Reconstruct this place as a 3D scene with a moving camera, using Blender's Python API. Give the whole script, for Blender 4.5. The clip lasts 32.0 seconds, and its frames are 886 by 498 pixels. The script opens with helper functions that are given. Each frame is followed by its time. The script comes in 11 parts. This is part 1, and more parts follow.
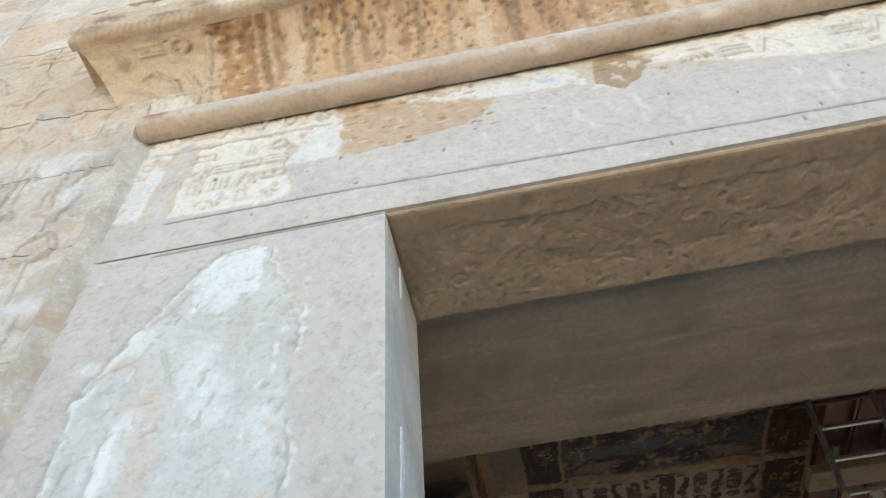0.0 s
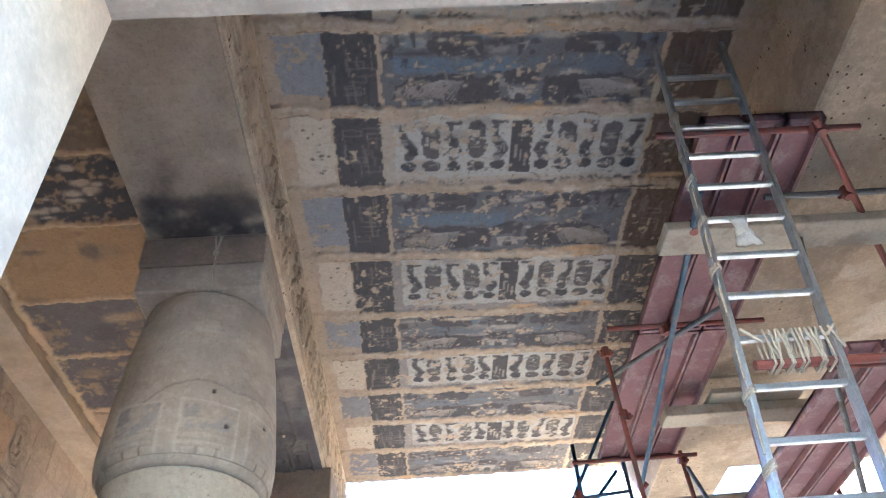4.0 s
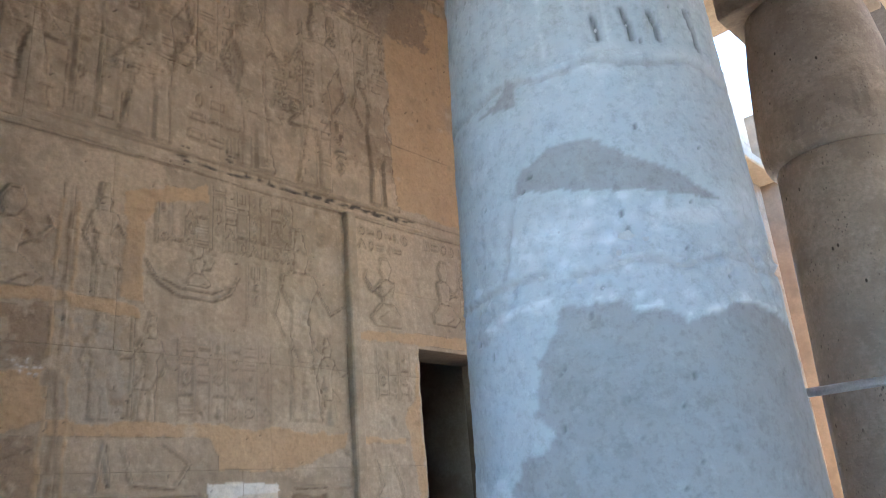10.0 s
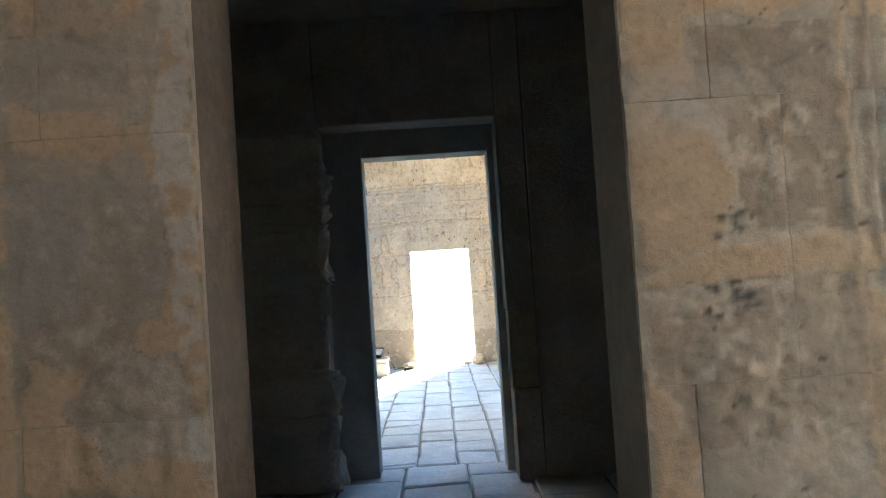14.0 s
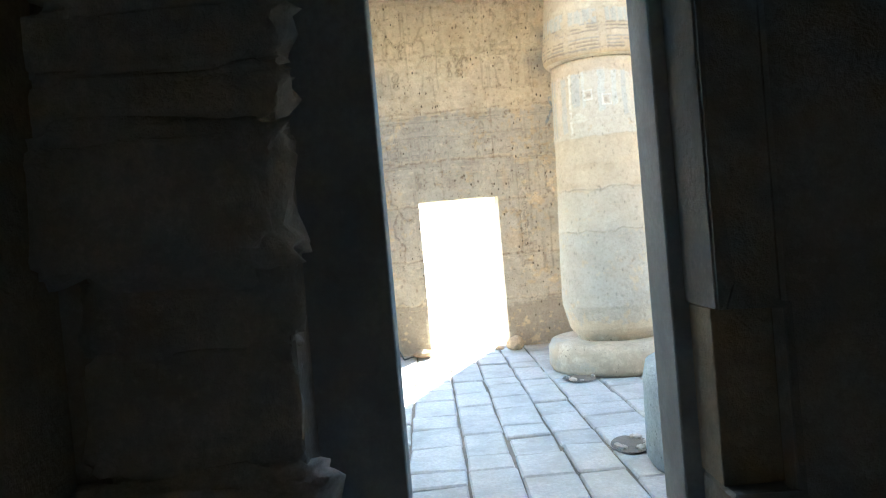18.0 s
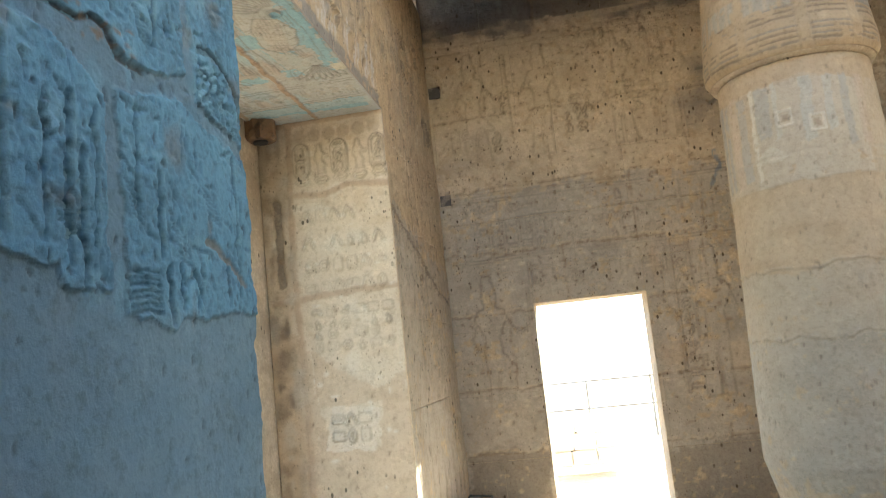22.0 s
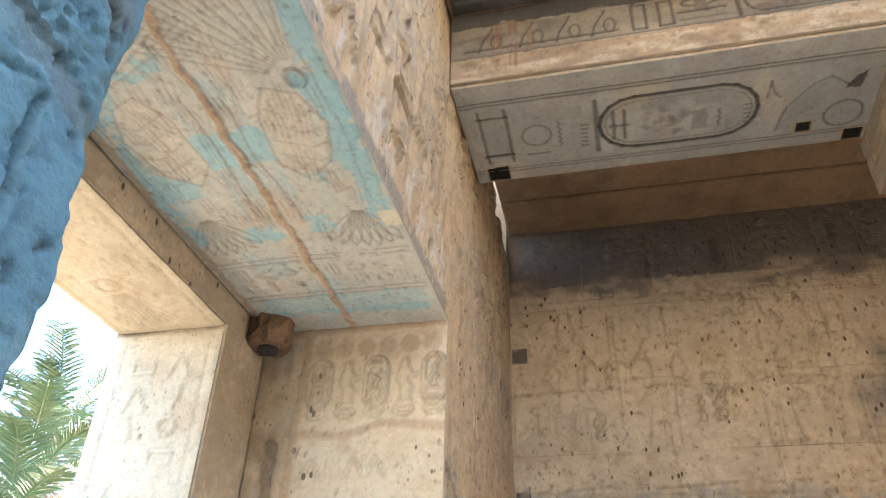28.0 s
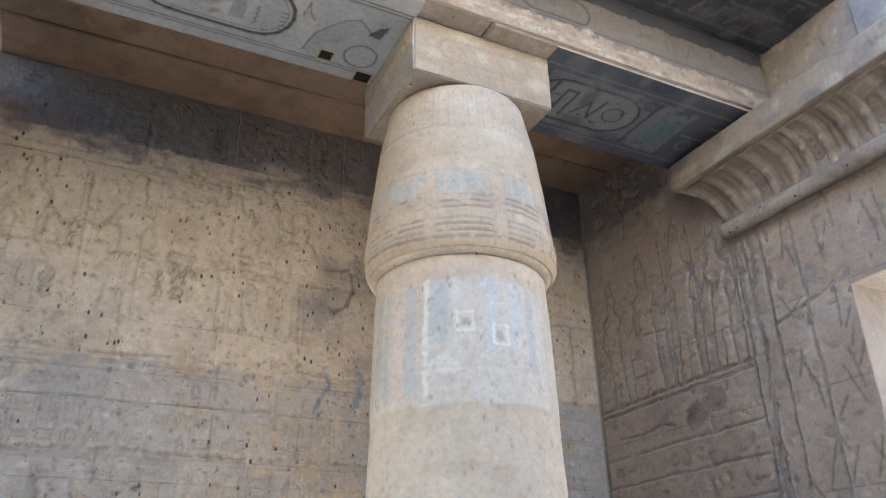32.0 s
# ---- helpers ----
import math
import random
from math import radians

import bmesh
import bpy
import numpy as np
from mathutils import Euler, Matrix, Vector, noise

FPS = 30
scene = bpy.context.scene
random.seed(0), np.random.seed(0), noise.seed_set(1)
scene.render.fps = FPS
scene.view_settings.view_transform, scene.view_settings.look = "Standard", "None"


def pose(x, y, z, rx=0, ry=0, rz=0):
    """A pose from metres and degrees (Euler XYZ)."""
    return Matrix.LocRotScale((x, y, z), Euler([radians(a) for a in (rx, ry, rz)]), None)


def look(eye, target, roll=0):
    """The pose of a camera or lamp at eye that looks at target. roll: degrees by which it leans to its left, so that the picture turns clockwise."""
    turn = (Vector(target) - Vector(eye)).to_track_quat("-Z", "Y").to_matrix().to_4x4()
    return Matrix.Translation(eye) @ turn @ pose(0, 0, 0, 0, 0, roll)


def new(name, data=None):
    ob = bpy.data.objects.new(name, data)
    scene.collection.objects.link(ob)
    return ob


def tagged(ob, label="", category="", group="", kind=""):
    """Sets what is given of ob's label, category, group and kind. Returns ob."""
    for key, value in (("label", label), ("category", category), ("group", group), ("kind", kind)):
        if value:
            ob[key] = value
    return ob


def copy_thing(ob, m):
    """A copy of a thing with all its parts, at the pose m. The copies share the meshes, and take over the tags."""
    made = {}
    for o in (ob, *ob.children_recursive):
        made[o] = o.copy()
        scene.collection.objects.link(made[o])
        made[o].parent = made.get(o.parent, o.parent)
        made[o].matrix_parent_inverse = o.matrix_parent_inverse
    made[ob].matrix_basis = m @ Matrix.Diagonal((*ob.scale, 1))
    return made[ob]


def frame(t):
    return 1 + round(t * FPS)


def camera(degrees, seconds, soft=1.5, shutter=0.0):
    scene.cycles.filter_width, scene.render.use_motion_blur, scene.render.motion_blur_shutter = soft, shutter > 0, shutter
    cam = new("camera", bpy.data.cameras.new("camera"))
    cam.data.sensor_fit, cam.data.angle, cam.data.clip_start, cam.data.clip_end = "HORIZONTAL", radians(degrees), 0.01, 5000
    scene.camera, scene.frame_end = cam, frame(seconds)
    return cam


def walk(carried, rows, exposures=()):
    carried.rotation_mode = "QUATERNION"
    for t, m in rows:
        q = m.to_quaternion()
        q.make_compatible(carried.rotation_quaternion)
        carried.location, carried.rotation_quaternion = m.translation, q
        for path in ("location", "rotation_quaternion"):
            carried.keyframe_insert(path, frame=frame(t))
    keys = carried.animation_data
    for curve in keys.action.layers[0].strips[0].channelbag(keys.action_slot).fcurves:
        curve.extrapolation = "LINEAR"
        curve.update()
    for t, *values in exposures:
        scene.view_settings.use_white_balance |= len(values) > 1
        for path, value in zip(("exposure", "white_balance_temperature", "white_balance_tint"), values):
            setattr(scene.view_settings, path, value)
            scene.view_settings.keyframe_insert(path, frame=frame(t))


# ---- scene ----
cam = camera(60.4, 32.0, soft=1.1)
# seconds, eye, (yaw, pitch, roll)
PATH = [
    (0, (0.641, -1.645, 1.584), (6.09, 51.87, -5.55)),
    (0.5, (0.774, -1.461, 1.590), (2.42, 54.11, -2.97)),
    (1, (0.877, -1.254, 1.600), (-0.25, 54.52, -1.28)),
    (1.5, (0.919, -1.006, 1.601), (-1.42, 53.42, -1.43)),
    (2, (0.929, -0.735, 1.605), (-3.66, 51.34, -2.61)),
    (2.5, (0.966, -0.465, 1.592), (-4.36, 48.29, -3.71)),
    (3, (1.028, -0.203, 1.594), (-4.05, 45.32, -4.88)),
    (3.5, (1.012, 0.052, 1.592), (-3.65, 42.43, -5.52)),
    (5.5, (1.172, 0.890, 1.611), (-4.51, 46.78, -6.25)),
    (6, (1.201, 1.065, 1.601), (-3.55, 46.88, -7.63)),
    (6.5, (1.286, 1.251, 1.576), (3.32, 46.33, -6.74)),
    (7, (1.300, 1.407, 1.546), (10.30, 43.76, -6.03)),
    (7.5, (1.237, 1.586, 1.542), (19.70, 40.44, -5.31)),
    (8, (1.191, 1.731, 1.546), (24.52, 37.00, -6.13)),
    (8.5, (1.166, 1.925, 1.547), (30.38, 32.06, -5.69)),
    (9, (1.122, 2.056, 1.542), (36.31, 27.14, -5.19)),
    (9.5, (1.004, 2.176, 1.538), (39.27, 22.99, -5.24)),
    (10, (0.879, 2.299, 1.554), (41.88, 19.01, -4.99)),
    (10.5, (0.754, 2.436, 1.550), (47.65, 14.07, -5.42)),
    (11, (0.571, 2.564, 1.541), (54.78, 10.40, -5.68)),
    (11.5, (0.360, 2.620, 1.549), (60.39, 7.54, -4.65)),
    (12, (0.142, 2.648, 1.555), (70.46, 6.04, -4.98)),
    (12.5, (-0.128, 2.712, 1.535), (80.76, 4.65, -4.92)),
    (13, (-0.392, 2.706, 1.509), (86.18, 2.81, -3.65)),
    (13.5, (-0.746, 2.677, 1.527), (88.32, 2.28, -3.58)),
    (14, (-1.113, 2.663, 1.491), (89.54, 1.96, -3.74)),
    (14.5, (-1.503, 2.634, 1.473), (90.01, 1.62, -3.98)),
    (16.5, (-3.040, 2.279, 1.503), (89.36, -0.63, -4.79)),
    (17, (-3.497, 2.211, 1.503), (89.21, -0.75, -4.72)),
    (17.5, (-3.946, 2.176, 1.507), (88.68, -1.28, -5.09)),
    (18, (-4.290, 2.271, 1.529), (88.91, -1.30, -5.03)),
    (18.5, (-4.693, 2.342, 1.532), (88.69, -1.29, -4.66)),
    (19, (-5.055, 2.421, 1.513), (87.81, -0.93, -4.81)),
    (19.5, (-5.401, 2.476, 1.491), (87.75, -0.14, -4.49)),
    (20, (-5.743, 2.463, 1.478), (87.70, 0.22, -4.64)),
    (20.5, (-6.068, 2.566, 1.464), (91.03, 1.29, -5.91)),
    (21, (-6.338, 2.587, 1.460), (94.77, 2.76, -6.18)),
    (21.5, (-6.662, 2.565, 1.480), (95.65, 5.67, -5.83)),
    (22, (-6.936, 2.545, 1.497), (99.15, 8.28, -6.02)),
    (22.5, (-7.182, 2.500, 1.527), (106.00, 11.20, -5.91)),
    (23, (-7.396, 2.406, 1.559), (108.93, 15.69, -6.11)),
    (23.5, (-7.577, 2.364, 1.548), (109.90, 19.07, -6.66)),
    (24, (-7.784, 2.325, 1.558), (110.51, 22.24, -6.18)),
    (24.5, (-7.989, 2.251, 1.557), (110.64, 25.02, -4.68)),
    (25, (-8.133, 2.231, 1.556), (110.57, 27.24, -3.91)),
    (25.5, (-8.304, 2.276, 1.555), (110.81, 29.20, -3.28)),
    (27.5, (-8.717, 2.177, 1.539), (107.98, 33.18, 1.26)),
    (28, (-8.738, 2.170, 1.535), (104.05, 33.62, 2.03)),
    (28.5, (-8.718, 2.198, 1.517), (98.61, 33.99, 2.46)),
    (29, (-8.728, 2.203, 1.516), (92.64, 34.47, 2.46)),
    (29.5, (-8.741, 2.219, 1.513), (87.52, 34.32, 2.35)),
    (30, (-8.747, 2.226, 1.509), (81.85, 33.34, 1.54)),
    (30.5, (-8.748, 2.235, 1.502), (77.17, 31.77, 1.06)),
    (31, (-8.746, 2.244, 1.494), (72.63, 29.16, 0.45)),
    (31.5, (-8.711, 2.285, 1.488), (68.00, 27.27, 0.12)),
    (32, (-8.685, 2.321, 1.485), (63.38, 25.35, -1.00)),
]
EXPOSURES = [(0.0, 2.65, 7000, 10), (1.0, 2.65, 6900, 10), (2.0, 3.8, 7000, 10), (3.0, 4.8, 5700, 10), (5.5, 5.55, 5000, 9), (7.0, 5.3, 5100, 8), (8.0, 5.0, 5350, 8),
             (10.0, 4.9, 5350, 8), (11.0, 5.15, 5300, 3), (12.0, 5.3, 5300, 2), (13.0, 5.35, 5350, 2), (14.5, 5.25, 5350, 0), (16.5, 5.25, 5250, -4), (17.5, 5.25, 5250, -4), (19.0, 4.7, 5500, -2),
             (20.0, 4.1, 5650, -2), (21.0, 3.75, 5650, -2), (22.5, 4.1, 6400, 5), (24.0, 4.3, 7200, 10), (25.5, 4.5, 7300, 10), (27.5, 4.35, 6150, 8), (30.0, 4.65, 5150, 8), (32.0, 4.6, 4750, 7)]
walk(cam, [(t, pose(*eye, 90 + a[1], 0, a[0]) @ pose(0, 0, 0, 0, 0, a[2])) for t, eye, a in PATH], EXPOSURES)

# ---- light ----
SUN = Vector((-1.0, 0.375, 0.42)).normalized()
world = bpy.data.worlds.new("sky")
scene.world = world
world.use_nodes = True
wn = world.node_tree
sky = wn.nodes.new("ShaderNodeTexSky")
sky.sky_type, sky.sun_disc = "NISHITA", False
sky.sun_elevation, sky.sun_rotation = math.asin(SUN.z), math.atan2(SUN.x, SUN.y)
sky.air_density, sky.dust_density = 1.0, 0.4
sky.ozone_density = 3.0
wn.links.new(sky.outputs[0], wn.nodes["Background"].inputs[0])
wn.nodes["Background"].inputs[1].default_value = 0.09
sun = new("sun", bpy.data.lights.new("sun", "SUN"))
sun.data.energy, sun.data.angle, sun.data.color = 5.0, radians(0.5), (1.0, 0.9, 0.74)
sun.matrix_world = look((0, 0, 30), Vector((0, 0, 30)) - SUN)

# ---- materials ----
def nodes_of(name):
    m = bpy.data.materials.new(name)
    m.use_nodes = True
    t = m.node_tree
    return m, t, t.nodes["Principled BSDF"]


def noise_tex(t, scale, detail=4.0, rough=0.6, vec=None, stretch=None):
    n = t.nodes.new("ShaderNodeTexNoise")
    n.inputs["Scale"].default_value, n.inputs["Detail"].default_value, n.inputs["Roughness"].default_value = scale, detail, rough
    if stretch:
        mp = t.nodes.new("ShaderNodeMapping")
        mp.inputs["Scale"].default_value = stretch
        t.links.new(vec, mp.inputs["Vector"])
        vec = mp.outputs[0]
    t.links.new(vec, n.inputs["Vector"])
    return n.outputs["Fac"]


def ramp(t, fac, a, b):
    r = t.nodes.new("ShaderNodeMapRange")
    r.inputs["From Min"].default_value, r.inputs["From Max"].default_value = a, b
    t.links.new(fac, r.inputs["Value"])
    return r.outputs["Result"]


def blend(t, fac, a, b, kind="MIX"):
    m = t.nodes.new("ShaderNodeMix")
    m.data_type, m.blend_type = "RGBA", kind
    for s, v in ((m.inputs[6], a), (m.inputs[7], b)):
        if isinstance(v, tuple):
            s.default_value = (*v, 1)
        else:
            t.links.new(v, s)
    if isinstance(fac, float):
        m.inputs[0].default_value = fac
    else:
        t.links.new(fac, m.inputs[0])
    return m.outputs[2]


def fade(t, fac, k):
    f = t.nodes.new("ShaderNodeMath")
    f.operation = "MULTIPLY"
    f.inputs[1].default_value = k
    t.links.new(fac, f.inputs[0])
    return f.outputs[0]


def stone(name, base, stain, patch=None, patch_scale=0.9, patch_cut=(0.52, 0.56), bump=0.35, pits=0.0, grain=38.0, rough=0.9, vary=0.12, streak=0.0, patch2=None, mottle=0.45, pit_size=0.17, gritty=0.45, shaded=0.85, drag=0.0):
    """Weathered masonry: stains, patches of plaster, grain and pits, all in world metres."""
    m, t, b = nodes_of(name)
    geo = t.nodes.new("ShaderNodeNewGeometry")
    pos = geo.outputs["Position"]
    big = noise_tex(t, 0.55, 5, 0.62, pos)
    mid = noise_tex(t, 3.2, 6, 0.65, pos)
    fine = noise_tex(t, grain, 5, 0.7, pos)
    col = blend(t, ramp(t, big, 0.36, 0.66), base, stain)
    col = blend(t, ramp(t, mid, 0.44, 0.74), col, tuple(c * 0.58 for c in stain))
    flake = noise_tex(t, 2.1, 9, 0.68, pos, (1.0, 1.0, 1.25))
    col = blend(t, fade(t, ramp(t, flake, 0.5, 0.54), mottle), col, tuple(min(0.85, c * 1.22) for c in base))
    flake2 = noise_tex(t, 4.6, 9, 0.7, pos, (1.15, 1.15, 1.0))
    col = blend(t, fade(t, ramp(t, flake2, 0.55, 0.6), mottle), col, tuple(c * 0.62 for c in base))
    if streak:
        s = noise_tex(t, 1.0, 4, 0.6, pos, (7.0, 7.0, 0.5))
        col = blend(t, ramp(t, s, 0.5, 0.8), col, tuple(c * streak for c in base))
    if drag:
        s2 = noise_tex(t, 1.0, 5, 0.6, pos, (0.7, 8.0, 8.0))
        col = blend(t, fade(t, ramp(t, s2, 0.5, 0.68), drag), col, tuple(c * 1.3 for c in base))
        s3 = noise_tex(t, 1.3, 6, 0.65, pos, (0.9, 7.0, 7.0))
        col = blend(t, fade(t, ramp(t, s3, 0.56, 0.66), drag), col, tuple(c * 0.72 for c in base))
    grit = noise_tex(t, 15.0, 6, 0.75, pos)
    col = blend(t, fade(t, ramp(t, grit, 0.53, 0.64), gritty), col, tuple(c * 0.6 for c in stain))
    grit2 = noise_tex(t, 22.0, 6, 0.75, pos, (1.1, 0.9, 1.0))
    col = blend(t, fade(t, ramp(t, grit2, 0.54, 0.66), gritty), col, tuple(min(0.88, c * 1.3) for c in base))
    smooth = None
    if patch:
        warp = noise_tex(t, patch_scale, 7, 0.55, pos)
        smooth = ramp(t, warp, *patch_cut)
        col = blend(t, smooth, col, patch)
    if patch2:
        off = t.nodes.new("ShaderNodeVectorMath")
        off.operation = "ADD"
        off.inputs[1].default_value = (17.3, 5.1, 9.7)
        t.links.new(pos, off.inputs[0])
        w2 = noise_tex(t, patch_scale * 1.6, 6, 0.6, off.outputs[0])
        col = blend(t, ramp(t, w2, 0.56, 0.6), col, patch2)
    info = t.nodes.new("ShaderNodeObjectInfo")
    col = blend(t, ramp(t, info.outputs["Random"], 0.0, 1.0 / max(vary, 0.01)), col, tuple(min(1.0, c * 1.35) for c in base))
    col = blend(t, ramp(t, fine, 0.35, 0.8), col, tuple(c * 0.72 for c in base), "MIX")
    coat, cover = t.nodes.new("ShaderNodeAttribute"), t.nodes.new("ShaderNodeAttribute")
    coat.attribute_name, cover.attribute_name = "coat", "cover"
    worn = blend(t, fade(t, ramp(t, grit, 0.5, 0.66), 0.3), coat.outputs["Color"], (0.6, 0.58, 0.55), "MULTIPLY")
    worn = blend(t, fade(t, ramp(t, mid, 0.46, 0.7), 0.35), worn, (0.68, 0.66, 0.63), "MULTIPLY")
    worn = blend(t, fade(t, ramp(t, fine, 0.5, 0.66), 0.4), worn, (0.62, 0.6, 0.57), "MULTIPLY")
    worn = blend(t, fade(t, ramp(t, grit2, 0.54, 0.66), 0.4), worn, (1.32, 1.3, 1.27), "MULTIPLY")
    col = blend(t, cover.outputs["Fac"], col, worn)
    # carved edges and chips are darkened here: shade put into the colour
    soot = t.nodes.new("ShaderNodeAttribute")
    soot.attribute_name = "relief_shade"
    col = blend(t, fade(t, soot.outputs["Fac"], shaded), col, tuple(c * 0.3 for c in stain))
    height = t.nodes.new("ShaderNodeMath")
    height.operation = "ADD"
    hm = t.nodes.new("ShaderNodeMath")
    hm.operation = "MULTIPLY"
    hm.inputs[1].default_value = 0.6
    t.links.new(fine, hm.inputs[0])
    t.links.new(mid, height.inputs[0])
    t.links.new(hm.outputs[0], height.inputs[1])
    out = height.outputs[0]
    if pits:
        v = t.nodes.new("ShaderNodeTexVoronoi")
        v.inputs["Scale"].default_value = 10.0
        mp = t.nodes.new("ShaderNodeMapping")
        mp.inputs["Scale"].default_value = (1.6, 1.6, 0.9)
        mp.inputs["Rotation"].default_value = (0.35, 0.3, 0.0)
        t.links.new(pos, mp.inputs["Vector"])
        t.links.new(mp.outputs[0], v.inputs["Vector"])
        hole = ramp(t, v.outputs["Distance"], pit_size, pit_size + 0.05)
        keep = ramp(t, noise_tex(t, 2.2, 4, 0.6, pos), 0.5, 0.44)
        sel = t.nodes.new("ShaderNodeMath")
        sel.operation = "MAXIMUM"
        inv = t.nodes.new("ShaderNodeMath")
        inv.operation = "SUBTRACT"
        inv.inputs[0].default_value = 1.0
        t.links.new(keep, inv.inputs[1])
        t.links.new(hole, sel.inputs[0])
        t.links.new(inv.outputs[0], sel.inputs[1])
        # pits and fine chips take a dark colour for the shade inside them
        col = blend(t, sel.outputs[0], tuple(c * 0.28 for c in stain), col)
        v2 = t.nodes.new("ShaderNodeTexVoronoi")
        v2.inputs["Scale"].default_value = 27.0
        t.links.new(mp.outputs[0], v2.inputs["Vector"])
        chip = ramp(t, v2.outputs["Distance"], 0.24, 0.15)
        some = t.nodes.new("ShaderNodeMath")
        some.operation = "MULTIPLY"
        t.links.new(chip, some.inputs[0])
        t.links.new(ramp(t, noise_tex(t, 5.0, 4, 0.65, pos), 0.5, 0.62), some.inputs[1])
        col = blend(t, fade(t, some.outputs[0], 0.8), col, tuple(c * 0.4 for c in stain))
        sub = t.nodes.new("ShaderNodeMath")
        sub.operation = "MULTIPLY_ADD"
        sub.inputs[1].default_value = pits
        t.links.new(sel.outputs[0], sub.inputs[0])
        t.links.new(out, sub.inputs[2])
        out = sub.outputs[0]
    bp = t.nodes.new("ShaderNodeBump")
    bp.inputs["Strength"].default_value, bp.inputs["Distance"].default_value = bump, 0.03
    t.links.new(out, bp.inputs["Height"])
    t.links.new(bp.outputs[0], b.inputs["Normal"])
    t.links.new(col, b.inputs["Base Color"])
    b.inputs["Roughness"].default_value = rough
    b.inputs["Specular IOR Level"].default_value = 0.2
    return m


def paint(name, base, worn, cut=(0.5, 0.6), scale=7.0, rough=0.85, metal=0.0, bump=0.1):
    """Paint or bare material worn through to a second colour."""
    m, t, b = nodes_of(name)
    geo = t.nodes.new("ShaderNodeNewGeometry")
    pos = geo.outputs["Position"]
    n = noise_tex(t, scale, 7, 0.65, pos)
    f = noise_tex(t, scale * 9, 3, 0.6, pos)
    col = blend(t, ramp(t, n, *cut), base, worn)
    col = blend(t, ramp(t, f, 0.4, 0.9), col, tuple(c * 0.7 for c in base))
    # the same painted shade of carved edges, over paint
    soot = t.nodes.new("ShaderNodeAttribute")
    soot.attribute_name = "relief_shade"
    col = blend(t, fade(t, soot.outputs["Fac"], 0.7), col, tuple(c * 0.4 for c in worn))
    bp = t.nodes.new("ShaderNodeBump")
    bp.inputs["Strength"].default_value, bp.inputs["Distance"].default_value = bump, 0.01
    t.links.new(n, bp.inputs["Height"])
    t.links.new(bp.outputs[0], b.inputs["Normal"])
    t.links.new(col, b.inputs["Base Color"])
    b.inputs["Roughness"].default_value, b.inputs["Metallic"].default_value = rough, metal
    return m


m_wall_a = stone("carved_wall_stone", (0.48, 0.375, 0.265), (0.365, 0.275, 0.19), patch=(0.525, 0.395, 0.27), patch_scale=0.7, patch_cut=(0.56, 0.58), bump=0.35, streak=0.6, mottle=0.55, shaded=0.8, vary=0.4)
m_wall_b = stone("pocked_wall_stone", (0.50, 0.375, 0.24), (0.385, 0.275, 0.17), bump=0.6, pits=1.2, streak=0.7, gritty=0.65, mottle=0.75, pit_size=0.13, vary=0.35)
m_wall_c = stone("sooty_wall_stone", (0.28, 0.23, 0.18), (0.19, 0.158, 0.13), bump=0.5, streak=0.6, mottle=0.5)
# the blue is skylight put into the stone's base colour
m_blue = stone("blue_lit_relief_stone", (0.165, 0.26, 0.31), (0.125, 0.205, 0.25), bump=0.4, grain=30, vary=0.05, mottle=0.55)
m_mortar = stone("mortar", (0.36, 0.29, 0.21), (0.30, 0.23, 0.165), bump=0.3, vary=0.01)
m_plaster = stone("repair_plaster", (0.49, 0.375, 0.255), (0.43, 0.325, 0.22), bump=0.12, vary=0.02, mottle=0.2, gritty=0.12)
m_grey_plaster = stone("smooth_grey_plaster", (0.43, 0.425, 0.41), (0.38, 0.375, 0.36), bump=0.12, vary=0.02, mottle=0.12, gritty=0.12)
m_front = stone("whitewashed_front", (0.60, 0.575, 0.53), (0.55, 0.52, 0.475), patch=(0.64, 0.625, 0.59), patch_scale=1.3, patch_cut=(0.6, 0.64), bump=0.22, vary=0.03, mottle=0.15, gritty=0.2)
m_front_relief = stone("pale_relief_stone", (0.62, 0.58, 0.52), (0.54, 0.44, 0.33), bump=0.5, vary=0.08, mottle=0.5, patch2=(0.45, 0.33, 0.22))
m_cornice = stone("ochre_cornice_stone", (0.52, 0.38, 0.26), (0.42, 0.27, 0.165), patch=(0.17, 0.14, 0.11), patch_scale=1.6, patch_cut=(0.62, 0.68), bump=0.8, mottle=0.8, patch2=(0.56, 0.5, 0.42))
m_soffit = stone("brown_soffit", (0.47, 0.37, 0.265), (0.41, 0.315, 0.22), bump=0.35, vary=0.02, mottle=0.35)
m_soffit_smooth = stone("smooth_soffit", (0.44, 0.365, 0.285), (0.40, 0.33, 0.255), drag=0.8, bump=0.12, vary=0.02, mottle=0.15, gritty=0.12)
m_col_a = stone("plastered_column", (0.455, 0.44, 0.415), (0.405, 0.395, 0.375), bump=0.3, vary=0.01, mottle=0.25, gritty=0.2)
m_col_brown = stone("brown_column_stone", (0.375, 0.315, 0.262), (0.30, 0.25, 0.205), bump=0.5, mottle=0.5, pits=0.6, pit_size=0.09)
m_cap_a = stone("column_capital", (0.435, 0.37, 0.295), (0.37, 0.315, 0.25), bump=0.35, vary=0.04, mottle=0.35)
m_col_b = stone("painted_column", (0.45, 0.35, 0.24), (0.385, 0.295, 0.2), patch2=(0.37, 0.32, 0.255), patch=(0.51, 0.41, 0.295), patch_scale=0.8, patch_cut=(0.5, 0.53), bump=0.3, pits=0.8, vary=0.04, pit_size=0.09, mottle=0.55)
m_floor = stone("paving_stone", (0.50, 0.46, 0.40), (0.43, 0.39, 0.335), bump=0.35, vary=0.3, mottle=0.25)
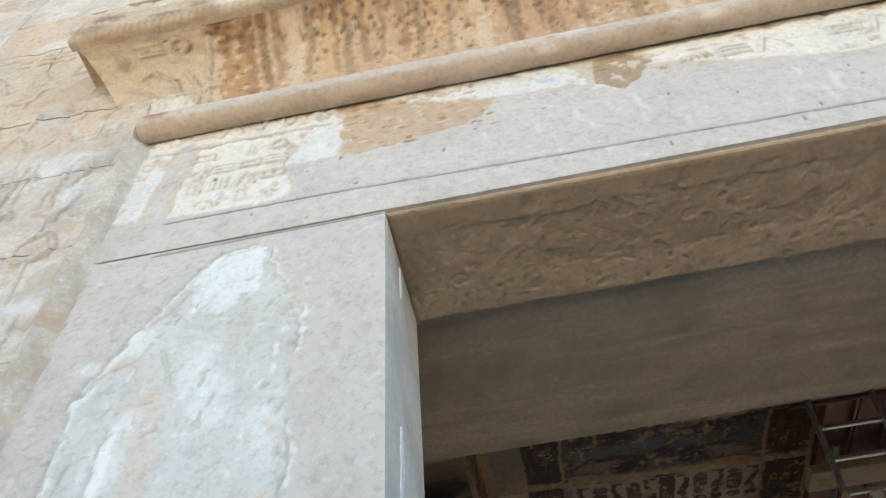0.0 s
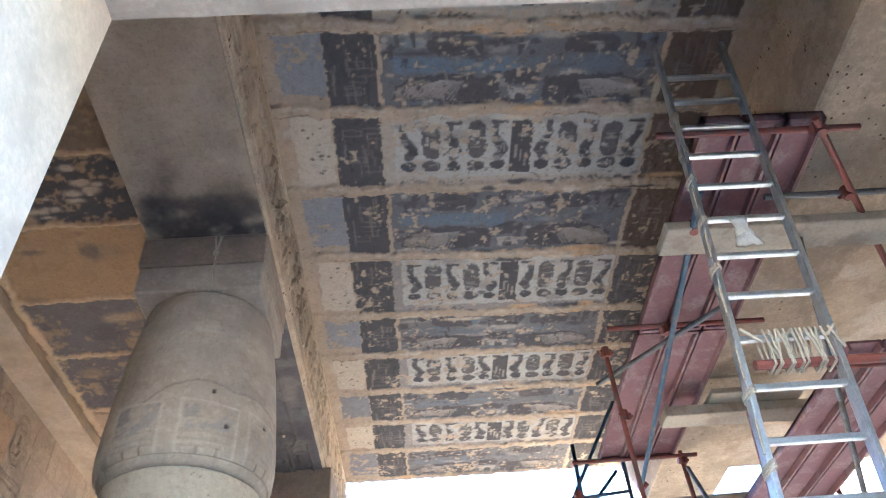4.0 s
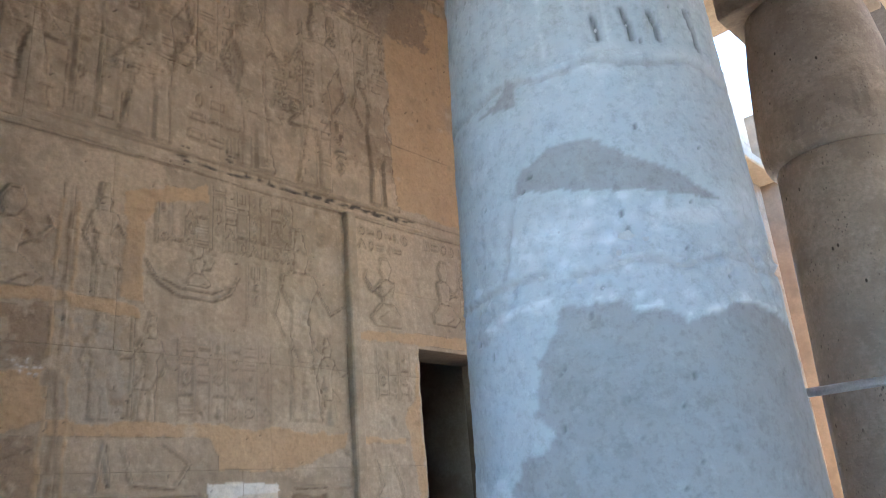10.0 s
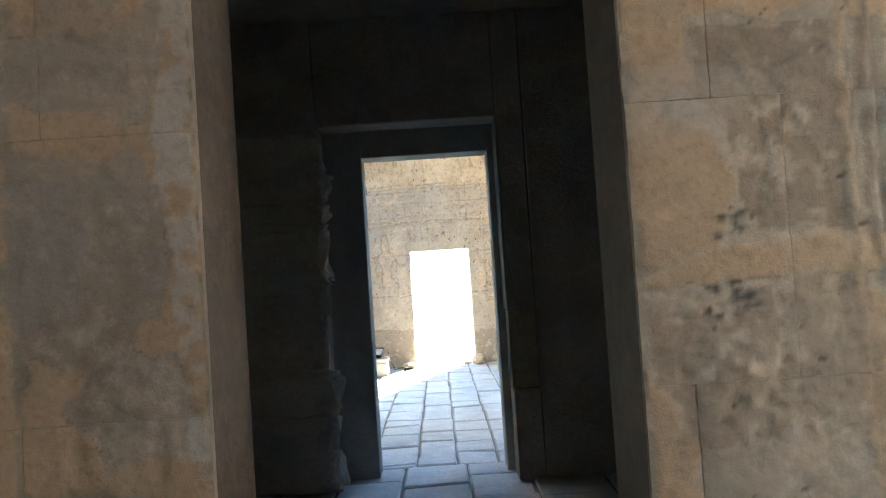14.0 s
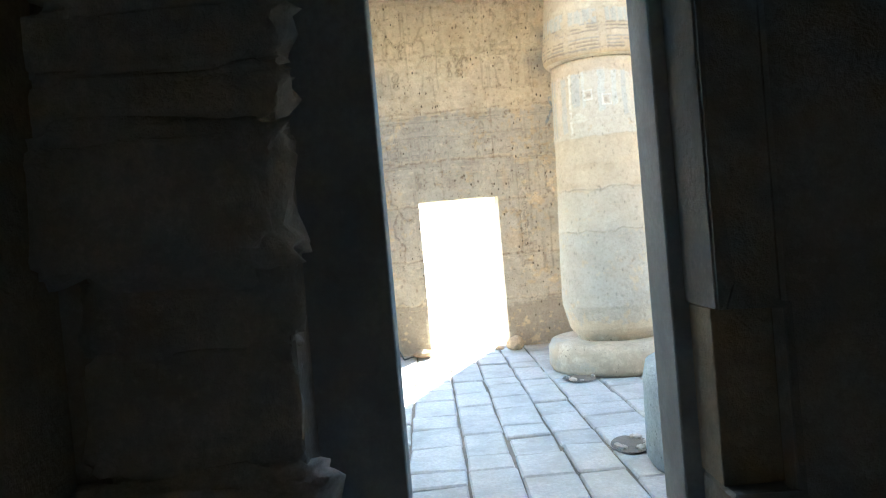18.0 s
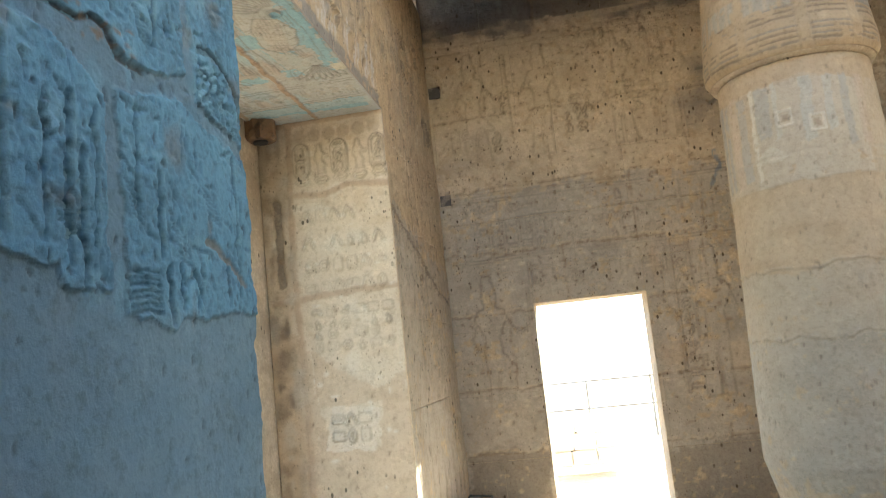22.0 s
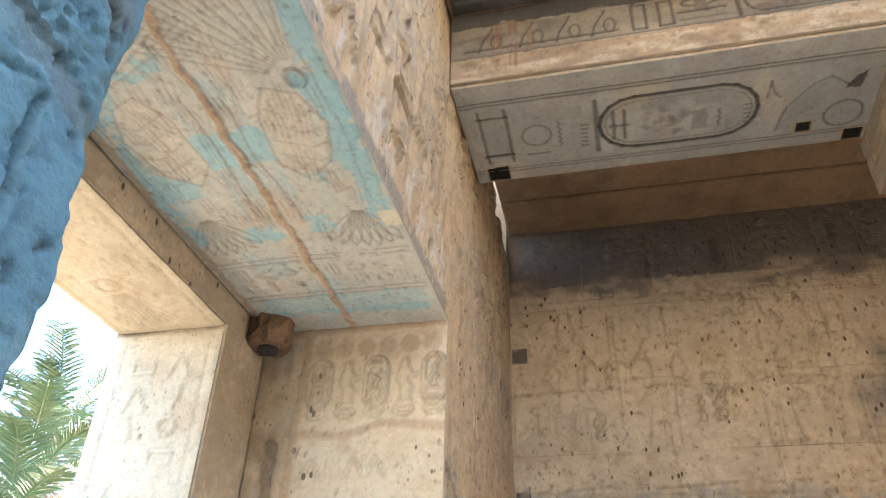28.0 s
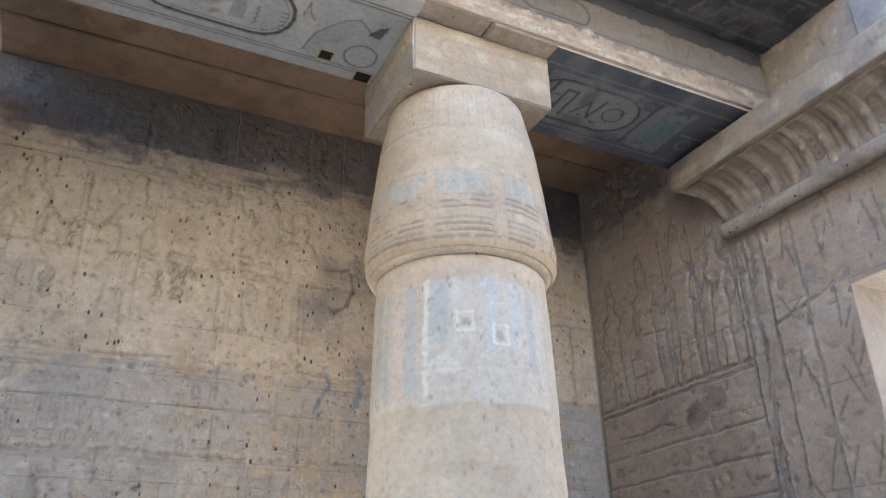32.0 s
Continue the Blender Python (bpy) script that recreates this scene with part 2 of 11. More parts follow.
m_joint = stone("sandy_joint", (0.22, 0.18, 0.135), (0.18, 0.145, 0.11), bump=0.4)
m_ceil = stone("ceiling_stone", (0.42, 0.33, 0.235), (0.35, 0.275, 0.2), patch=(0.5, 0.42, 0.33), patch_scale=1.2, patch_cut=(0.56, 0.62), bump=0.4)
m_arch = stone("architrave_stone", (0.515, 0.405, 0.285), (0.41, 0.32, 0.225), bump=0.4, pits=0.6, mottle=0.55, pit_size=0.12)
m_jamb = stone("pale_jamb_stone", (0.58, 0.455, 0.315), (0.51, 0.39, 0.255), bump=0.35, pits=0.8, mottle=0.45, pit_size=0.12)
m_rock = stone("broken_core_stone", (0.54, 0.46, 0.365), (0.44, 0.37, 0.29), bump=0.8)
m_sand = stone("desert_sand", (0.56, 0.46, 0.33), (0.5, 0.41, 0.3), bump=0.4)
m_smudge = paint("dark_smudge", (0.15, 0.125, 0.105), (0.3, 0.24, 0.18), cut=(0.46, 0.6), scale=14)
# dark colour that replaces the shade inside wall sockets
m_socket_shade = paint("socket_shade", (0.085, 0.073, 0.062), (0.25, 0.2, 0.155), cut=(0.46, 0.58), scale=9)
m_alu = paint("aluminium", (0.62, 0.64, 0.65), (0.5, 0.5, 0.48), scale=10, rough=0.38, metal=0.9)
m_red_steel = paint("red_oxide_steel", (0.23, 0.115, 0.115), (0.3, 0.2, 0.19), scale=4, rough=0.6, metal=0.15)
m_red_pipe = paint("red_scaffold_pipe", (0.23, 0.07, 0.05), (0.16, 0.1, 0.085), scale=9, rough=0.55, metal=0.2)
m_red_pole = paint("faded_red_pole", (0.33, 0.13, 0.105), (0.5, 0.42, 0.38), scale=14, rough=0.6, metal=0.1)
m_blue_pipe = paint("blue_scaffold_pipe", (0.035, 0.085, 0.14), (0.1, 0.11, 0.12), scale=9, rough=0.5, metal=0.2)
m_grey_pipe = paint("galvanised_pipe", (0.2, 0.2, 0.2), (0.13, 0.11, 0.09), scale=9, rough=0.5, metal=0.6)
m_timber = paint("weathered_timber", (0.44, 0.38, 0.29), (0.33, 0.27, 0.2), scale=5)
m_rope = paint("hemp_rope", (0.48, 0.41, 0.31), (0.38, 0.315, 0.23), scale=30)
m_rag = paint("white_rag", (0.75, 0.75, 0.73), (0.6, 0.6, 0.58), scale=12)
m_lampbox = paint("lamp_housing", (0.05, 0.06, 0.065), (0.12, 0.12, 0.12), rough=0.4, metal=0.4)
m_glass, _t, _b = nodes_of("floodlight_glass")
_b.inputs["Base Color"].default_value, _b.inputs["Roughness"].default_value = (0.55, 0.62, 0.66, 1), 0.08
_b.inputs["Metallic"].default_value = 0.6
m_crate = paint("pale_concrete_block", (0.46, 0.40, 0.33), (0.4, 0.34, 0.28), scale=6)
m_bark = paint("palm_bark", (0.16, 0.115, 0.075), (0.1, 0.07, 0.05), scale=9)
m_frond = paint("palm_frond", (0.085, 0.13, 0.06), (0.13, 0.15, 0.07), scale=3, rough=0.55)
m_dead = paint("dry_frond", (0.3, 0.2, 0.11), (0.22, 0.14, 0.08), scale=4)
# near-black filler whose colour replaces the shade inside small holes
m_void = paint("dark_interior", (0.03, 0.027, 0.025), (0.05, 0.045, 0.04))
m_passage = stone("brown_passage_stone", (0.44, 0.32, 0.2), (0.36, 0.26, 0.16), bump=0.6, mottle=0.4)
m_black_stone = stone("tan_passage_stone", (0.42, 0.345, 0.26), (0.34, 0.275, 0.205), bump=0.6, mottle=0.4)
m_arch_b = stone("sooty_beam_stone", (0.33, 0.265, 0.195), (0.235, 0.185, 0.135), bump=0.4, pits=0.6, mottle=0.6, pit_size=0.1, streak=0.6)
m_blue_plastic = paint("blue_plastic", (0.03, 0.1, 0.26), (0.05, 0.12, 0.25), scale=6, rough=0.4)
m_abacus = stone("smoked_abacus_stone", (0.31, 0.25, 0.19), (0.24, 0.19, 0.145), bump=0.35, mottle=0.4)
m_paintwork = stone("painted_plaster", (0.42, 0.33, 0.24), (0.36, 0.28, 0.2), bump=0.35, vary=0.02, mottle=0.3, gritty=0.3, shaded=0.7)
m_frame_plaster = stone("smoothed_frame_plaster", (0.43, 0.41, 0.36), (0.38, 0.355, 0.31), bump=0.12, vary=0.02, mottle=0.2, gritty=0.12)
# door reveals: colour darkened in place of the shade they lie in
m_reveal = stone("shaded_reveal_stone", (0.23, 0.175, 0.12), (0.18, 0.135, 0.092), bump=0.4, mottle=0.4)
# warmth of bounced light is put into this plaster's colour
m_tan_plaster = stone("bounce_lit_jamb_plaster", (0.57, 0.485, 0.38), (0.52, 0.43, 0.33), bump=0.12, vary=0.02, mottle=0.15, gritty=0.12)
m_tan_soffit = stone("smoothed_tan_soffit", (0.375, 0.295, 0.21), (0.30, 0.235, 0.168), bump=0.12, vary=0.02, mottle=0.25, gritty=0.15)
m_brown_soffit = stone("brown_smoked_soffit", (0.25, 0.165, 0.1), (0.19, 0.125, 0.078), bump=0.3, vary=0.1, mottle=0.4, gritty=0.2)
m_frame = stone("passage_frame_stone", (0.34, 0.285, 0.22), (0.27, 0.225, 0.17), bump=0.5, streak=0.6, mottle=0.5)
# column stone with the sky's bluish light mixed into its colour
m_col_near = stone("skylit_column_stone", (0.31, 0.325, 0.31), (0.25, 0.265, 0.255), patch=(0.35, 0.36, 0.335), patch_scale=0.9, patch_cut=(0.5, 0.53), bump=0.7, pits=0.9, mottle=0.5, pit_size=0.1)
# base colour warmed to stand for light bounced onto the back wall
m_back = stone("hall_end_stone", (0.30, 0.205, 0.13), (0.275, 0.185, 0.115), bump=0.2, mottle=0.12, gritty=0.1)

# ---- tools ----
rng = random.Random(7)


def part(name, bm, material, parent=None, label="", smooth=False):
    me = bpy.data.meshes.new(name)
    bm.normal_update()
    bm.to_mesh(me)
    bm.free()
    me.materials.append(material)
    if smooth:
        for p in me.polygons:
            p.use_smooth = True
    ob = new(name, me)
    if parent is not None:
        ob.parent = parent
    if label:
        ob["label"] = label
    return ob


def thing(name, label, category, place=(0, 0, 0), group="", kind=""):
    ob = new(name)
    ob.location = place
    return tagged(ob, label, category, group, kind)


def structure(name, label, category="wall"):
    return thing(name, label, category, kind="structure")


def boxm(bm, x0, x1, y0, y1, z0, z1, chamfer=0.0, jit=0.0, r=rng):
    """A block, with its edges taken off and its corners a little out of true."""
    x0, x1, y0, y1, z0, z1 = min(x0, x1), max(x0, x1), min(y0, y1), max(y0, y1), min(z0, z1), max(z0, z1)
    j = lambda: r.uniform(-jit, jit) if jit else 0.0
    if chamfer <= 0:
        v = [bm.verts.new((x + j(), y + j(), z + j())) for z in (z0, z1) for y in (y0, y1) for x in (x0, x1)]
        for f in ((0, 2, 3, 1), (4, 5, 7, 6), (0, 1, 5, 4), (1, 3, 7, 5), (3, 2, 6, 7), (2, 0, 4, 6)):
            bm.faces.new([v[i] for i in f])
        return v
    c = min(chamfer, (x1 - x0) * 0.4, (y1 - y0) * 0.4, (z1 - z0) * 0.4)
    corners = {}
    for i, x in enumerate((x0, x1)):
        for k, y in enumerate((y0, y1)):
            for l, z in enumerate((z0, z1)):
                jx, jy, jz = j(), j(), j()
                sx, sy, sz = (1, -1)[i], (1, -1)[k], (1, -1)[l]
                corners[i, k, l] = (bm.verts.new((x + jx, y + sy * c + jy, z + sz * c + jz)), bm.verts.new((x + sx * c + jx, y + jy, z + sz * c + jz)),
                                    bm.verts.new((x + sx * c + jx, y + sy * c + jy, z + jz)))
    faces = []
    for i in (0, 1):
        faces.append([corners[i, 0, 0][0], corners[i, 1, 0][0], corners[i, 1, 1][0], corners[i, 0, 1][0]])
        faces.append([corners[0, i, 0][1], corners[1, i, 0][1], corners[1, i, 1][1], corners[0, i, 1][1]])
        faces.append([corners[0, 0, i][2], corners[1, 0, i][2], corners[1, 1, i][2], corners[0, 1, i][2]])
    for a in (0, 1):
        for b in (0, 1):
            faces.append([corners[a, b, 0][0], corners[a, b, 1][0], corners[a, b, 1][1], corners[a, b, 0][1]])
            faces.append([corners[a, 0, b][0], corners[a, 1, b][0], corners[a, 1, b][2], corners[a, 0, b][2]])
            faces.append([corners[0, a, b][1], corners[1, a, b][1], corners[1, a, b][2], corners[0, a, b][2]])
    faces += [list(c3) for c3 in corners.values()]
    made = [bm.faces.new(f) for f in faces]
    bmesh.ops.recalc_face_normals(bm, faces=made)


def block(name, box, material, parent=None, chamfer=0.01, jit=0.0, label=""):
    bm = bmesh.new()
    boxm(bm, *box, chamfer=chamfer, jit=jit)
    return part(name, bm, material, parent, label)


def lathe(profile, segs=40, wob=0.0, seed=0.0, freq=2.0):
    """Turned body from (radius, height) pairs."""
    bm = bmesh.new()
    rings = []
    for r, z in profile:
        ring = []
        for k in range(segs):
            a = 2 * math.pi * k / segs
            d = wob * noise.noise(Vector((math.cos(a) * freq + seed, math.sin(a) * freq, z * freq))) if wob else 0
            ring.append(bm.verts.new(((r + d) * math.cos(a), (r + d) * math.sin(a), z)))
        rings.append(ring)
    for a, b in zip(rings, rings[1:]):
        for k in range(segs):
            bm.faces.new((a[k], a[(k + 1) % segs], b[(k + 1) % segs], b[k]))
    bm.faces.new(rings[0][::-1])
    bm.faces.new(rings[-1])
    return bm


def tube(bm, a, b, r, segs=10):
    a, b = Vector(a), Vector(b)
    q = (b - a).to_track_quat("Z", "Y")
    ends = []
    for p in (a, b):
        ends.append([bm.verts.new(p + q @ Vector((r * math.cos(2 * math.pi * k / segs), r * math.sin(2 * math.pi * k / segs), 0))) for k in range(segs)])
    for k in range(segs):
        bm.faces.new((ends[0][k], ends[0][(k + 1) % segs], ends[1][(k + 1) % segs], ends[1][k]))
    bm.faces.new(ends[0][::-1])
    bm.faces.new(ends[1])


def pipe(name, a, b, r, material, parent=None):
    bm = bmesh.new()
    tube(bm, a, b, r)
    return part(name, bm, material, parent, smooth=False)


class Face:
    """A surface to carve on: u and v run along it, d stands out of it."""

    def __init__(self, origin, u, v):
        self.o, self.u, self.v = Vector(origin), Vector(u), Vector(v)
        self.n = self.u.cross(self.v).normalized()
        self.bm = bmesh.new()

    def at(self, p, d):
        return self.o + self.u * p[0] + self.v * p[1] + self.n * d

    def ribbon(self, pts, w=0.012, h=0.006, closed=False):
        pts = [Vector((p[0], p[1])) for p in pts]
        n = len(pts)
        if n < 2:
            return
        rows = []
        for i, p in enumerate(pts):
            a = pts[i - 1] if (closed or i) else p
            b = pts[(i + 1) % n] if (closed or i < n - 1) else p
            d = (b - a)
            if d.length < 1e-6:
                d = Vector((1, 0))
            d.normalize()
            s = Vector((-d.y, d.x)) * w / 2
            rows.append([self.bm.verts.new(self.at(q, e)) for q, e in ((p - s * 1.5, -0.002), (p - s, h), (p + s, h), (p + s * 1.5, -0.002))])
        for i in range(n if closed else n - 1):
            a, b = rows[i], rows[(i + 1) % n]
            for k in range(3):
                self.bm.faces.new((a[k], a[k + 1], b[k + 1], b[k])[::-1])

    def plate(self, pts, h=0.006):
        top = [self.bm.verts.new(self.at(p, h)) for p in pts]
        low = [self.bm.verts.new(self.at(p, -0.002)) for p in pts]
        fs = [self.bm.faces.new(top)]
        for i in range(len(pts)):
            k = (i + 1) % len(pts)
            fs.append(self.bm.faces.new((low[i], low[k], top[k], top[i])))
        fs[0].normal_update()
        if fs[0].normal.dot(self.n) < 0:
            bmesh.ops.reverse_faces(self.bm, faces=fs)

    def ring(self, u, v, ru, rv, w=0.012, h=0.006, n=14):
        self.ribbon(oval(u, v, ru, rv, n), w, h, True)

    def done(self, name, material, parent, label=""):
        return part(name, self.bm, material, parent, label)


def fractal(nu, nv, step, seed, scales):
    """Layered smooth noise over a grid, as (size in metres, weight) pairs."""
    g = np.random.default_rng(seed)
    out = np.zeros((nv, nu))
    for size, weight in scales:
        a, b = int(nu * step / size) + 3, int(nv * step / size) + 3
        base = g.uniform(-1, 1, (b, a))
        u, v = np.arange(nu) * step / size, np.arange(nv) * step / size
        iu, iv = u.astype(int), v.astype(int)
        fu, fv = u - iu, v - iv
        fu, fv = fu * fu * (3 - 2 * fu), (fv * fv * (3 - 2 * fv))[:, None]
        c = lambda dv, du: base[(iv + dv)[:, None], (iu + du)[None, :]]
        out += weight * ((c(0, 0) * (1 - fu) + c(0, 1) * fu) * (1 - fv) + (c(1, 0) * (1 - fu) + c(1, 1) * fu) * fv)
    return out


class Sketch(Face):
    """A carved surface: lines and shapes sink into one weathered height field that blocks then take as their fronts."""

    res, edge_shade, lit = 1.0, None, None

    def __init__(self, face, u0, u1, v0, v1, step, rough=0.004, base=-0.012, seed=1, worn=0.5, gain=1.7, scales=((0.6, 0.5), (0.16, 0.5), (0.05, 0.45), (0.028, 0.35))):
        self.o, self.u, self.v, self.n = face.o, face.u, face.v, face.n
        face.bm.free()
        self.lo, self.step, self.gain, self.base = (u0, v0), step, gain, base
        self.nu, self.nv = int((u1 - u0) / step) + 2, int((v1 - v0) / step) + 2
        self.h = np.zeros((self.nv, self.nu))
        self.chips = np.zeros((self.nv, self.nu))
        self.ground = base + rough * fractal(self.nu, self.nv, step, seed, scales)
        self.wear = np.clip(0.75 + 1.3 * worn * fractal(self.nu, self.nv, step, seed + 50, ((0.5, 0.6), (0.15, 0.4), (0.06, 0.3))), 0.05, 1.2)
        self.U, self.V = u0 + np.arange(self.nu) * step, v0 + np.arange(self.nv) * step
        self.rgb, self.cover = np.zeros((self.nv, self.nu, 3)), np.zeros((self.nv, self.nu))
        small = ((0.16, 0.5), (0.06, 0.45), (0.025, 0.35))
        self.du, self.dv = fractal(self.nu, self.nv, step, seed + 60, small), fractal(self.nu, self.nv, step, seed + 61, small)
        self.flake = fractal(self.nu, self.nv, step, seed + 62, ((0.3, 0.35), (0.09, 0.45), (0.035, 0.4), (0.018, 0.3)))

    def lay(self, win, m, colour):
        """Lay a colour over the window with the mask m."""
        c0 = self.cover[win]
        c1 = c0 + m * (1 - c0)
        old = (c0 * (1 - m))[..., None] * self.rgb[win]
        self.rgb[win] = (old + m[..., None] * np.array(colour)) / np.maximum(c1, 1e-6)[..., None]
        self.cover[win] = c1

    def coat(self, pts, colour, k=1.0, edge=0.012, wear=0.0, h=0.0, bury=False):
        """A ragged patch of paint or plaster; wear flakes it off, h makes it stand out, bury hides the carving below."""
        win = self.window(pts, 2 * edge)
        if not win:
            return
        u = self.U[win[1]][None, :] + edge * self.du[win]
        v = self.V[win[0]][:, None] + edge * self.dv[win]
        ins = np.zeros(u.shape, bool)
        for p, q in zip(pts, list(pts[1:]) + [pts[0]]):
            if abs(q[1] - p[1]) > 1e-9:
                ins ^= ((p[1] > v) != (q[1] > v)) & (u < (q[0] - p[0]) * (v - p[1]) / (q[1] - p[1]) + p[0])
        m = ins * 1.0
        if wear:
            m = m * np.clip((self.flake[win] - (wear * 1.3 - 0.62)) * 9, 0, 1)
        if bury:
            self.h[win] *= 1 - m
            self.ground[win] = self.base + (self.ground[win] - self.base) * (1 - 0.7 * m)
        self.ground[win] += h * m
        if colour:
            self.lay(win, m * k, colour)

    def stroke(self, pts, w, colour, k=1.0, edge=0.006, closed=False, wear=0.0, h=0.0):
        """A painted or plastered line."""
        pts = [tuple(p) for p in pts]
        for p, q in zip(pts, pts[1:] + ([pts[0]] if closed else [])):
            win = self.window((p, q), 2 * w + edge)
            if not win:
                continue
            u = self.U[win[1]][None, :] + edge * self.du[win]
            v = self.V[win[0]][:, None] + edge * self.dv[win]
            dx, dy = q[0] - p[0], q[1] - p[1]
            t_ = np.clip(((u - p[0]) * dx + (v - p[1]) * dy) / max(dx * dx + dy * dy, 1e-9), 0, 1)
            m = np.clip((w / 2 - np.hypot(u - p[0] - t_ * dx, v - p[1] - t_ * dy)) / self.step + 0.5, 0, 1)
            if wear:
                m = m * np.clip((self.flake[win] - (wear * 1.3 - 0.62)) * 9, 0, 1)
            self.ground[win] = np.maximum(self.ground[win], self.ground[win] + h * m) if h > 0 else self.ground[win] + h * m
            if colour:
                self.lay(win, m * k, colour)

    def stain(self, u, v, ru, rv, colour, k=0.7, rough=0.6):
        """A soft-edged stain, broken up by the surface."""
        win = self.window([(u - ru, v - rv), (u + ru, v + rv)], 0)
        if win:
            d = np.hypot((self.U[win[1]][None, :] - u) / ru, (self.V[win[0]][:, None] - v) / rv)
            m = np.clip(1.15 - d + rough * self.flake[win], 0, 1) * np.clip(1.6 - 1.6 * d, 0, 1)
            self.lay(win, np.clip(k * m * 1.4, 0, k), colour)

    def window(self, pts, pad):
        us, vs = [p[0] for p in pts], [p[1] for p in pts]
        a, b = int((min(us) - pad - self.lo[0]) / self.step), int((max(us) + pad - self.lo[0]) / self.step) + 2
        c, d = int((min(vs) - pad - self.lo[1]) / self.step), int((max(vs) + pad - self.lo[1]) / self.step) + 2
        a, b, c, d = max(a, 0), min(b, self.nu), max(c, 0), min(d, self.nv)
        return None if a >= b or c >= d else (slice(c, d), slice(a, b))

    def ribbon(self, pts, w=0.012, h=0.006, closed=False):
        pts = [tuple(p) for p in pts]
        w = max(w, self.step * 1.1)
        for p, q in zip(pts, pts[1:] + ([pts[0]] if closed else [])):
            win = self.window((p, q), 2 * w)
            if not win:
                continue
            u, v = self.U[win[1]][None, :], self.V[win[0]][:, None]
            dx, dy = q[0] - p[0], q[1] - p[1]
            t_ = np.clip(((u - p[0]) * dx + (v - p[1]) * dy) / max(dx * dx + dy * dy, 1e-9), 0, 1)
            d = np.hypot(u - p[0] - t_ * dx, v - p[1] - t_ * dy)
            k = np.clip(1.25 - d / (w * 0.8), 0, 1)
            self.h[win] = np.maximum(self.h[win], h * k)
        # painted light: one side of each raised line dark, the other pale
        if self.edge_shade:
            self.stroke([(p + w * 0.7, q - w * 0.5) for p, q in pts], 0.008, self.edge_shade, 0.75, 0.004, closed, 0.16, -0.004)
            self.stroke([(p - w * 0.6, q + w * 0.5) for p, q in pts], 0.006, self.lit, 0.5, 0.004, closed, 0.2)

    def plate(self, pts, h=0.006):
        win = self.window(pts, 0)
        if not win:
            return
        u, v = self.U[win[1]][None, :], self.V[win[0]][:, None]
        ins = np.zeros(np.broadcast(u, v).shape, bool)
        for p, q in zip(pts, list(pts[1:]) + [pts[0]]):
            if abs(q[1] - p[1]) > 1e-9:
                ins ^= ((p[1] > v) != (q[1] > v)) & (u < (q[0] - p[0]) * (v - p[1]) / (q[1] - p[1]) + p[0])
        self.h[win] = np.maximum(self.h[win], h * ins)

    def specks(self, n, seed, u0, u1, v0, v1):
        """Small chips, in loose swarms, darkened for the shade in their hollows."""
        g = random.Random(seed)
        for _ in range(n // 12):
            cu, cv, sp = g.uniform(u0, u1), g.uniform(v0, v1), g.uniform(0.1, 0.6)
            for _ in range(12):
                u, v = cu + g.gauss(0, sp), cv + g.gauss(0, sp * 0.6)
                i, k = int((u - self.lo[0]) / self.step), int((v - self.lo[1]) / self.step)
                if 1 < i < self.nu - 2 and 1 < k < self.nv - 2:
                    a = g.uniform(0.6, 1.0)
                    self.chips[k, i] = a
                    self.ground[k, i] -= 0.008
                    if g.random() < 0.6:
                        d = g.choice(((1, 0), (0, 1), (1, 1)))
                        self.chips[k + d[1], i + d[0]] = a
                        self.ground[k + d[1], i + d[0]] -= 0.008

    def dents(self, n, r0, r1, depth, seed, u0=None, u1=None, v0=None, v1=None):
        """Chipped hollows."""
        g = random.Random(seed)
        for _ in range(n):
            u, v = g.uniform(self.U[0] if u0 is None else u0, self.U[-1] if u1 is None else u1), g.uniform(self.V[0] if v0 is None else v0, self.V[-1] if v1 is None else v1)
            a, b = g.uniform(r0, r1), g.uniform(r0, r1)
            win = self.window([(u, v)], 2 * max(a, b))
            if win:
                d = ((self.U[win[1]][None, :] - u) / a) ** 2 + ((self.V[win[0]][:, None] - v) / b) ** 2
                self.ground[win] -= depth * np.clip(1.2 - d, 0, 1)

    def finish(self):
        c = np.concatenate([self.rgb * self.cover[..., None], self.cover[..., None]], -1)
        q = np.pad(c, ((1, 1), (1, 1), (0, 0)), mode="edge")
        c = 0.76 * c + 0.06 * (q[:-2, 1:-1] + q[2:, 1:-1] + q[1:-1, :-2] + q[1:-1, 2:])
        self.cover = c[..., 3]
        self.rgb = c[..., :3] / np.maximum(self.cover, 1e-6)[..., None]
        s = self.h
        p = np.pad(s, 1, mode="edge")
        s = 0.72 * s + 0.07 * (p[:-2, 1:-1] + p[2:, 1:-1] + p[1:-1, :-2] + p[1:-1, 2:])
        s = s * self.gain
        self.total = self.ground + s * self.wear
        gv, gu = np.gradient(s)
        # steep slopes of the carving get a dark colour in place of shade
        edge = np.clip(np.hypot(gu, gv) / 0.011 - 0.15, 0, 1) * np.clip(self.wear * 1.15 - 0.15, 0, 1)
        self.relief_shade = np.clip(edge * 0.8 + self.chips, 0, 1)

    def sheet(self, name, material, parent, u0, u1, v0, v1, back=0.05, out=0.0, label="", edge=0.003):
        """A block whose front follows the carving."""
        nu, nv = max(2, int(round((u1 - u0) / self.step / self.res))), max(2, int(round((v1 - v0) / self.step / self.res)))
        us, vs = np.linspace(u0, u1, nu + 1), np.linspace(v0, v1, nv + 1)
        iu = np.clip(np.rint((us - self.lo[0]) / self.step).astype(int), 0, self.nu - 1)
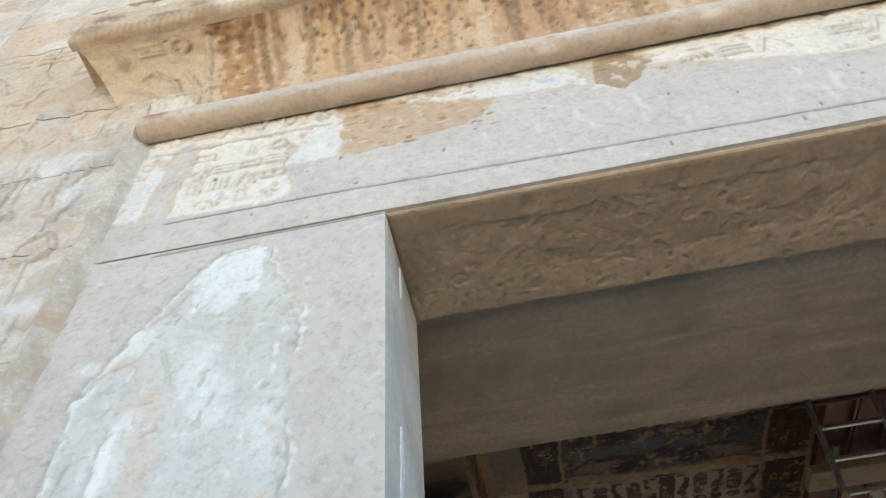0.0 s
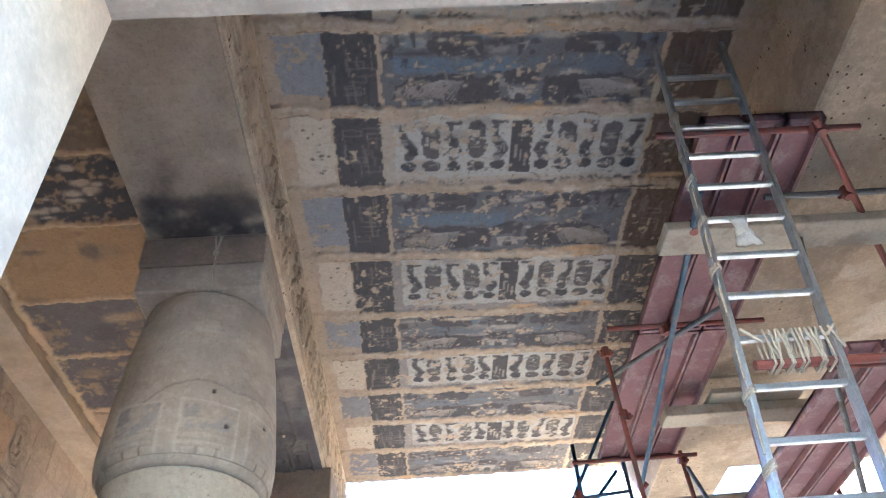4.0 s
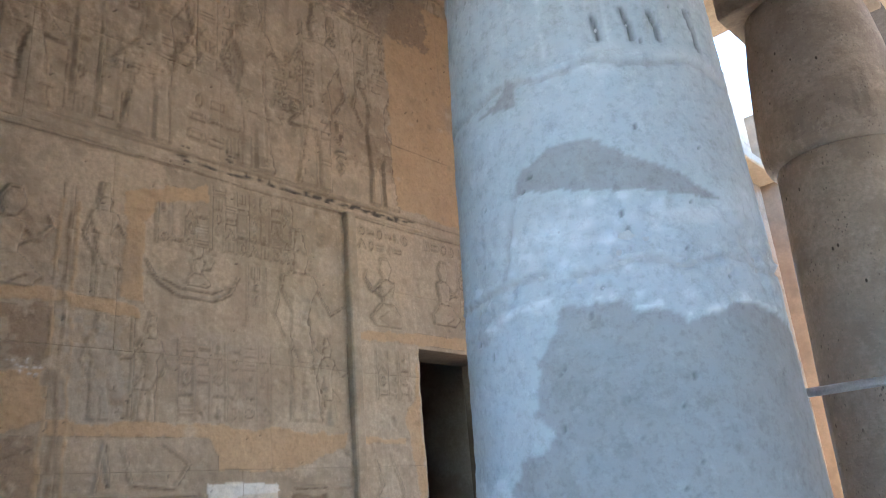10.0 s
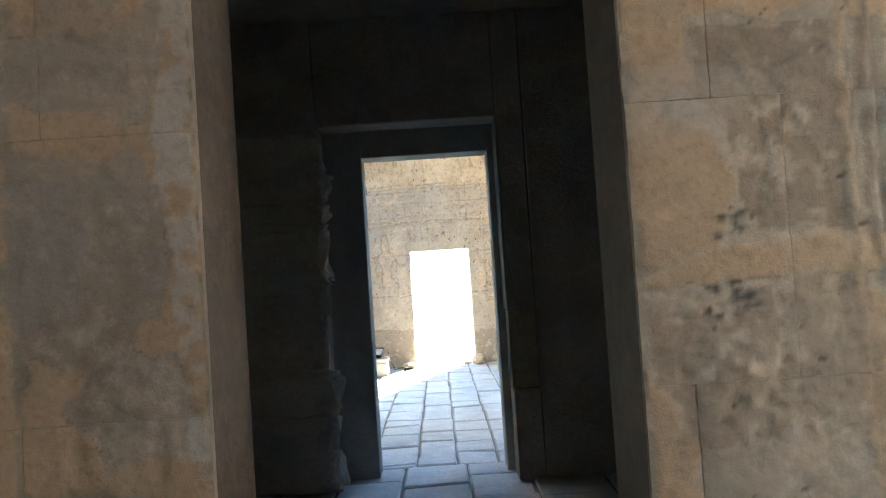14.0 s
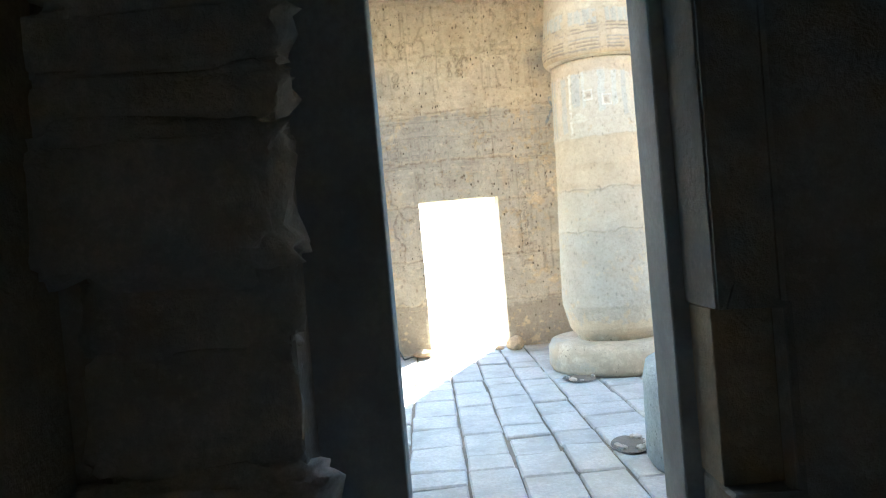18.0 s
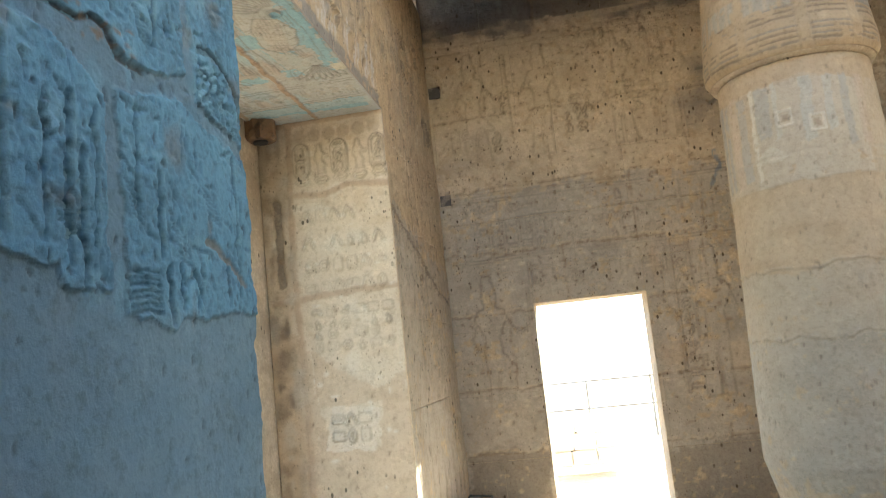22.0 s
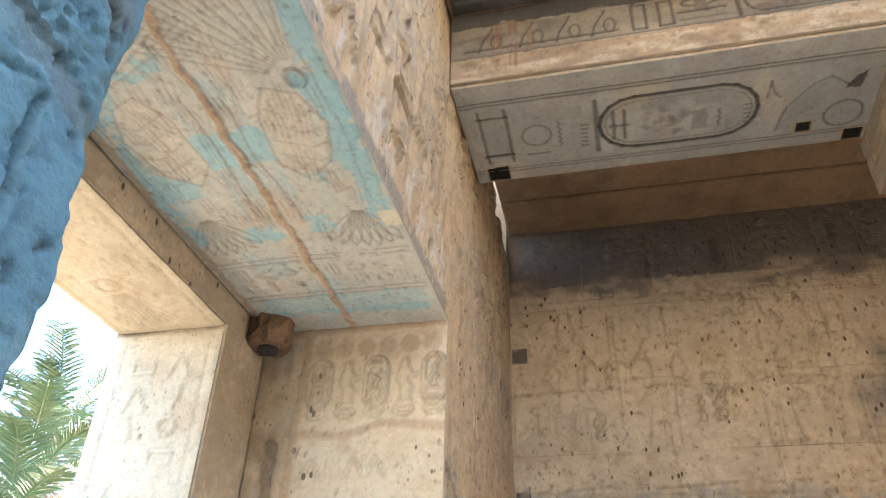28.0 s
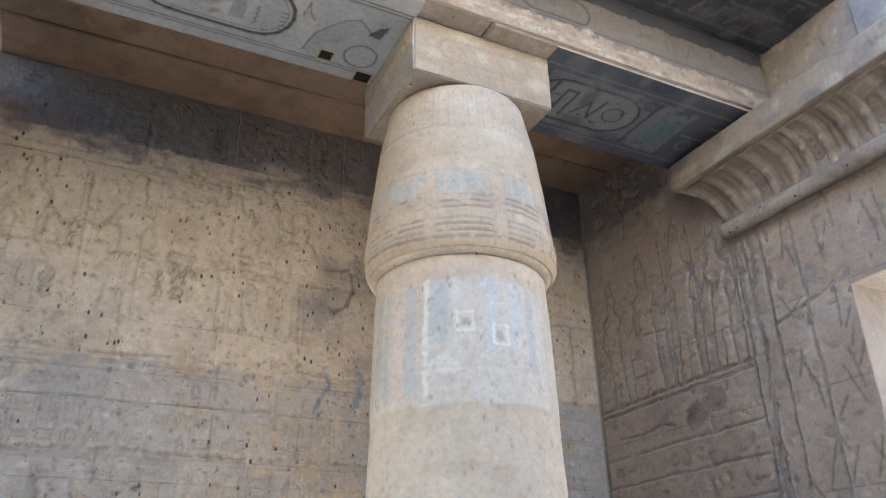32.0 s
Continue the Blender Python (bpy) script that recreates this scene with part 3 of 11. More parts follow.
        iv = np.clip(np.rint((vs - self.lo[1]) / self.step).astype(int), 0, self.nv - 1)
        hh = self.total[iv[:, None], iu[None, :]] + out
        for rim_ in ((0, slice(None)), (-1, slice(None)), (slice(None), 0), (slice(None), -1)):
            hh[rim_] -= edge
        co = self.place(us, vs, hh).reshape(-1, 3)
        low = self.place(us, vs, hh - back).reshape(-1, 3)
        n1 = nu + 1
        i = np.arange(nv)[:, None] * n1 + np.arange(nu)[None, :]
        faces = np.stack([i, i + 1, i + 1 + n1, i + n1], -1).reshape(-1, 4).tolist()
        rim = list(range(nu)) + [nu + k * n1 for k in range(nv)] + [nv * n1 + nu - k for k in range(nu)] + [(nv - k) * n1 for k in range(nv)]
        m0, nr = len(co), len(rim)
        for k in range(nr):
            j = (k + 1) % nr
            faces.append([m0 + j, m0 + k, m0 + nr + k, m0 + nr + j])
        me = bpy.data.meshes.new(name)
        me.from_pydata(np.concatenate([co, co[rim], low[rim]]).tolist(), [], faces)
        me.materials.append(material)
        me.polygons.foreach_set("use_smooth", [True] * (nu * nv) + [False] * len(rim))
        shade_values = np.concatenate([self.relief_shade[iv[:, None], iu[None, :]].ravel(), np.zeros(2 * nr)])
        me.attributes.new("relief_shade", "FLOAT", "POINT").data.foreach_set("value", shade_values.astype(np.float32))
        if self.cover.any():
            cov = np.concatenate([self.cover[iv[:, None], iu[None, :]].ravel(), np.zeros(2 * nr)])
            me.attributes.new("cover", "FLOAT", "POINT").data.foreach_set("value", cov.astype(np.float32))
            rgba = np.ones((len(cov), 4), np.float32)
            rgba[:len(cov) - 2 * nr, :3] = self.rgb[iv[:, None], iu[None, :]].reshape(-1, 3)
            me.attributes.new("coat", "FLOAT_COLOR", "POINT").data.foreach_set("color", rgba.ravel())
        ob = new(name, me)
        ob.parent = parent
        if label:
            ob["label"] = label
        return ob

    def place(self, us, vs, hh):
        o, a, b, c = (np.array(x) for x in (self.o, self.u, self.v, self.n))
        return o + us[None, :, None] * a + vs[:, None, None] * b + hh[:, :, None] * c


class Round(Sketch):
    """A carved surface round an upright axis: u runs along the girth, in metres at the given radius."""

    def wrap(self, profile, girth):
        self.hs, self.rs, self.girth = [p[1] for p in profile], [p[0] for p in profile], girth
        return self

    def place(self, us, vs, hh):
        r_ = np.interp(vs, self.hs, self.rs)[:, None] + hh
        a = us / self.girth
        return np.stack([r_ * np.cos(a)[None, :], r_ * np.sin(a)[None, :], np.repeat(vs[:, None], len(us), 1)], -1)


class Cove(Sketch):
    """A carved surface along x over a bent outline of (y, z) pairs: v runs along the outline."""

    def bend(self, outline):
        pts = np.array(outline)
        run = np.concatenate([[0], np.cumsum(np.hypot(*np.diff(pts, axis=0).T))])
        self.run, self.pts, self.length = run, pts, float(run[-1])
        return self

    def place(self, us, vs, hh):
        y, z = np.interp(vs, self.run, self.pts[:, 0]), np.interp(vs, self.run, self.pts[:, 1])
        e = 0.02
        ty = np.interp(vs + e, self.run, self.pts[:, 0]) - np.interp(vs - e, self.run, self.pts[:, 0])
        tz = np.interp(vs + e, self.run, self.pts[:, 1]) - np.interp(vs - e, self.run, self.pts[:, 1])
        q = np.hypot(ty, tz) + 1e-9
        ny, nz = self.side * tz / q, -self.side * ty / q
        lean = np.interp(vs, [0, self.length], [0, self.slant])
        X = us[None, :] + lean[:, None] * np.clip((self.lo[0] + 0.6 - us) / 0.6, 0, 1)[None, :]
        return np.stack([X, y[:, None] + ny[:, None] * hh, z[:, None] + nz[:, None] * hh], -1)

    side, slant = -1.0, 0.0


DOWN = lambda z: Face((0, 0, z), (1, 0, 0), (0, -1, 0))
EAST = lambda x: Face((x, 0, 0), (0, 1, 0), (0, 0, 1))
SOUTH = lambda y: Face((0, y, 0), (1, 0, 0), (0, 0, 1))
NORTH = lambda y: Face((0, y, 0), (-1, 0, 0), (0, 0, 1))


def oval(u, v, ru, rv, n=14):
    return [(u + ru * math.cos(2 * math.pi * k / n), v + rv * math.sin(2 * math.pi * k / n)) for k in range(n)]


def lozenge(u, v, ru, rv, n=6):
    """A long rounded shape, standing."""
    r = min(ru, rv)
    out = []
    for k in range(n + 1):
        a = math.pi * k / n
        out.append((u + ru * math.cos(a), v + (rv - r) + r * math.sin(a)))
    for k in range(n + 1):
        a = math.pi + math.pi * k / n
        out.append((u + ru * math.cos(a), v - (rv - r) + r * math.sin(a)))
    return out


def ragged(pts, amount, r, step=0.08):
    """A broken outline."""
    out = []
    for i, p in enumerate(pts):
        q = pts[(i + 1) % len(pts)]
        n = max(1, int(math.hypot(q[0] - p[0], q[1] - p[1]) / step))
        for k in range(n):
            f = k / n
            out.append((p[0] + (q[0] - p[0]) * f + r.uniform(-amount, amount), p[1] + (q[1] - p[1]) * f + r.uniform(-amount, amount)))
    return out


def sign(fc, u, v, s, r, w=0.01, h=0.005):
    """One small carved sign in a cell of size s."""
    k = r.randrange(9)
    a = s * 0.4
    if k == 0:
        fc.ring(u, v, a * 0.8, a * 0.8, w, h, 10)
    elif k == 1:
        for i in (-1, 0, 1):
            fc.ribbon([(u - a, v + i * a * 0.6), (u + a, v + i * a * 0.6)], w, h)
    elif k == 2:
        fc.ribbon([(u - a + 2 * a * i / 8, v + (a * 0.25 if i % 2 else -a * 0.25)) for i in range(9)], w, h)
    elif k == 3:
        fc.ring(u, v, a * 0.55, a, w, h, 10)
        fc.ribbon([(u, v - a), (u, v - a * 1.2)], w, h)
    elif k == 4:
        fc.plate([(u - a, v - a * 0.2), (u + a * 0.2, v - a * 0.1), (u + a * 0.4, v + a), (u + a * 0.8, v + a * 0.9), (u + a * 0.6, v - a * 0.5), (u - a * 0.2, v - a * 0.6)], h)
        fc.ribbon([(u + a * 0.2, v - a * 0.5), (u + a * 0.2, v - a)], w, h)
    elif k == 5:
        fc.plate([(u - a * 0.5, v - a), (u + a * 0.5, v - a), (u + a * 0.5, v - a * 0.2), (u + a * 0.1, v + a * 0.3), (u - a * 0.1, v + a), (u - a * 0.4, v + a * 0.8), (u - a * 0.3, v)], h)
    elif k == 6:
        for i in (-1, 0, 1):
            fc.ribbon([(u + i * a * 0.6, v - a), (u + i * a * 0.6, v + a)], w, h)
    elif k == 7:
        fc.ribbon([(u - a, v - a * 0.5), (u + a, v - a * 0.5), (u + a, v + a * 0.5), (u - a, v + a * 0.5)], w, h, True)
    else:
        fc.ribbon([(u - a, v - a), (u - a * 0.2, v + a), (u + a * 0.5, v + a * 0.2), (u + a, v - a)], w, h)


def signs(fc, u0, u1, v0, v1, cell, r, w=0.009, h=0.005, lines=True, skip=0.1):
    """Columns of carved signs between upright lines."""
    n = max(1, round((u1 - u0) / cell))
    cw = (u1 - u0) / n
    m = max(1, int((v1 - v0) / (cell * 0.8)))
    for i in range(n + 1):
        if lines:
            fc.ribbon([(u0 + i * cw, v0), (u0 + i * cw, v1)], w * 0.8, h)
    for i in range(n):
        for k in range(m):
            if r.random() > skip:
                sign(fc, u0 + (i + 0.5) * cw, v0 + (k + 0.5) * (v1 - v0) / m, min(cw, (v1 - v0) / m) * 0.95, r, w, h)


def cartouche(fc, u, v, ru, rv, r, w=0.014, h=0.007, upright=True):
    pts = lozenge(0, 0, ru, rv, 6)
    if not upright:
        pts = [(y, x) for x, y in pts]
    fc.ribbon([(u + x, v + y) for x, y in pts], w, h, True)
    for k in (-1, 0, 1):
        d = k * rv * 0.55
        sign(fc, u + (0 if upright else d), v + (d if upright else 0), ru * 1.3, r, w * 0.7, h)


def standing(fc, u, v, s, side, r, w=0.014, h=0.008):
    """Outline of a carved standing shape, s high."""
    k = side * s
    P = lambda a, b: (u + a * k, v + b * s)
    if isinstance(fc, Sketch):
        for body in ([P(-0.06, 0), P(-0.05, 0.22), P(-0.07, 0.42), P(-0.05, 0.55), P(-0.12, 0.68), P(-0.1, 0.74), P(-0.03, 0.77), P(0.03, 0.77), P(0.09, 0.75), P(0.11, 0.7), P(0.05, 0.55), P(0.06, 0.4), P(0.0, 0.2), P(0.0, 0.0)],
                     [P(0.02, 0.0), P(0.02, 0.2), P(0.05, 0.4), P(0.1, 0.2), P(0.13, 0.0)], [P(-0.07, 0.42), P(-0.02, 0.3), P(0.17, 0.28), P(0.06, 0.42)],
                     [P(-0.04, 0.77), P(-0.06, 0.86), P(-0.05, 1.0), P(0.02, 1.02), P(0.05, 0.86), P(0.03, 0.77)]):
            fc.plate(body, h * 0.8)
        w *= 0.7
    fc.ribbon([P(-0.06, 0), P(-0.05, 0.22), P(-0.07, 0.42), P(-0.05, 0.55), P(-0.12, 0.68), P(-0.1, 0.74), P(-0.03, 0.77)], w, h)
    fc.ribbon([P(0.12, 0), P(0.09, 0.22), P(0.06, 0.4), P(0.05, 0.55), P(0.11, 0.7), P(0.09, 0.75), P(0.03, 0.77)], w, h)
    fc.ribbon([P(-0.07, 0.42), P(-0.02, 0.3), P(0.17, 0.28), P(0.06, 0.42)], w, h)
    fc.ribbon([P(0.1, 0.7), P(0.2, 0.56), P(0.3, 0.62)], w, h)
    fc.ribbon([P(-0.11, 0.7), P(-0.16, 0.52), P(-0.1, 0.42)], w, h)
    fc.ribbon([P(-0.04, 0.77), P(-0.06, 0.86), P(0.0, 0.9), P(0.05, 0.86), P(0.03, 0.77)], w, h, True)
    fc.ribbon([P(-0.05, 0.88), P(-0.03, 1.0), P(0.01, 1.0), P(0.04, 0.88)], w, h)
    if r.random() < 0.7:
        fc.ribbon([P(0.3, 0.05), P(0.3, 0.95)], w * 0.8, h)


def facing(parent, fixed, face, depth, a0, a1, z0, z1, material, holes=(), course=0.55, length=1.1, gap=0.006, seed=1, axis="x", jit=0.003, name="block", relief=None, edge=0.003):
    """Courses of blocks before a wall's core. fixed: 'x' or 'y', the axis that the wall stands across; face: where its surface lies; depth: how
    far the blocks reach back (signed)."""
    r = random.Random(seed)
    zs, z = [z0], z0
    while z1 - z > course * 1.45:
        z += course * r.uniform(0.88, 1.12)
        zs.append(z)
    zs.append(z1)
    for n, (b, t) in enumerate(zip(zs, zs[1:])):
        cuts = [a0]
        a = a0 + (length * 0.5 if n % 2 else 0) * r.uniform(0.6, 1.1)
        if n % 2:
            cuts.append(a)
        while a1 - a > length * 1.4:
            a += length * r.uniform(0.75, 1.25)
            cuts.append(a)
        cuts.append(a1)
        for p, q in zip(cuts, cuts[1:]):
            pieces = [(p, q, b, t)]
            for h0, h1, g0, g1 in holes:
                nxt = []
                for (p_, q_, b_, t_) in pieces:
                    if q_ <= h0 or p_ >= h1 or t_ <= g0 or b_ >= g1:
                        nxt.append((p_, q_, b_, t_))
                        continue
                    if p_ < h0:
                        nxt.append((p_, h0, b_, t_))
                    if q_ > h1:
                        nxt.append((h1, q_, b_, t_))
                    m0, m1 = max(p_, h0), min(q_, h1)
                    if b_ < g0:
                        nxt.append((m0, m1, b_, g0))
                    if t_ > g1:
                        nxt.append((m0, m1, g1, t_))
                pieces = nxt
            for p_, q_, b_, t_ in pieces:
                if q_ - p_ < 0.03 or t_ - b_ < 0.03:
                    continue
                if relief:
                    lo, hi = (-q_, -p_) if relief.u.x < -0.5 else (p_, q_)
                    relief.sheet(name, material, parent, lo + gap / 2, hi - gap / 2, b_ + gap / 2, t_ - gap / 2, abs(depth), r.uniform(-jit, jit), "", edge)
                    continue
                bm = bmesh.new()
                f = face + r.uniform(-jit, jit)
                lo, hi = sorted((f, face + depth))
                if fixed == "x":
                    boxm(bm, lo, hi, p_ + gap / 2, q_ - gap / 2, b_ + gap / 2, t_ - gap / 2, 0.005)
                else:
                    boxm(bm, p_ + gap / 2, q_ - gap / 2, lo, hi, b_ + gap / 2, t_ - gap / 2, 0.005)
                part(name, bm, material, parent)


def core(parent, name, boxes, material, chamfer=0.0):
    bm = bmesh.new()
    for b in boxes:
        boxm(bm, *b, chamfer=chamfer)
    return part(name, bm, material, parent)


def wall_with_holes(fixed, f0, f1, a0, a1, z0, z1, holes):
    """Boxes of a wall between f0 and f1 across its axis, with openings (a, a, z, z) that go through."""
    cuts = sorted({a0, a1, *(h for hole in holes for h in hole[:2])})
    out = []
    for p, q in zip(cuts, cuts[1:]):
        free = [(z0, z1)]
        for h0, h1, g0, g1 in holes:
            if p >= h0 - 1e-6 and q <= h1 + 1e-6:
                free = [s for lo, hi in free for s in ((lo, min(hi, g0)), (max(lo, g1), hi)) if s[1] - s[0] > 1e-4]
        for lo, hi in free:
            out.append((f0, f1, p, q, lo, hi) if fixed == "x" else (p, q, f0, f1, lo, hi))
    return out

# ---- ground and floors ----
ground = block("ground", (-400, 400, -400, 400, -0.6, -0.12), m_sand)
tagged(ground, "pale sandy desert ground around the temple", "ground", kind="structure")


def paving(name, x0, x1, y0, y1, label, seed, size=0.62, skip=()):
    fl = structure(name, label, "floor")
    core(fl, "bed", [(x0, x1, y0, y1, -0.14, -0.022)], m_joint)
    r = random.Random(seed)
    y, n = y0, 0
    while y < y1 - 0.05:
        w = min(size * r.uniform(0.75, 1.1), y1 - y)
        if y1 - y - w < 0.2:
            w = y1 - y
        x = x0 + (0 if n % 2 else -r.uniform(0.1, 0.6))
        while x < x1 - 0.02:
            l = size * r.uniform(0.6, 1.55)
            p, q = max(x, x0), min(x + l, x1)
            if q - p > 0.04 and not any(p < s[1] and q > s[0] and y < s[3] and y + w > s[2] for s in skip):
                bm = bmesh.new()
                g = r.uniform(0.006, 0.012)
                boxm(bm, p + g, q - g, y + g, y + w - g, -0.1, r.uniform(-0.008, 0.006), 0.012, 0.008, r)
                part("paving_slab", bm, m_floor, fl)
            x += l
        y += w
        n += 1
    return fl


# ---- entrance front ----
XL, XR, ZD = 0.26, 2.84, 3.98
front = structure("wall_entrance", "whitewashed plastered temple front with a tall open doorway")
core(front, "wall_core", [(-3.24, -0.9, 0.12, 1.3, -0.12, 8.4), (-6.6, -3.24, 0.12, 1.13, -0.12, 8.4), (3.01, 9, 0.1, 1.67, -0.12, 7.2), (0.06, 3.01, 0.1, 1.67, 4.07, 7.2)], m_grey_plaster)
core(front, "inner_jamb", [(-0.9, 0.06, 0.1, 1.67, -0.12, 7.2)], m_tan_plaster)
block("door_jamb", (-0.93, XL, 0.001, 0.59, -0.12, ZD), m_front, front, 0.012)
block("door_jamb", (XR, 4.0, 0.0, 0.59, -0.12, ZD), m_front, front, 0.012)
block("door_lintel", (-0.9, 4.0, 0.001, 0.59, ZD + 0.004, 4.62), m_front, front, 0.012)
block("lintel_soffit", (XL - 0.02, XR + 0.02, 0.012, 0.588, ZD - 0.004, ZD + 0.01), m_soffit, front, 0.0)
block("rebate_soffit", (0.062, 3.008, 0.592, 1.668, 4.055, 4.075), m_soffit_smooth, front, 0.0)

# ---- first hall ----
XA, YB = -2.87, 14.2
wall_a = structure("wall_side_hall", "carved sandstone hall wall with faded reliefs and plaster repairs")
D1, D2 = (2.12, 3.12, -0.12, 2.63), (6.13, 7.0, -0.12, 2.67)
D3 = (10.3, 13.4, -0.12, 4.6)
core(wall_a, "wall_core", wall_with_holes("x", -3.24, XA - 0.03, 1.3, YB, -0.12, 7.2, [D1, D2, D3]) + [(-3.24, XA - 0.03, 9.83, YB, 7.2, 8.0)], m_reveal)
wall_r = structure("wall_far_side", "plain stone wall behind the scaffold")
# the opening is unseen, added to let daylight into the hall
core(wall_r, "wall_core", wall_with_holes("x", 8.2, 9.0, 1.67, YB + 0.8, -0.12, 7.2, [(10.4, 12.8, -0.12, 4.4)]), m_wall_c)
wall_n = structure("wall_back_hall", "sandstone wall at the open end of the hall, coloured warm for bounced light")
core(wall_n, "wall_core", [(-3.62, 9.0, YB, YB + 0.8, -0.12, 7.3)], m_back)
dark = structure("wall_side_chamber", "unlit chamber behind the narrow side door")
core(dark, "chamber_wall", [(-5.6, -5.5, 5.2, 7.9, -0.12, 3.6), (-5.5, -3.24, 5.1, 5.2, -0.12, 3.6), (-5.5, -3.24, 7.9, 8.0, -0.12, 3.6), (-5.6, -3.24, 5.1, 8.0, 3.6, 3.7)], m_black_stone)

# ---- passage between the halls ----
pas = structure("wall_passage", "dark stone passage wall with broken edges")
core(pas, "passage_wall", [(-6.62, -3.24, 1.132, 1.14, -0.12, 3.4), (-6.62, -3.24, 4.3, 4.9, -0.12, 3.7)], m_passage)
ceil_p = block("ceiling_passage", (-6.9, -3.24, 1.13, 4.9, 3.4, 3.7), m_black_stone)
tagged(ceil_p, "dark stone slab ceiling of the passage", "ceiling", kind="structure")
P2 = (2.13, 3.09, -0.12, 2.42)
end_w = structure("wall_passage_end", "smooth plastered door wall at the end of the passage")
core(end_w, "outer_frame", wall_with_holes("x", -6.9, -6.62, 0.3, 4.9, -0.12, 5.9, [(1.84, 3.15, -0.12, 2.62), (3.15, 3.35, 0.63, 1.21)]), m_black_stone, 0.012)
core(end_w, "inner_frame", wall_with_holes("x", -7.15, -6.903, 0.3, 6.41, -0.12, 5.9, [P2]), m_frame_plaster, 0.006)

# ---- columned room ----
XF, YL, YR, ZC = -13.89, 1.45, 6.41, 5.13
wall_f = structure("wall_room_end", "pocked sandstone wall with carved rows and a low sunlit doorway")
FD = (2.2, 3.2, -0.12, 1.92)
core(wall_f, "wall_core", wall_with_holes("x", XF - 0.55, XF - 0.03, 0.0, 7.2, -0.12, 5.9, [FD]), m_mortar)
wall_l = structure("wall_room_gate", "room wall with the tall carved gateway")
GW = (-11.77, -9.42, -0.12, 3.22)
slit = (-13.86, -13.1, 4.84, 5.9)
core(wall_l, "wall_core", wall_with_holes("y", 0.55, YL - 0.03, XF, -7.15, -0.12, 5.9, [GW, slit]), m_mortar)
# the slit's outer mouth is widened, unseen, to admit more skylight
core(wall_l, "outer_core", wall_with_holes("y", 0.0, 0.546, XF, -7.15, -0.12, 5.9, [(-11.4, -9.75, -0.12, 3.08), (-13.87, -12.3, 4.2, 5.9)]), m_arch)
wall_b = structure("wall_room_relief", "sooty relief wall with a cavetto cornice over its door")
RD = (-11.4, -9.75, -0.12, 3.23)
core(wall_b, "wall_core", wall_with_holes("y", YR + 0.03, YR + 0.8, XF - 0.5, -7.15, -0.12, 5.9, [RD]), m_wall_c)
ceil_b = structure("ceiling_room", "smoke-darkened stone slab ceiling", "ceiling")
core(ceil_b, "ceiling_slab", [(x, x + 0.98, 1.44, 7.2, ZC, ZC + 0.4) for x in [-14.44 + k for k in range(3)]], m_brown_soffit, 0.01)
core(ceil_b, "ceiling_slab", [(-11.44, -10.9, 0.0, 7.2, ZC + 0.01, ZC + 0.4)], m_black_stone, 0.01)

core(wall_l, "top_course", [(-13.08, -7.15, 0.0, 1.43, 5.9, 6.2)], m_arch)

# ---- architraves, columns and ceilings of the first hall ----
def architrave(name, label, segments, material, under=None):
    ob = structure(name, label, "architrave")
    for s in segments:
        block("beam", s, material, ob, 0.015, 0.004)
    return ob


arch_a = architrave("architrave_hall", "long carved stone beam resting on the columns", [(-0.72, 0.1, 1.67, 4.44, 5.33, 6.2), (-0.72, 0.1, 4.445, 7.94, 5.33, 6.2), (-0.72, 0.1, 7.945, 11.42, 5.33, 6.2), (-0.72, 0.1, 11.425, YB, 5.33, 6.2)], m_arch)
block("smooth_soffit", (-0.715, 0.095, 1.672, 4.02, 5.322, 5.34), m_tan_soffit, arch_a, 0.0)
architrave("architrave_scaffold", "stone beam above the scaffold", [(3.66, 4.46, 1.67, 6.2, 5.33, 6.2), (3.66, 4.46, 6.205, 11.0, 5.33, 6.2), (3.66, 4.46, 11.005, YB, 5.33, 6.2)], m_arch)

JOINTS = [1.67, 2.3, 3.02, 3.76, 4.49, 5.24, 6.08, 6.83, 7.6, 8.35, 9.1, 9.5]
ceil_a = structure("ceiling_hall", "painted stone ceiling slabs blackened by soot", "ceiling")
bm = bmesh.new()
for a, b in zip(JOINTS, JOINTS[1:]):
    boxm(bm, 0.0, 3.8, a + 0.025, b - 0.025, 6.2 + rng.uniform(0, 0.012), 6.6, 0.015)
boxm(bm, 0.0, 3.8, 1.67, 9.5, 6.222, 6.62)
for k in range(8):
    boxm(bm, -3.2, -0.6, 1.67 + k * 1.02, 1.67 + (k + 1) * 1.02 - 0.03, 6.2 + rng.uniform(0, 0.02), 6.6, 0.015)
boxm(bm, -3.2, -0.6, 1.67, 9.83, 6.235, 6.62)
boxm(bm, -3.2, -0.72, 1.2, 1.668, 6.2, 6.62)
boxm(bm, 4.3, 8.4, 1.67, 9.83, 6.2, 6.62)
part("ceiling_slab", bm, m_ceil, ceil_a)
block("wall_ledge", (XA - 0.02, -2.52, 1.68, YB, 6.04, 6.198), m_plaster, ceil_a, 0.02, 0.004)


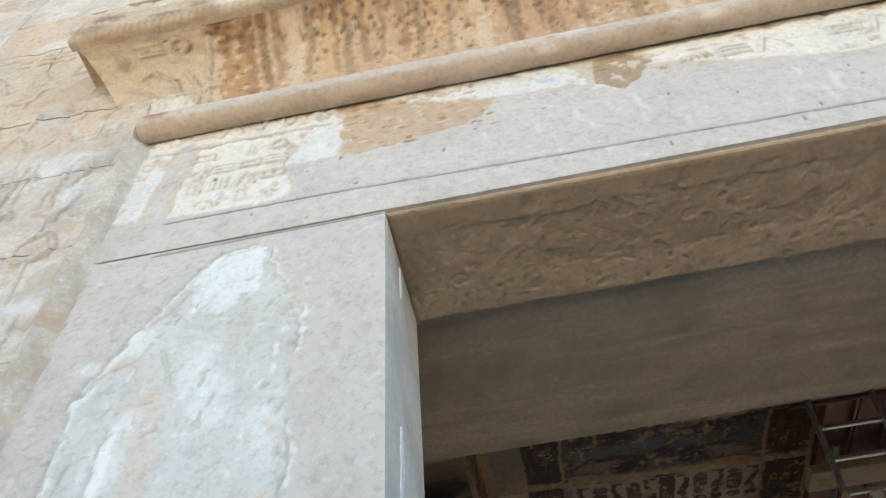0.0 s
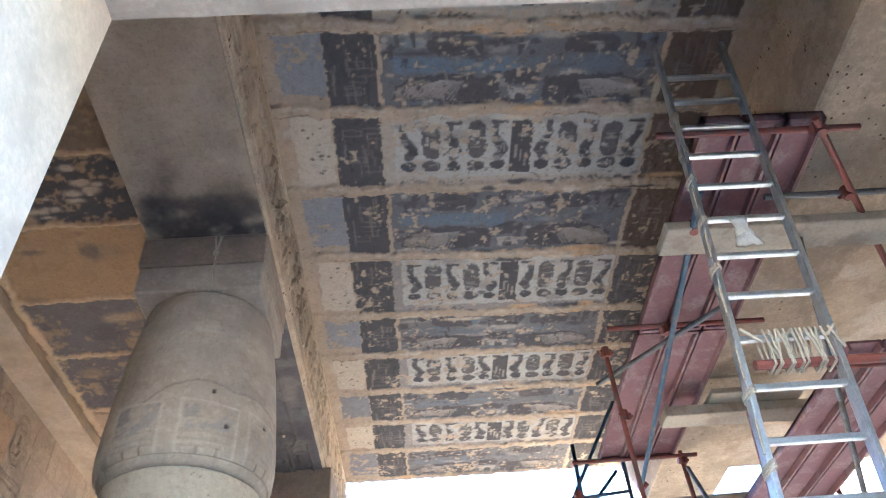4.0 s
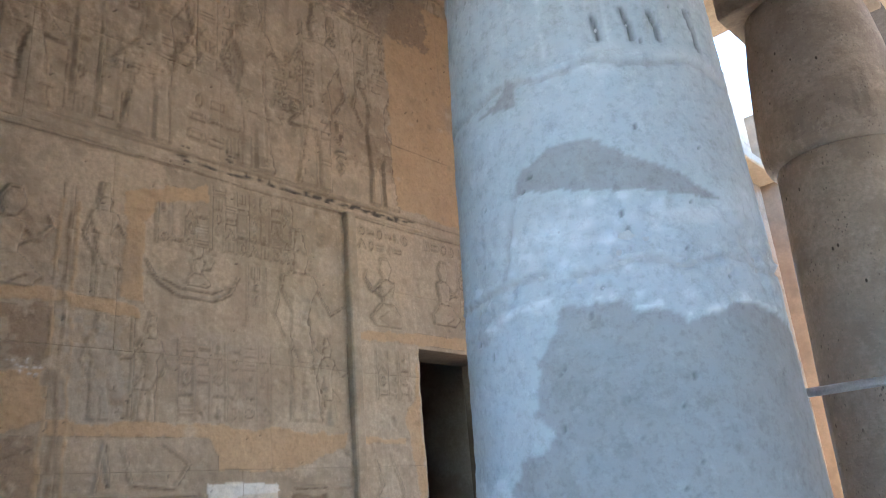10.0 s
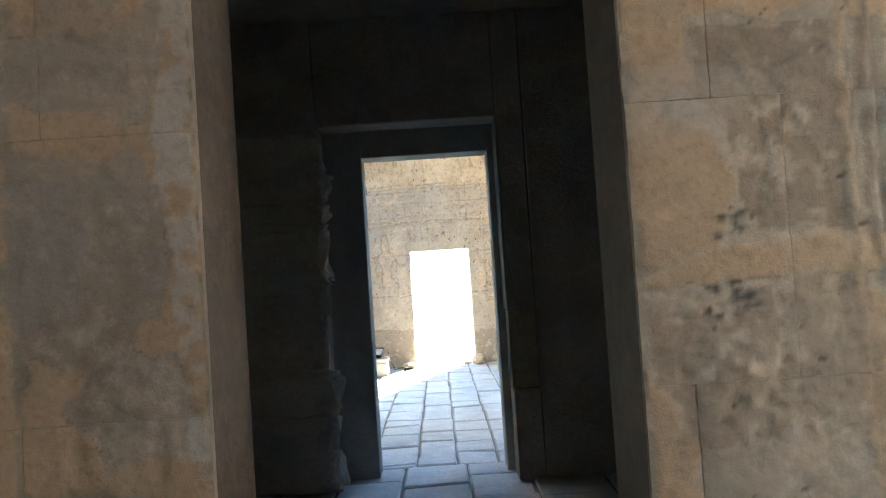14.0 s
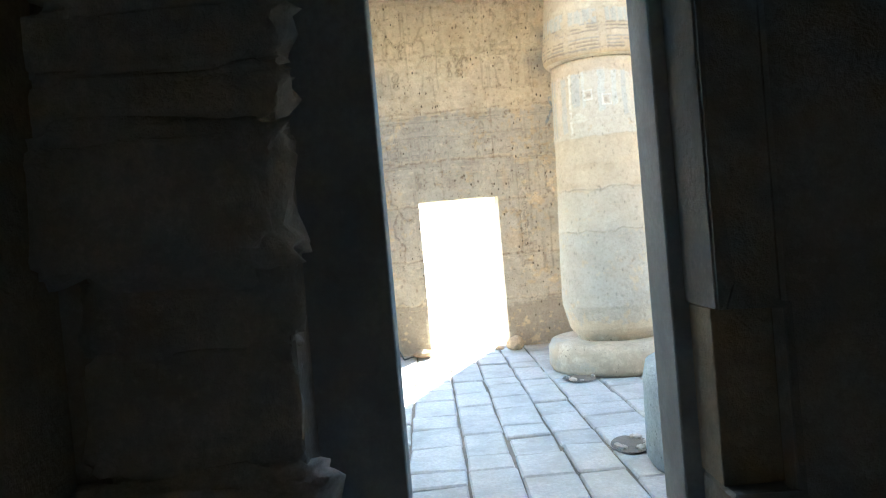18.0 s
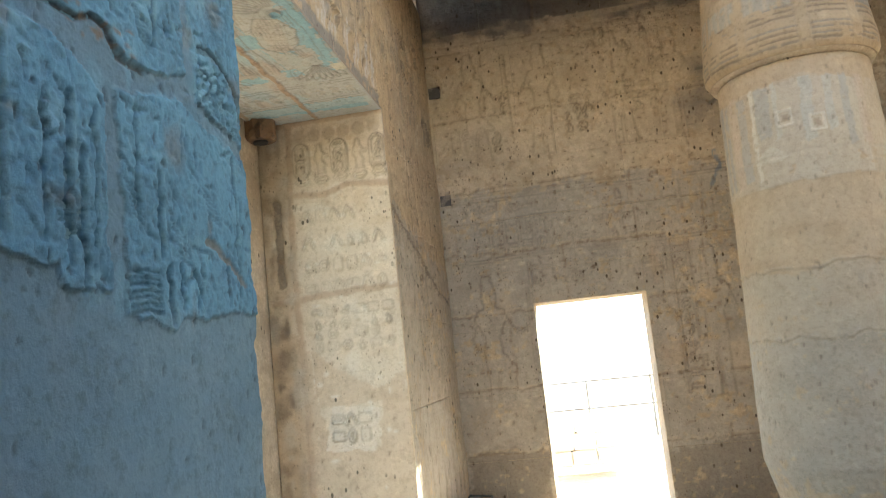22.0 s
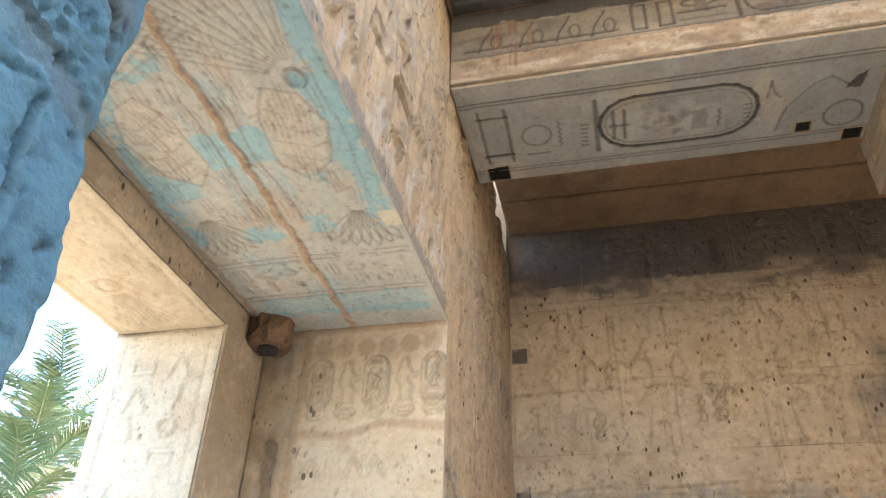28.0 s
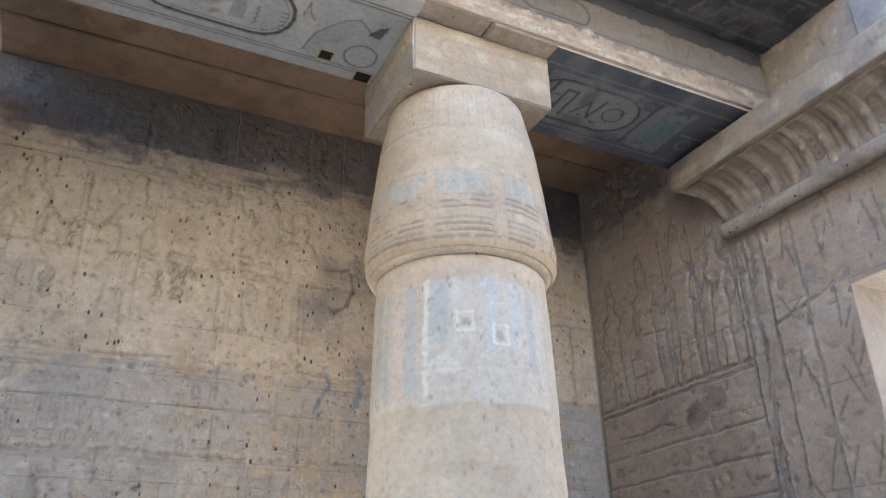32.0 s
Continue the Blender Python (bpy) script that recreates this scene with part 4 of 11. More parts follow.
def bud_column(name, label, m_shaft, m_cap, prof, cap, ab, base, group, m_ab=None, split=0.0):
    """A papyrus-bud column: base drum, tapering shaft, bud capital and square abacus."""
    c = thing(name, label, "column", group=group)
    if base:
        b = lathe([(base[0] * 0.96, 0), (base[0], 0.05), (base[0], base[1] * 0.75), (base[0] * 0.95, base[1])], 48, 0.025, 3.1)
        part("base", b, m_shaft, c, smooth=True)
    zs = [p[1] for p in prof]
    cutz = [zs[0]] + [z for z in CUTS if zs[0] + 0.2 < z < zs[-1] - 0.2] + [zs[-1]]
    rad = lambda z: float(np.interp(z, zs, [p[0] for p in prof]))
    for n, (a, t) in enumerate(zip(cutz, cutz[1:])):
        pts = [(rad(a) - 0.001, a)] + [(rad(a + (t - a) * k / 8 if 0 < k < 8 else (a + 0.01 if k == 0 else t - 0.01)), a + 0.003 + (t - a - 0.006) * k / 8) for k in range(9)] + [(rad(t) - 0.001, t)]
        part("drum", lathe(pts, 64, 0.002, n * 1.7 + zs[0], 5.0), m_shaft, c, smooth=True)
    part("capital", lathe(cap, 64, 0.002, 0.3, 5.0), m_cap, c, smooth=True)
    mid = ab[2] + split * (ab[3] - ab[2])
    for lo_, hi_, grow, m_ in ((ab[2], mid - 0.002, 0.0, m_cap), (mid + 0.002, ab[3], 0.012, m_ab or m_cap)) if split else ((ab[2], ab[3], 0.0, m_ab or m_cap),):
        bm = bmesh.new()
        boxm(bm, -ab[0] - grow, ab[0] + grow, -ab[1] - grow, ab[1] + grow, lo_, hi_, 0.012, 0.004)
        part("abacus", bm, m_, c)
    return c


CUTS = [1.2, 2.14, 2.77]
PA = [(0.40, 0.3), (0.475, 0.55), (0.492, 1.1), (0.475, 2.0), (0.447, 3.0), (0.42, 3.62)]
CA = [(0.425, 3.622), (0.455, 3.635), (0.482, 3.69), (0.492, 3.78), (0.49, 3.9), (0.475, 4.15), (0.45, 4.45), (0.415, 4.72), (0.392, 4.852)]
col = bud_column("column", "plastered sandstone papyrus-bud column with patchy repairs", m_col_a, m_cap_a, PA, CA, (0.405, 0.405, 4.85, 5.328), (0.85, 0.3), "columns of the first hall", m_abacus, 0.47)
col.location = (-0.315, 4.435, 0)
brown = bud_column("column", "bare brown sandstone papyrus-bud column", m_col_brown, m_col_brown, PA, CA, (0.46, 0.43, 4.85, 5.328), (0.85, 0.3), "columns of the first hall", m_abacus)
brown.location = (-0.295, 7.83, 0)
fc = Round(SOUTH(0.0), -1.3, 1.3, 3.7, 4.7, 0.02, 0.004, 0.001, 71, 0.5, 2.0, ((0.3, 0.5), (0.1, 0.5))).wrap(CA, 0.46)
for k in range(5):
    fc.ribbon([(-1.0 + 0.42 * k + q, 3.72 + p) for q, p in ((0.0, 0.0), (0.0, 0.32), (0.14, 0.32), (0.14, 0.0))], 0.02, 0.006)
    fc.ribbon([(-0.8 + 0.42 * k, 3.72), (-0.79 + 0.42 * k, 4.05)], 0.02, 0.006)
fc.finish()
fc.sheet("capital_panel", m_col_brown, brown, -1.28, 0.5, 3.71, 4.68, 0.01)
for x, y in ((-0.27, 10.85), (4.06, 10.85)):
    copy_thing(brown, pose(x, y, 0, 0, 0, 0))

# ---- columned room: beams and columns ----
PB = [(0.40, 0.3), (0.47, 0.42), (0.53, 0.66), (0.525, 1.0), (0.50, 1.6), (0.475, 2.3), (0.455, 3.1)]
CB = [(0.46, 3.102), (0.50, 3.115), (0.525, 3.16), (0.53, 3.24), (0.515, 3.35), (0.49, 3.6), (0.455, 3.9), (0.415, 4.1), (0.40, 4.192)]
CUTS = [1.4, 1.81, 2.335]
colb = bud_column("room_column", "tan sandstone bud column with traces of paint, on a round base", m_col_b, m_col_b, PB, CB, (0.385, 0.455, 4.19, 4.568), (0.73, 0.3), "columns of the room", m_arch_b)
colb.location = (-12.15, 4.16, 0)
near = copy_thing(colb, pose(-8.85, 4.16, 0, 0, 0, 0))
for q in near.children:
    if q.name.startswith("base"):
        plinth = part("plinth", lathe([(0.64, 0), (0.66, 0.04), (0.655, 0.5), (0.63, 0.6), (0.56, 0.64)], 48, 0.03, 8.0), m_col_near, near, smooth=True)
        bpy.data.objects.remove(q)
        plinth.name = "base"
        break
# this column's drums get the colour with skylight painted in
for q in near.children:
    if q.name.startswith("drum"):
        q.data = q.data.copy()
        q.data.materials[0] = m_col_near
arch_b = architrave("architrave_room", "carved stone beam with royal name rings on its underside", [(-12.47, -11.62, YL, 4.15, 4.57, 5.126), (-12.47, -11.62, 4.158, YR, 4.57, 5.126)], m_arch_b)

# ---- carving and paint ----


def sweep_x(profile, x0, x1, step=0.25, wob=0.0, ribs=0.0, pitch=0.11, flip=False):
    """A moulding along x from (y, z) pairs; ribs bulge out of it at the given pitch."""
    bm = bmesh.new()
    n = max(2, int((x1 - x0) / (pitch / 6 if ribs else step)))
    rows = []
    for i in range(n + 1):
        x = x0 + (x1 - x0) * i / n
        row = []
        for k, (y, z) in enumerate(profile):
            d = wob * noise.noise(Vector((x * 3, y * 5, z * 5)))
            f = math.sin(math.pi * k / (len(profile) - 1))
            if ribs:
                d += ribs * f * (abs(math.sin(math.pi * x / pitch)) ** 0.5)
            row.append(bm.verts.new((x, y + (d if flip else -d), z + d * 0.3)))
        rows.append(row)
    for a, b in zip(rows, rows[1:]):
        for k in range(len(profile) - 1):
            bm.faces.new((a[k], b[k], b[k + 1], a[k + 1]))
        bm.faces.new((a[-1], b[-1], b[0], a[0]))
    bm.faces.new(rows[0])
    bm.faces.new(rows[-1][::-1])
    bmesh.ops.recalc_face_normals(bm, faces=bm.faces)
    return bm


# entrance front
r = random.Random(31)
GREYPLASTER, CHALK, RUST, SALT = (0.54, 0.505, 0.46), (0.66, 0.655, 0.62), (0.47, 0.335, 0.22), (0.70, 0.66, 0.59)
cove = [(-0.03 - 0.31 * (1 - math.cos(a)), 5.06 + 0.53 * math.sin(a)) for a in [math.radians(8 * k) for k in range(12)]]
ck = Cove(SOUTH(0.0), -1.06, 4.2, 0.0, 0.66, 0.011, 0.007, 0.0, 27, 0.5, 0.9, ((0.5, 0.4), (0.12, 0.5), (0.04, 0.5), (0.024, 0.4))).bend(cove)
ck.slant = -0.32
ck.edge_shade, ck.lit = (0.22, 0.15, 0.1), (0.7, 0.6, 0.47)
ck.coat([(-2, -1), (5, -1), (5, 1), (-2, 1)], (0.53, 0.43, 0.32), 1.0, 0.0)
for x0, x1, c_ in ((-0.58, -0.26, (0.44, 0.27, 0.155)), (-0.17, 0.75, (0.53, 0.38, 0.245)), (0.8, 1.7, (0.49, 0.34, 0.22)), (1.76, 2.9, (0.5, 0.37, 0.25)), (3.0, 4.2, (0.48, 0.34, 0.22))):
    ck.coat([(x0, 0.02), (x1, 0.02), (x1, 0.66), (x0, 0.66)], c_, 1.0, 0.04, 0.05)
    for k in range(int(320 * (x1 - x0))):
        ck.stain(r.uniform(x0, x1), 0.62 - abs(r.gauss(0, 0.17)), r.uniform(0.008, 0.03), r.uniform(0.008, 0.035), r.choice(((0.10, 0.075, 0.055), (0.2, 0.13, 0.085), (0.36, 0.22, 0.13), (0.6, 0.48, 0.34))), 0.8)
    for k in range(12):
        x_ = r.uniform(x0, x1)
        ck.stroke([(x_, 0.65), (x_ + r.uniform(-0.02, 0.02), 0.4), (x_ + r.uniform(-0.02, 0.02), r.uniform(0.05, 0.3))], r.uniform(0.012, 0.05), r.choice(((0.3, 0.19, 0.12), (0.58, 0.46, 0.33), (0.22, 0.15, 0.1))), 0.45, 0.02)
for x_ in (-0.21, 0.775, 1.73, 2.95):
    ck.stroke([(x_, 0.0), (x_ + 0.02, 0.3), (x_ - 0.01, 0.66)], 0.07, (0.58, 0.47, 0.35), 0.9, 0.03)
# carving at the broken end of the cove
signs(ck, -1.0, -0.66, 0.5, 0.62, 0.12, r, 0.016, 0.012, False, 0.0)
for pts in ([(-0.9, 0.06), (-0.86, 0.2), (-0.9, 0.3), (-0.98, 0.36)], [(-0.8, 0.04), (-0.76, 0.2), (-0.78, 0.36), (-0.86, 0.44), (-0.92, 0.4)], [(-1.02, 0.24), (-0.6, 0.26)], [(-0.66, 0.02), (-0.64, 0.3), (-0.6, 0.6)], [(-0.72, 0.1), (-0.68, 0.26), (-0.72, 0.4)]):
    ck.ribbon(pts, 0.018, 0.013)
ck.coat([(-1.05, 0.02), (-0.72, 0.02), (-0.72, 0.24), (-1.02, 0.25)], SALT, 0.7, 0.03, 0.12)
ck.dents(200, 0.01, 0.05, 0.01, 14)
ck.specks(500, 15, -0.6, 4.1, 0.1, 0.65)
ck.finish()
ck.sheet("cornice", m_paintwork, front, -1.055, 4.19, 0.005, 0.645, 0.05, 0.0, "ochre stained cavetto cornice with black lichen")
block("cornice_core", (-1.0, 4.19, 0.02, 0.3, 5.07, 5.85), m_cornice, front, 0.0)
ck = Cove(SOUTH(0.0), -1.42, 4.2, 0.0, 0.34, 0.02, 0.008, 0.0, 28, 0.5, 1.8).bend([(-0.30, 5.585), (-0.36, 5.59), (-0.365, 5.88)])
ck.coat([(-2, -1), (5, -1), (5, 1), (-2, 1)], (0.52, 0.42, 0.31), 1.0, 0.0)
for k in range(60):
    ck.stain(r.uniform(-1.4, 4.1), r.uniform(0.0, 0.3), r.uniform(0.04, 0.2), r.uniform(0.02, 0.08), r.choice((RUST, SALT, (0.2, 0.15, 0.11))), 0.7)
for k in range(30):
    ck.ribbon([(-1.36 + 0.04 * k, 0.09), (-1.33 + 0.04 * k, 0.3)], 0.02, 0.012)
ck.finish()
ck.sheet("cornice_fillet", m_paintwork, front, -1.4, 4.19, 0.002, 0.335, 0.06, 0.0, "flat band crowning the cornice")
block("cornice_top", (-1.4, 4.19, -0.33, 0.3, 5.64, 5.86), m_cornice, front, 0.0)
ck = Cove(SOUTH(0.0), -0.96, 4.1, 0.0, 0.40, 0.011, 0.004, 0.0, 29, 0.5, 1.6).bend([(-0.055 + 0.078 * math.cos(a), 4.97 + 0.078 * math.sin(a)) for a in [math.radians(-60 - 15 * k) for k in range(20)]])
ck.coat([(-2, -1), (5, -1), (5, 1), (-2, 1)], (0.53, 0.475, 0.415), 1.0, 0.0)
# underside of the moulding browned: its own shadow painted on
ck.coat([(-2, -1), (5, -1), (5, 0.12), (-2, 0.12)], (0.48, 0.385, 0.3), 0.8, 0.02)
for k in range(130):
    x_ = r.uniform(-0.9, 4.0)
    ck.stroke([(x_, 0.2), (x_ + 0.005, r.uniform(0.22, 0.3))], r.uniform(0.005, 0.014), (0.74, 0.71, 0.66), 0.8, 0.008, wear=0.2)
for k in range(50):
    ck.stain(r.uniform(-0.9, 4.0), r.uniform(0.05, 0.3), r.uniform(0.03, 0.15), r.uniform(0.01, 0.05), r.choice((RUST, SALT, GREYPLASTER)), 0.6)
ck.stain(-0.86, 0.2, 0.1, 0.12, (0.36, 0.2, 0.13), 0.9)
ck.dents(50, 0.01, 0.03, 0.006, 16)
ck.finish()
ck.sheet("torus_moulding", m_paintwork, front, -0.95, 4.09, 0.002, 0.395, 0.01, 0.0, "round moulding under the cornice, chipped along its top")
block("frieze_core", (-0.93, 4.1, 0.012, 0.3, 4.06, 5.07), m_front, front, 0.0)
block("upper_wall", (-6.6, 9, 0.1, 1.0, 5.9, 8.2), m_cornice, front, 0.02)
# lintel face: smooth grey plaster below, broken carved frieze above
sk = Sketch(SOUTH(0.0), -0.93, 4.05, ZD + 0.004, 5.06, 0.0088, 0.0022, 0.012, 21, 0.6, 0.8, ((0.6, 0.5), (0.1, 0.3), (0.03, 0.3)))
sk.edge_shade, sk.lit = (0.36, 0.27, 0.18), (0.78, 0.75, 0.7)
sk.coat([(-2, 3), (5, 3), (5, 6), (-2, 6)], GREYPLASTER, 1.0, 0.0)
top = [(-0.94, 4.2), (-0.7, 4.2), (-0.68, 4.21), (-0.15, 4.2), (-0.13, 4.3), (-0.18, 4.45), (0.03, 4.46), (0.3, 4.45), (0.45, 4.5), (0.64, 4.52), (0.76, 4.66), (0.85, 4.7), (1.2, 4.66), (1.32, 4.56), (1.46, 4.68), (1.83, 4.62), (2.2, 4.5), (2.5, 4.5), (3.0, 4.58), (4.1, 4.52), (4.1, 5.1), (-0.94, 5.1)]
sk.coat(top, (0.56, 0.49, 0.40), 1.0, 0.02, 0.0, -0.006)
sk.ground += 0.004 * fractal(sk.nu, sk.nv, sk.step, 77, ((0.1, 0.4), (0.04, 0.5), (0.02, 0.5))) * (sk.V[:, None] > 4.52)
sk.coat([(-0.93, 4.24), (-0.8, 4.22), (-0.76, 4.76), (-0.9, 4.86)], CHALK, 0.9, 0.02, 0.08, 0.004)
sk.coat([(-0.67, 4.21), (-0.14, 4.2), (-0.14, 4.3), (-0.19, 4.47), (-0.2, 4.74), (-0.62, 4.76)], SALT, 0.95, 0.02, 0.06, 0.006)
sk.coat([(-0.88, 4.8), (-0.3, 4.78), (-0.02, 4.5), (0.04, 4.92), (-0.86, 5.02)], SALT, 0.9, 0.02, 0.1, 0.005)
sk.coat([(-0.18, 4.46), (0.03, 4.47), (0.08, 4.9), (-0.08, 4.9)], CHALK, 0.9, 0.03, 0.1, 0.004)
sk.coat([(0.03, 4.92), (0.06, 4.47), (0.3, 4.45), (0.63, 4.53), (0.78, 4.7), (0.3, 4.86)], (0.50, 0.375, 0.265), 1.0, 0.03, 0.04, -0.002)
sk.coat([(0.24, 4.95), (0.3, 4.86), (0.78, 4.71), (1.2, 4.68), (1.14, 4.9)], CHALK, 0.95, 0.02, 0.08, 0.003)
sk.coat([(1.2, 4.66), (1.32, 4.57), (1.5, 4.74), (1.42, 4.9), (1.28, 4.9)], (0.36, 0.27, 0.175), 0.95, 0.03, 0.1, -0.004)
sk.coat([(1.5, 4.74), (1.83, 4.64), (2.2, 4.52), (2.6, 4.52), (3.1, 4.6), (4.1, 4.56), (4.1, 4.86), (1.48, 4.88)], SALT, 0.95, 0.02, 0.08, 0.005)
for k in range(90):
    sk.stain(r.uniform(0.05, 0.75), r.uniform(4.46, 4.9), r.uniform(0.01, 0.05), r.uniform(0.006, 0.02), r.choice(((0.28, 0.17, 0.1), (0.6, 0.5, 0.38), (0.4, 0.26, 0.16))), 0.8)
for k in range(40):
    sk.stain(r.uniform(1.2, 4.0), r.uniform(4.6, 4.95), r.uniform(0.02, 0.08), r.uniform(0.01, 0.03), r.choice(((0.26, 0.19, 0.12), RUST, CHALK)), 0.7)
sk.stain(1.02, 4.78, 0.07, 0.04, (0.42, 0.52, 0.6), 0.8)
signs(sk, -0.65, -0.18, 4.23, 4.72, 0.13, r, 0.016, 0.013, False, 0.05)
signs(sk, -0.84, 0.0, 4.8, 4.98, 0.15, r, 0.016, 0.013, False, 0.05)
signs(sk, 1.6, 3.9, 4.6, 4.84, 0.17, r, 0.016, 0.013, False, 0.1)
sk.ribbon([(-0.86, 4.78), (-0.3, 4.775), (0.0, 4.76)], 0.014, 0.01)
sk.stroke([(-0.74, 4.2), (-0.72, 4.5), (-0.69, 4.8)], 0.07, GREYPLASTER, 1.0, 0.02, h=0.004)
sk.dents(160, 0.01, 0.04, 0.007, 4, v0=4.56)
for pts, w_ in (([(-0.66, 4.17), (0.07, 4.168), (0.98, 4.135), (2.2, 4.095), (4.0, 4.06)], 0.006),):
    sk.stroke(pts, 0.009, (0.13, 0.11, 0.09), 1.0, 0.002, h=-0.004)
for k in range(16):
    x_, z_ = r.uniform(0.3, 3.6), r.uniform(4.2, 4.45)
    sk.stain(x_, z_, 0.02, r.uniform(0.05, 0.1), (0.68, 0.66, 0.62), 0.5)
for k in range(26):
    x_, z_ = r.uniform(-0.5, 3.9), r.uniform(4.02, 4.55)
    sk.coat(oval(x_, z_, r.uniform(0.004, 0.008), r.uniform(0.006, 0.018), 8), (0.16, 0.14, 0.12), 0.9, 0.004, 0.0, -0.004)
sk.finish()
sk.sheet("frieze_relief", m_front, front, -0.925, 4.04, ZD + 0.008, 5.05, 0.02, 0.0, "grey plastered lintel under a broken pale frieze")
# jamb face: grey plaster round a peeling patch
sk = Sketch(SOUTH(0.0), -0.93, 0.255, 0.4, ZD, 0.0088, 0.002, 0.009, 22, 0.5, 1.8, ((0.6, 0.5), (0.1, 0.3), (0.03, 0.3)))
sk.coat([(-2, 0), (5, 0), (5, 6), (-2, 6)], GREYPLASTER, 1.0, 0.0)
lime = [(-0.82, 0.5), (-0.8, 2.6), (-0.74, 2.9), (-0.74, 3.24), (-0.66, 3.5), (-0.5, 3.74), (-0.38, 3.9), (-0.21, 3.93), (-0.17, 3.78), (-0.11, 3.67), (-0.01, 3.49), (-0.06, 3.3), (-0.02, 2.8), (-0.05, 2.2), (-0.0, 0.5)]
sk.coat(lime, (0.575, 0.565, 0.525), 1.0, 0.03, 0.0, -0.005)
sk.ground += 0.0035 * fractal(sk.nu, sk.nv, sk.step, 78, ((0.15, 0.5), (0.05, 0.5), (0.02, 0.4))) * (sk.rgb[:, :, 0] > 0.59)
for k in range(70):
    x_, z_ = r.uniform(-0.75, -0.05), r.uniform(0.6, 3.85)
    sk.stain(x_, z_, r.uniform(0.03, 0.14), r.uniform(0.05, 0.2), r.choice(((0.68, 0.69, 0.66), (0.68, 0.69, 0.66), (0.53, 0.505, 0.46), (0.58, 0.5, 0.41))), 0.65)
sk.coat([(-0.42, 3.86), (-0.22, 3.9), (-0.2, 3.66), (-0.33, 3.55), (-0.45, 3.6)], (0.70, 0.71, 0.69), 0.9, 0.04, 0.1)
for pts in ([(-0.6, 3.1), (-0.6, 2.9), (-0.62, 2.8)], [(-0.5, 3.42), (-0.44, 3.28), (-0.42, 3.24)], [(-0.68, 3.0), (-0.7, 2.9)], [(-0.6, 3.55), (-0.5, 3.62), (-0.46, 3.7)], [(-0.66, 3.36), (-0.58, 3.4), (-0.55, 3.46)]):
    sk.stroke(pts, 0.012, (0.36, 0.33, 0.29), 0.8, 0.012, h=-0.006)
sk.stroke([(-0.58, 3.1), (-0.57, 2.85)], 0.04, (0.74, 0.73, 0.7), 0.9, 0.02, h=0.003)
sk.stroke(lime[1:14], 0.011, (0.34, 0.31, 0.265), 0.6, 0.03, wear=0.25, h=-0.004)
sk.stroke([(p + 0.016, q - 0.01) for p, q in lime[1:14]], 0.014, (0.74, 0.74, 0.71), 0.8, 0.03, wear=0.3, h=0.003)
for k in range(110):
    x_, z_, l_, a_ = r.uniform(-0.76, -0.04), r.uniform(0.9, 3.8), r.uniform(0.012, 0.05), r.gauss(0.7, 0.7)
    sk.stroke([(x_, z_), (x_ + l_ * math.cos(a_), z_ + l_ * math.sin(a_))], r.uniform(0.008, 0.012), r.choice(((0.34, 0.3, 0.25), (0.46, 0.41, 0.34), (0.76, 0.76, 0.73))), 0.7, 0.006, h=-0.004)
for k in range(40):
    x_, z_ = r.choice((r.uniform(-0.1, 0.0), r.uniform(-0.2, 0.0))), r.uniform(1.6, 3.7)
    sk.stain(x_, z_, r.uniform(0.01, 0.03), r.uniform(0.01, 0.05), r.choice(((0.42, 0.36, 0.29), (0.6, 0.5, 0.38), (0.75, 0.74, 0.7))), 0.75)
sk.dents(120, 0.01, 0.04, 0.005, 5, -0.75, -0.05, 0.6, 3.8)
sk.stroke([(-0.66, 3.965), (-0.2, 3.973), (0.25, ZD - 0.006)], 0.009, (0.12, 0.1, 0.085), 1.0, 0.002, h=-0.005)
sk.finish()
sk.sheet("jamb_plaster", m_front, front, -0.925, 0.2585, 0.42, ZD - 0.002, 0.02, 0.0, "grey plaster with a peeling patch of pale lime", 0.001)
sk = Sketch(DOWN(ZD), XL, XR, -0.588, -0.012, 0.009, 0.0032, 0.008, 25, 0.6, 1.0, ((0.5, 0.3), (0.12, 0.3), (0.04, 0.5), (0.02, 0.5)))
for v in (-0.1, -0.3, -0.46):
    sk.ribbon([(XL + 0.13 * k, v + r.uniform(-0.02, 0.02)) for k in range(20)], 0.04, 0.002)
sk.coat([(0, -0.588), (3, -0.588), (3, -0.4), (0, -0.42)], (0.5, 0.395, 0.285), 0.7, 0.03, 0.0, 0.002, True)
sk.coat([(0, -0.13), (3, -0.13), (3, 0), (0, 0)], (0.4, 0.31, 0.22), 0.9, 0.012, 0.0, 0.004, True)
sk.dents(90, 0.01, 0.04, 0.006, 11)
sk.dents(200, 0.006, 0.02, 0.008, 12, v0=-0.56, v1=-0.14)
sk.finish()
sk.sheet("rough_soffit", m_soffit, front, XL + 0.002, XR - 0.002, -0.586, -0.014, 0.01, 0.0, "rough brown plaster under the lintel")
# carved wall beside the frame, its corner eaten away
sk_p = Sketch(SOUTH(-0.07), -2.4, -0.9, 1.6, 7.0, 0.0105, 0.008, -0.006, 23, 0.6, 0.85)
sk_p.edge_shade, sk_p.lit = (0.33, 0.25, 0.17), (0.76, 0.73, 0.68)
sk_p.coat([(-3, 4.95), (0, 4.95), (0, 7.2), (-3, 7.2)], (0.56, 0.455, 0.34), 0.85, 0.06, 0.08)
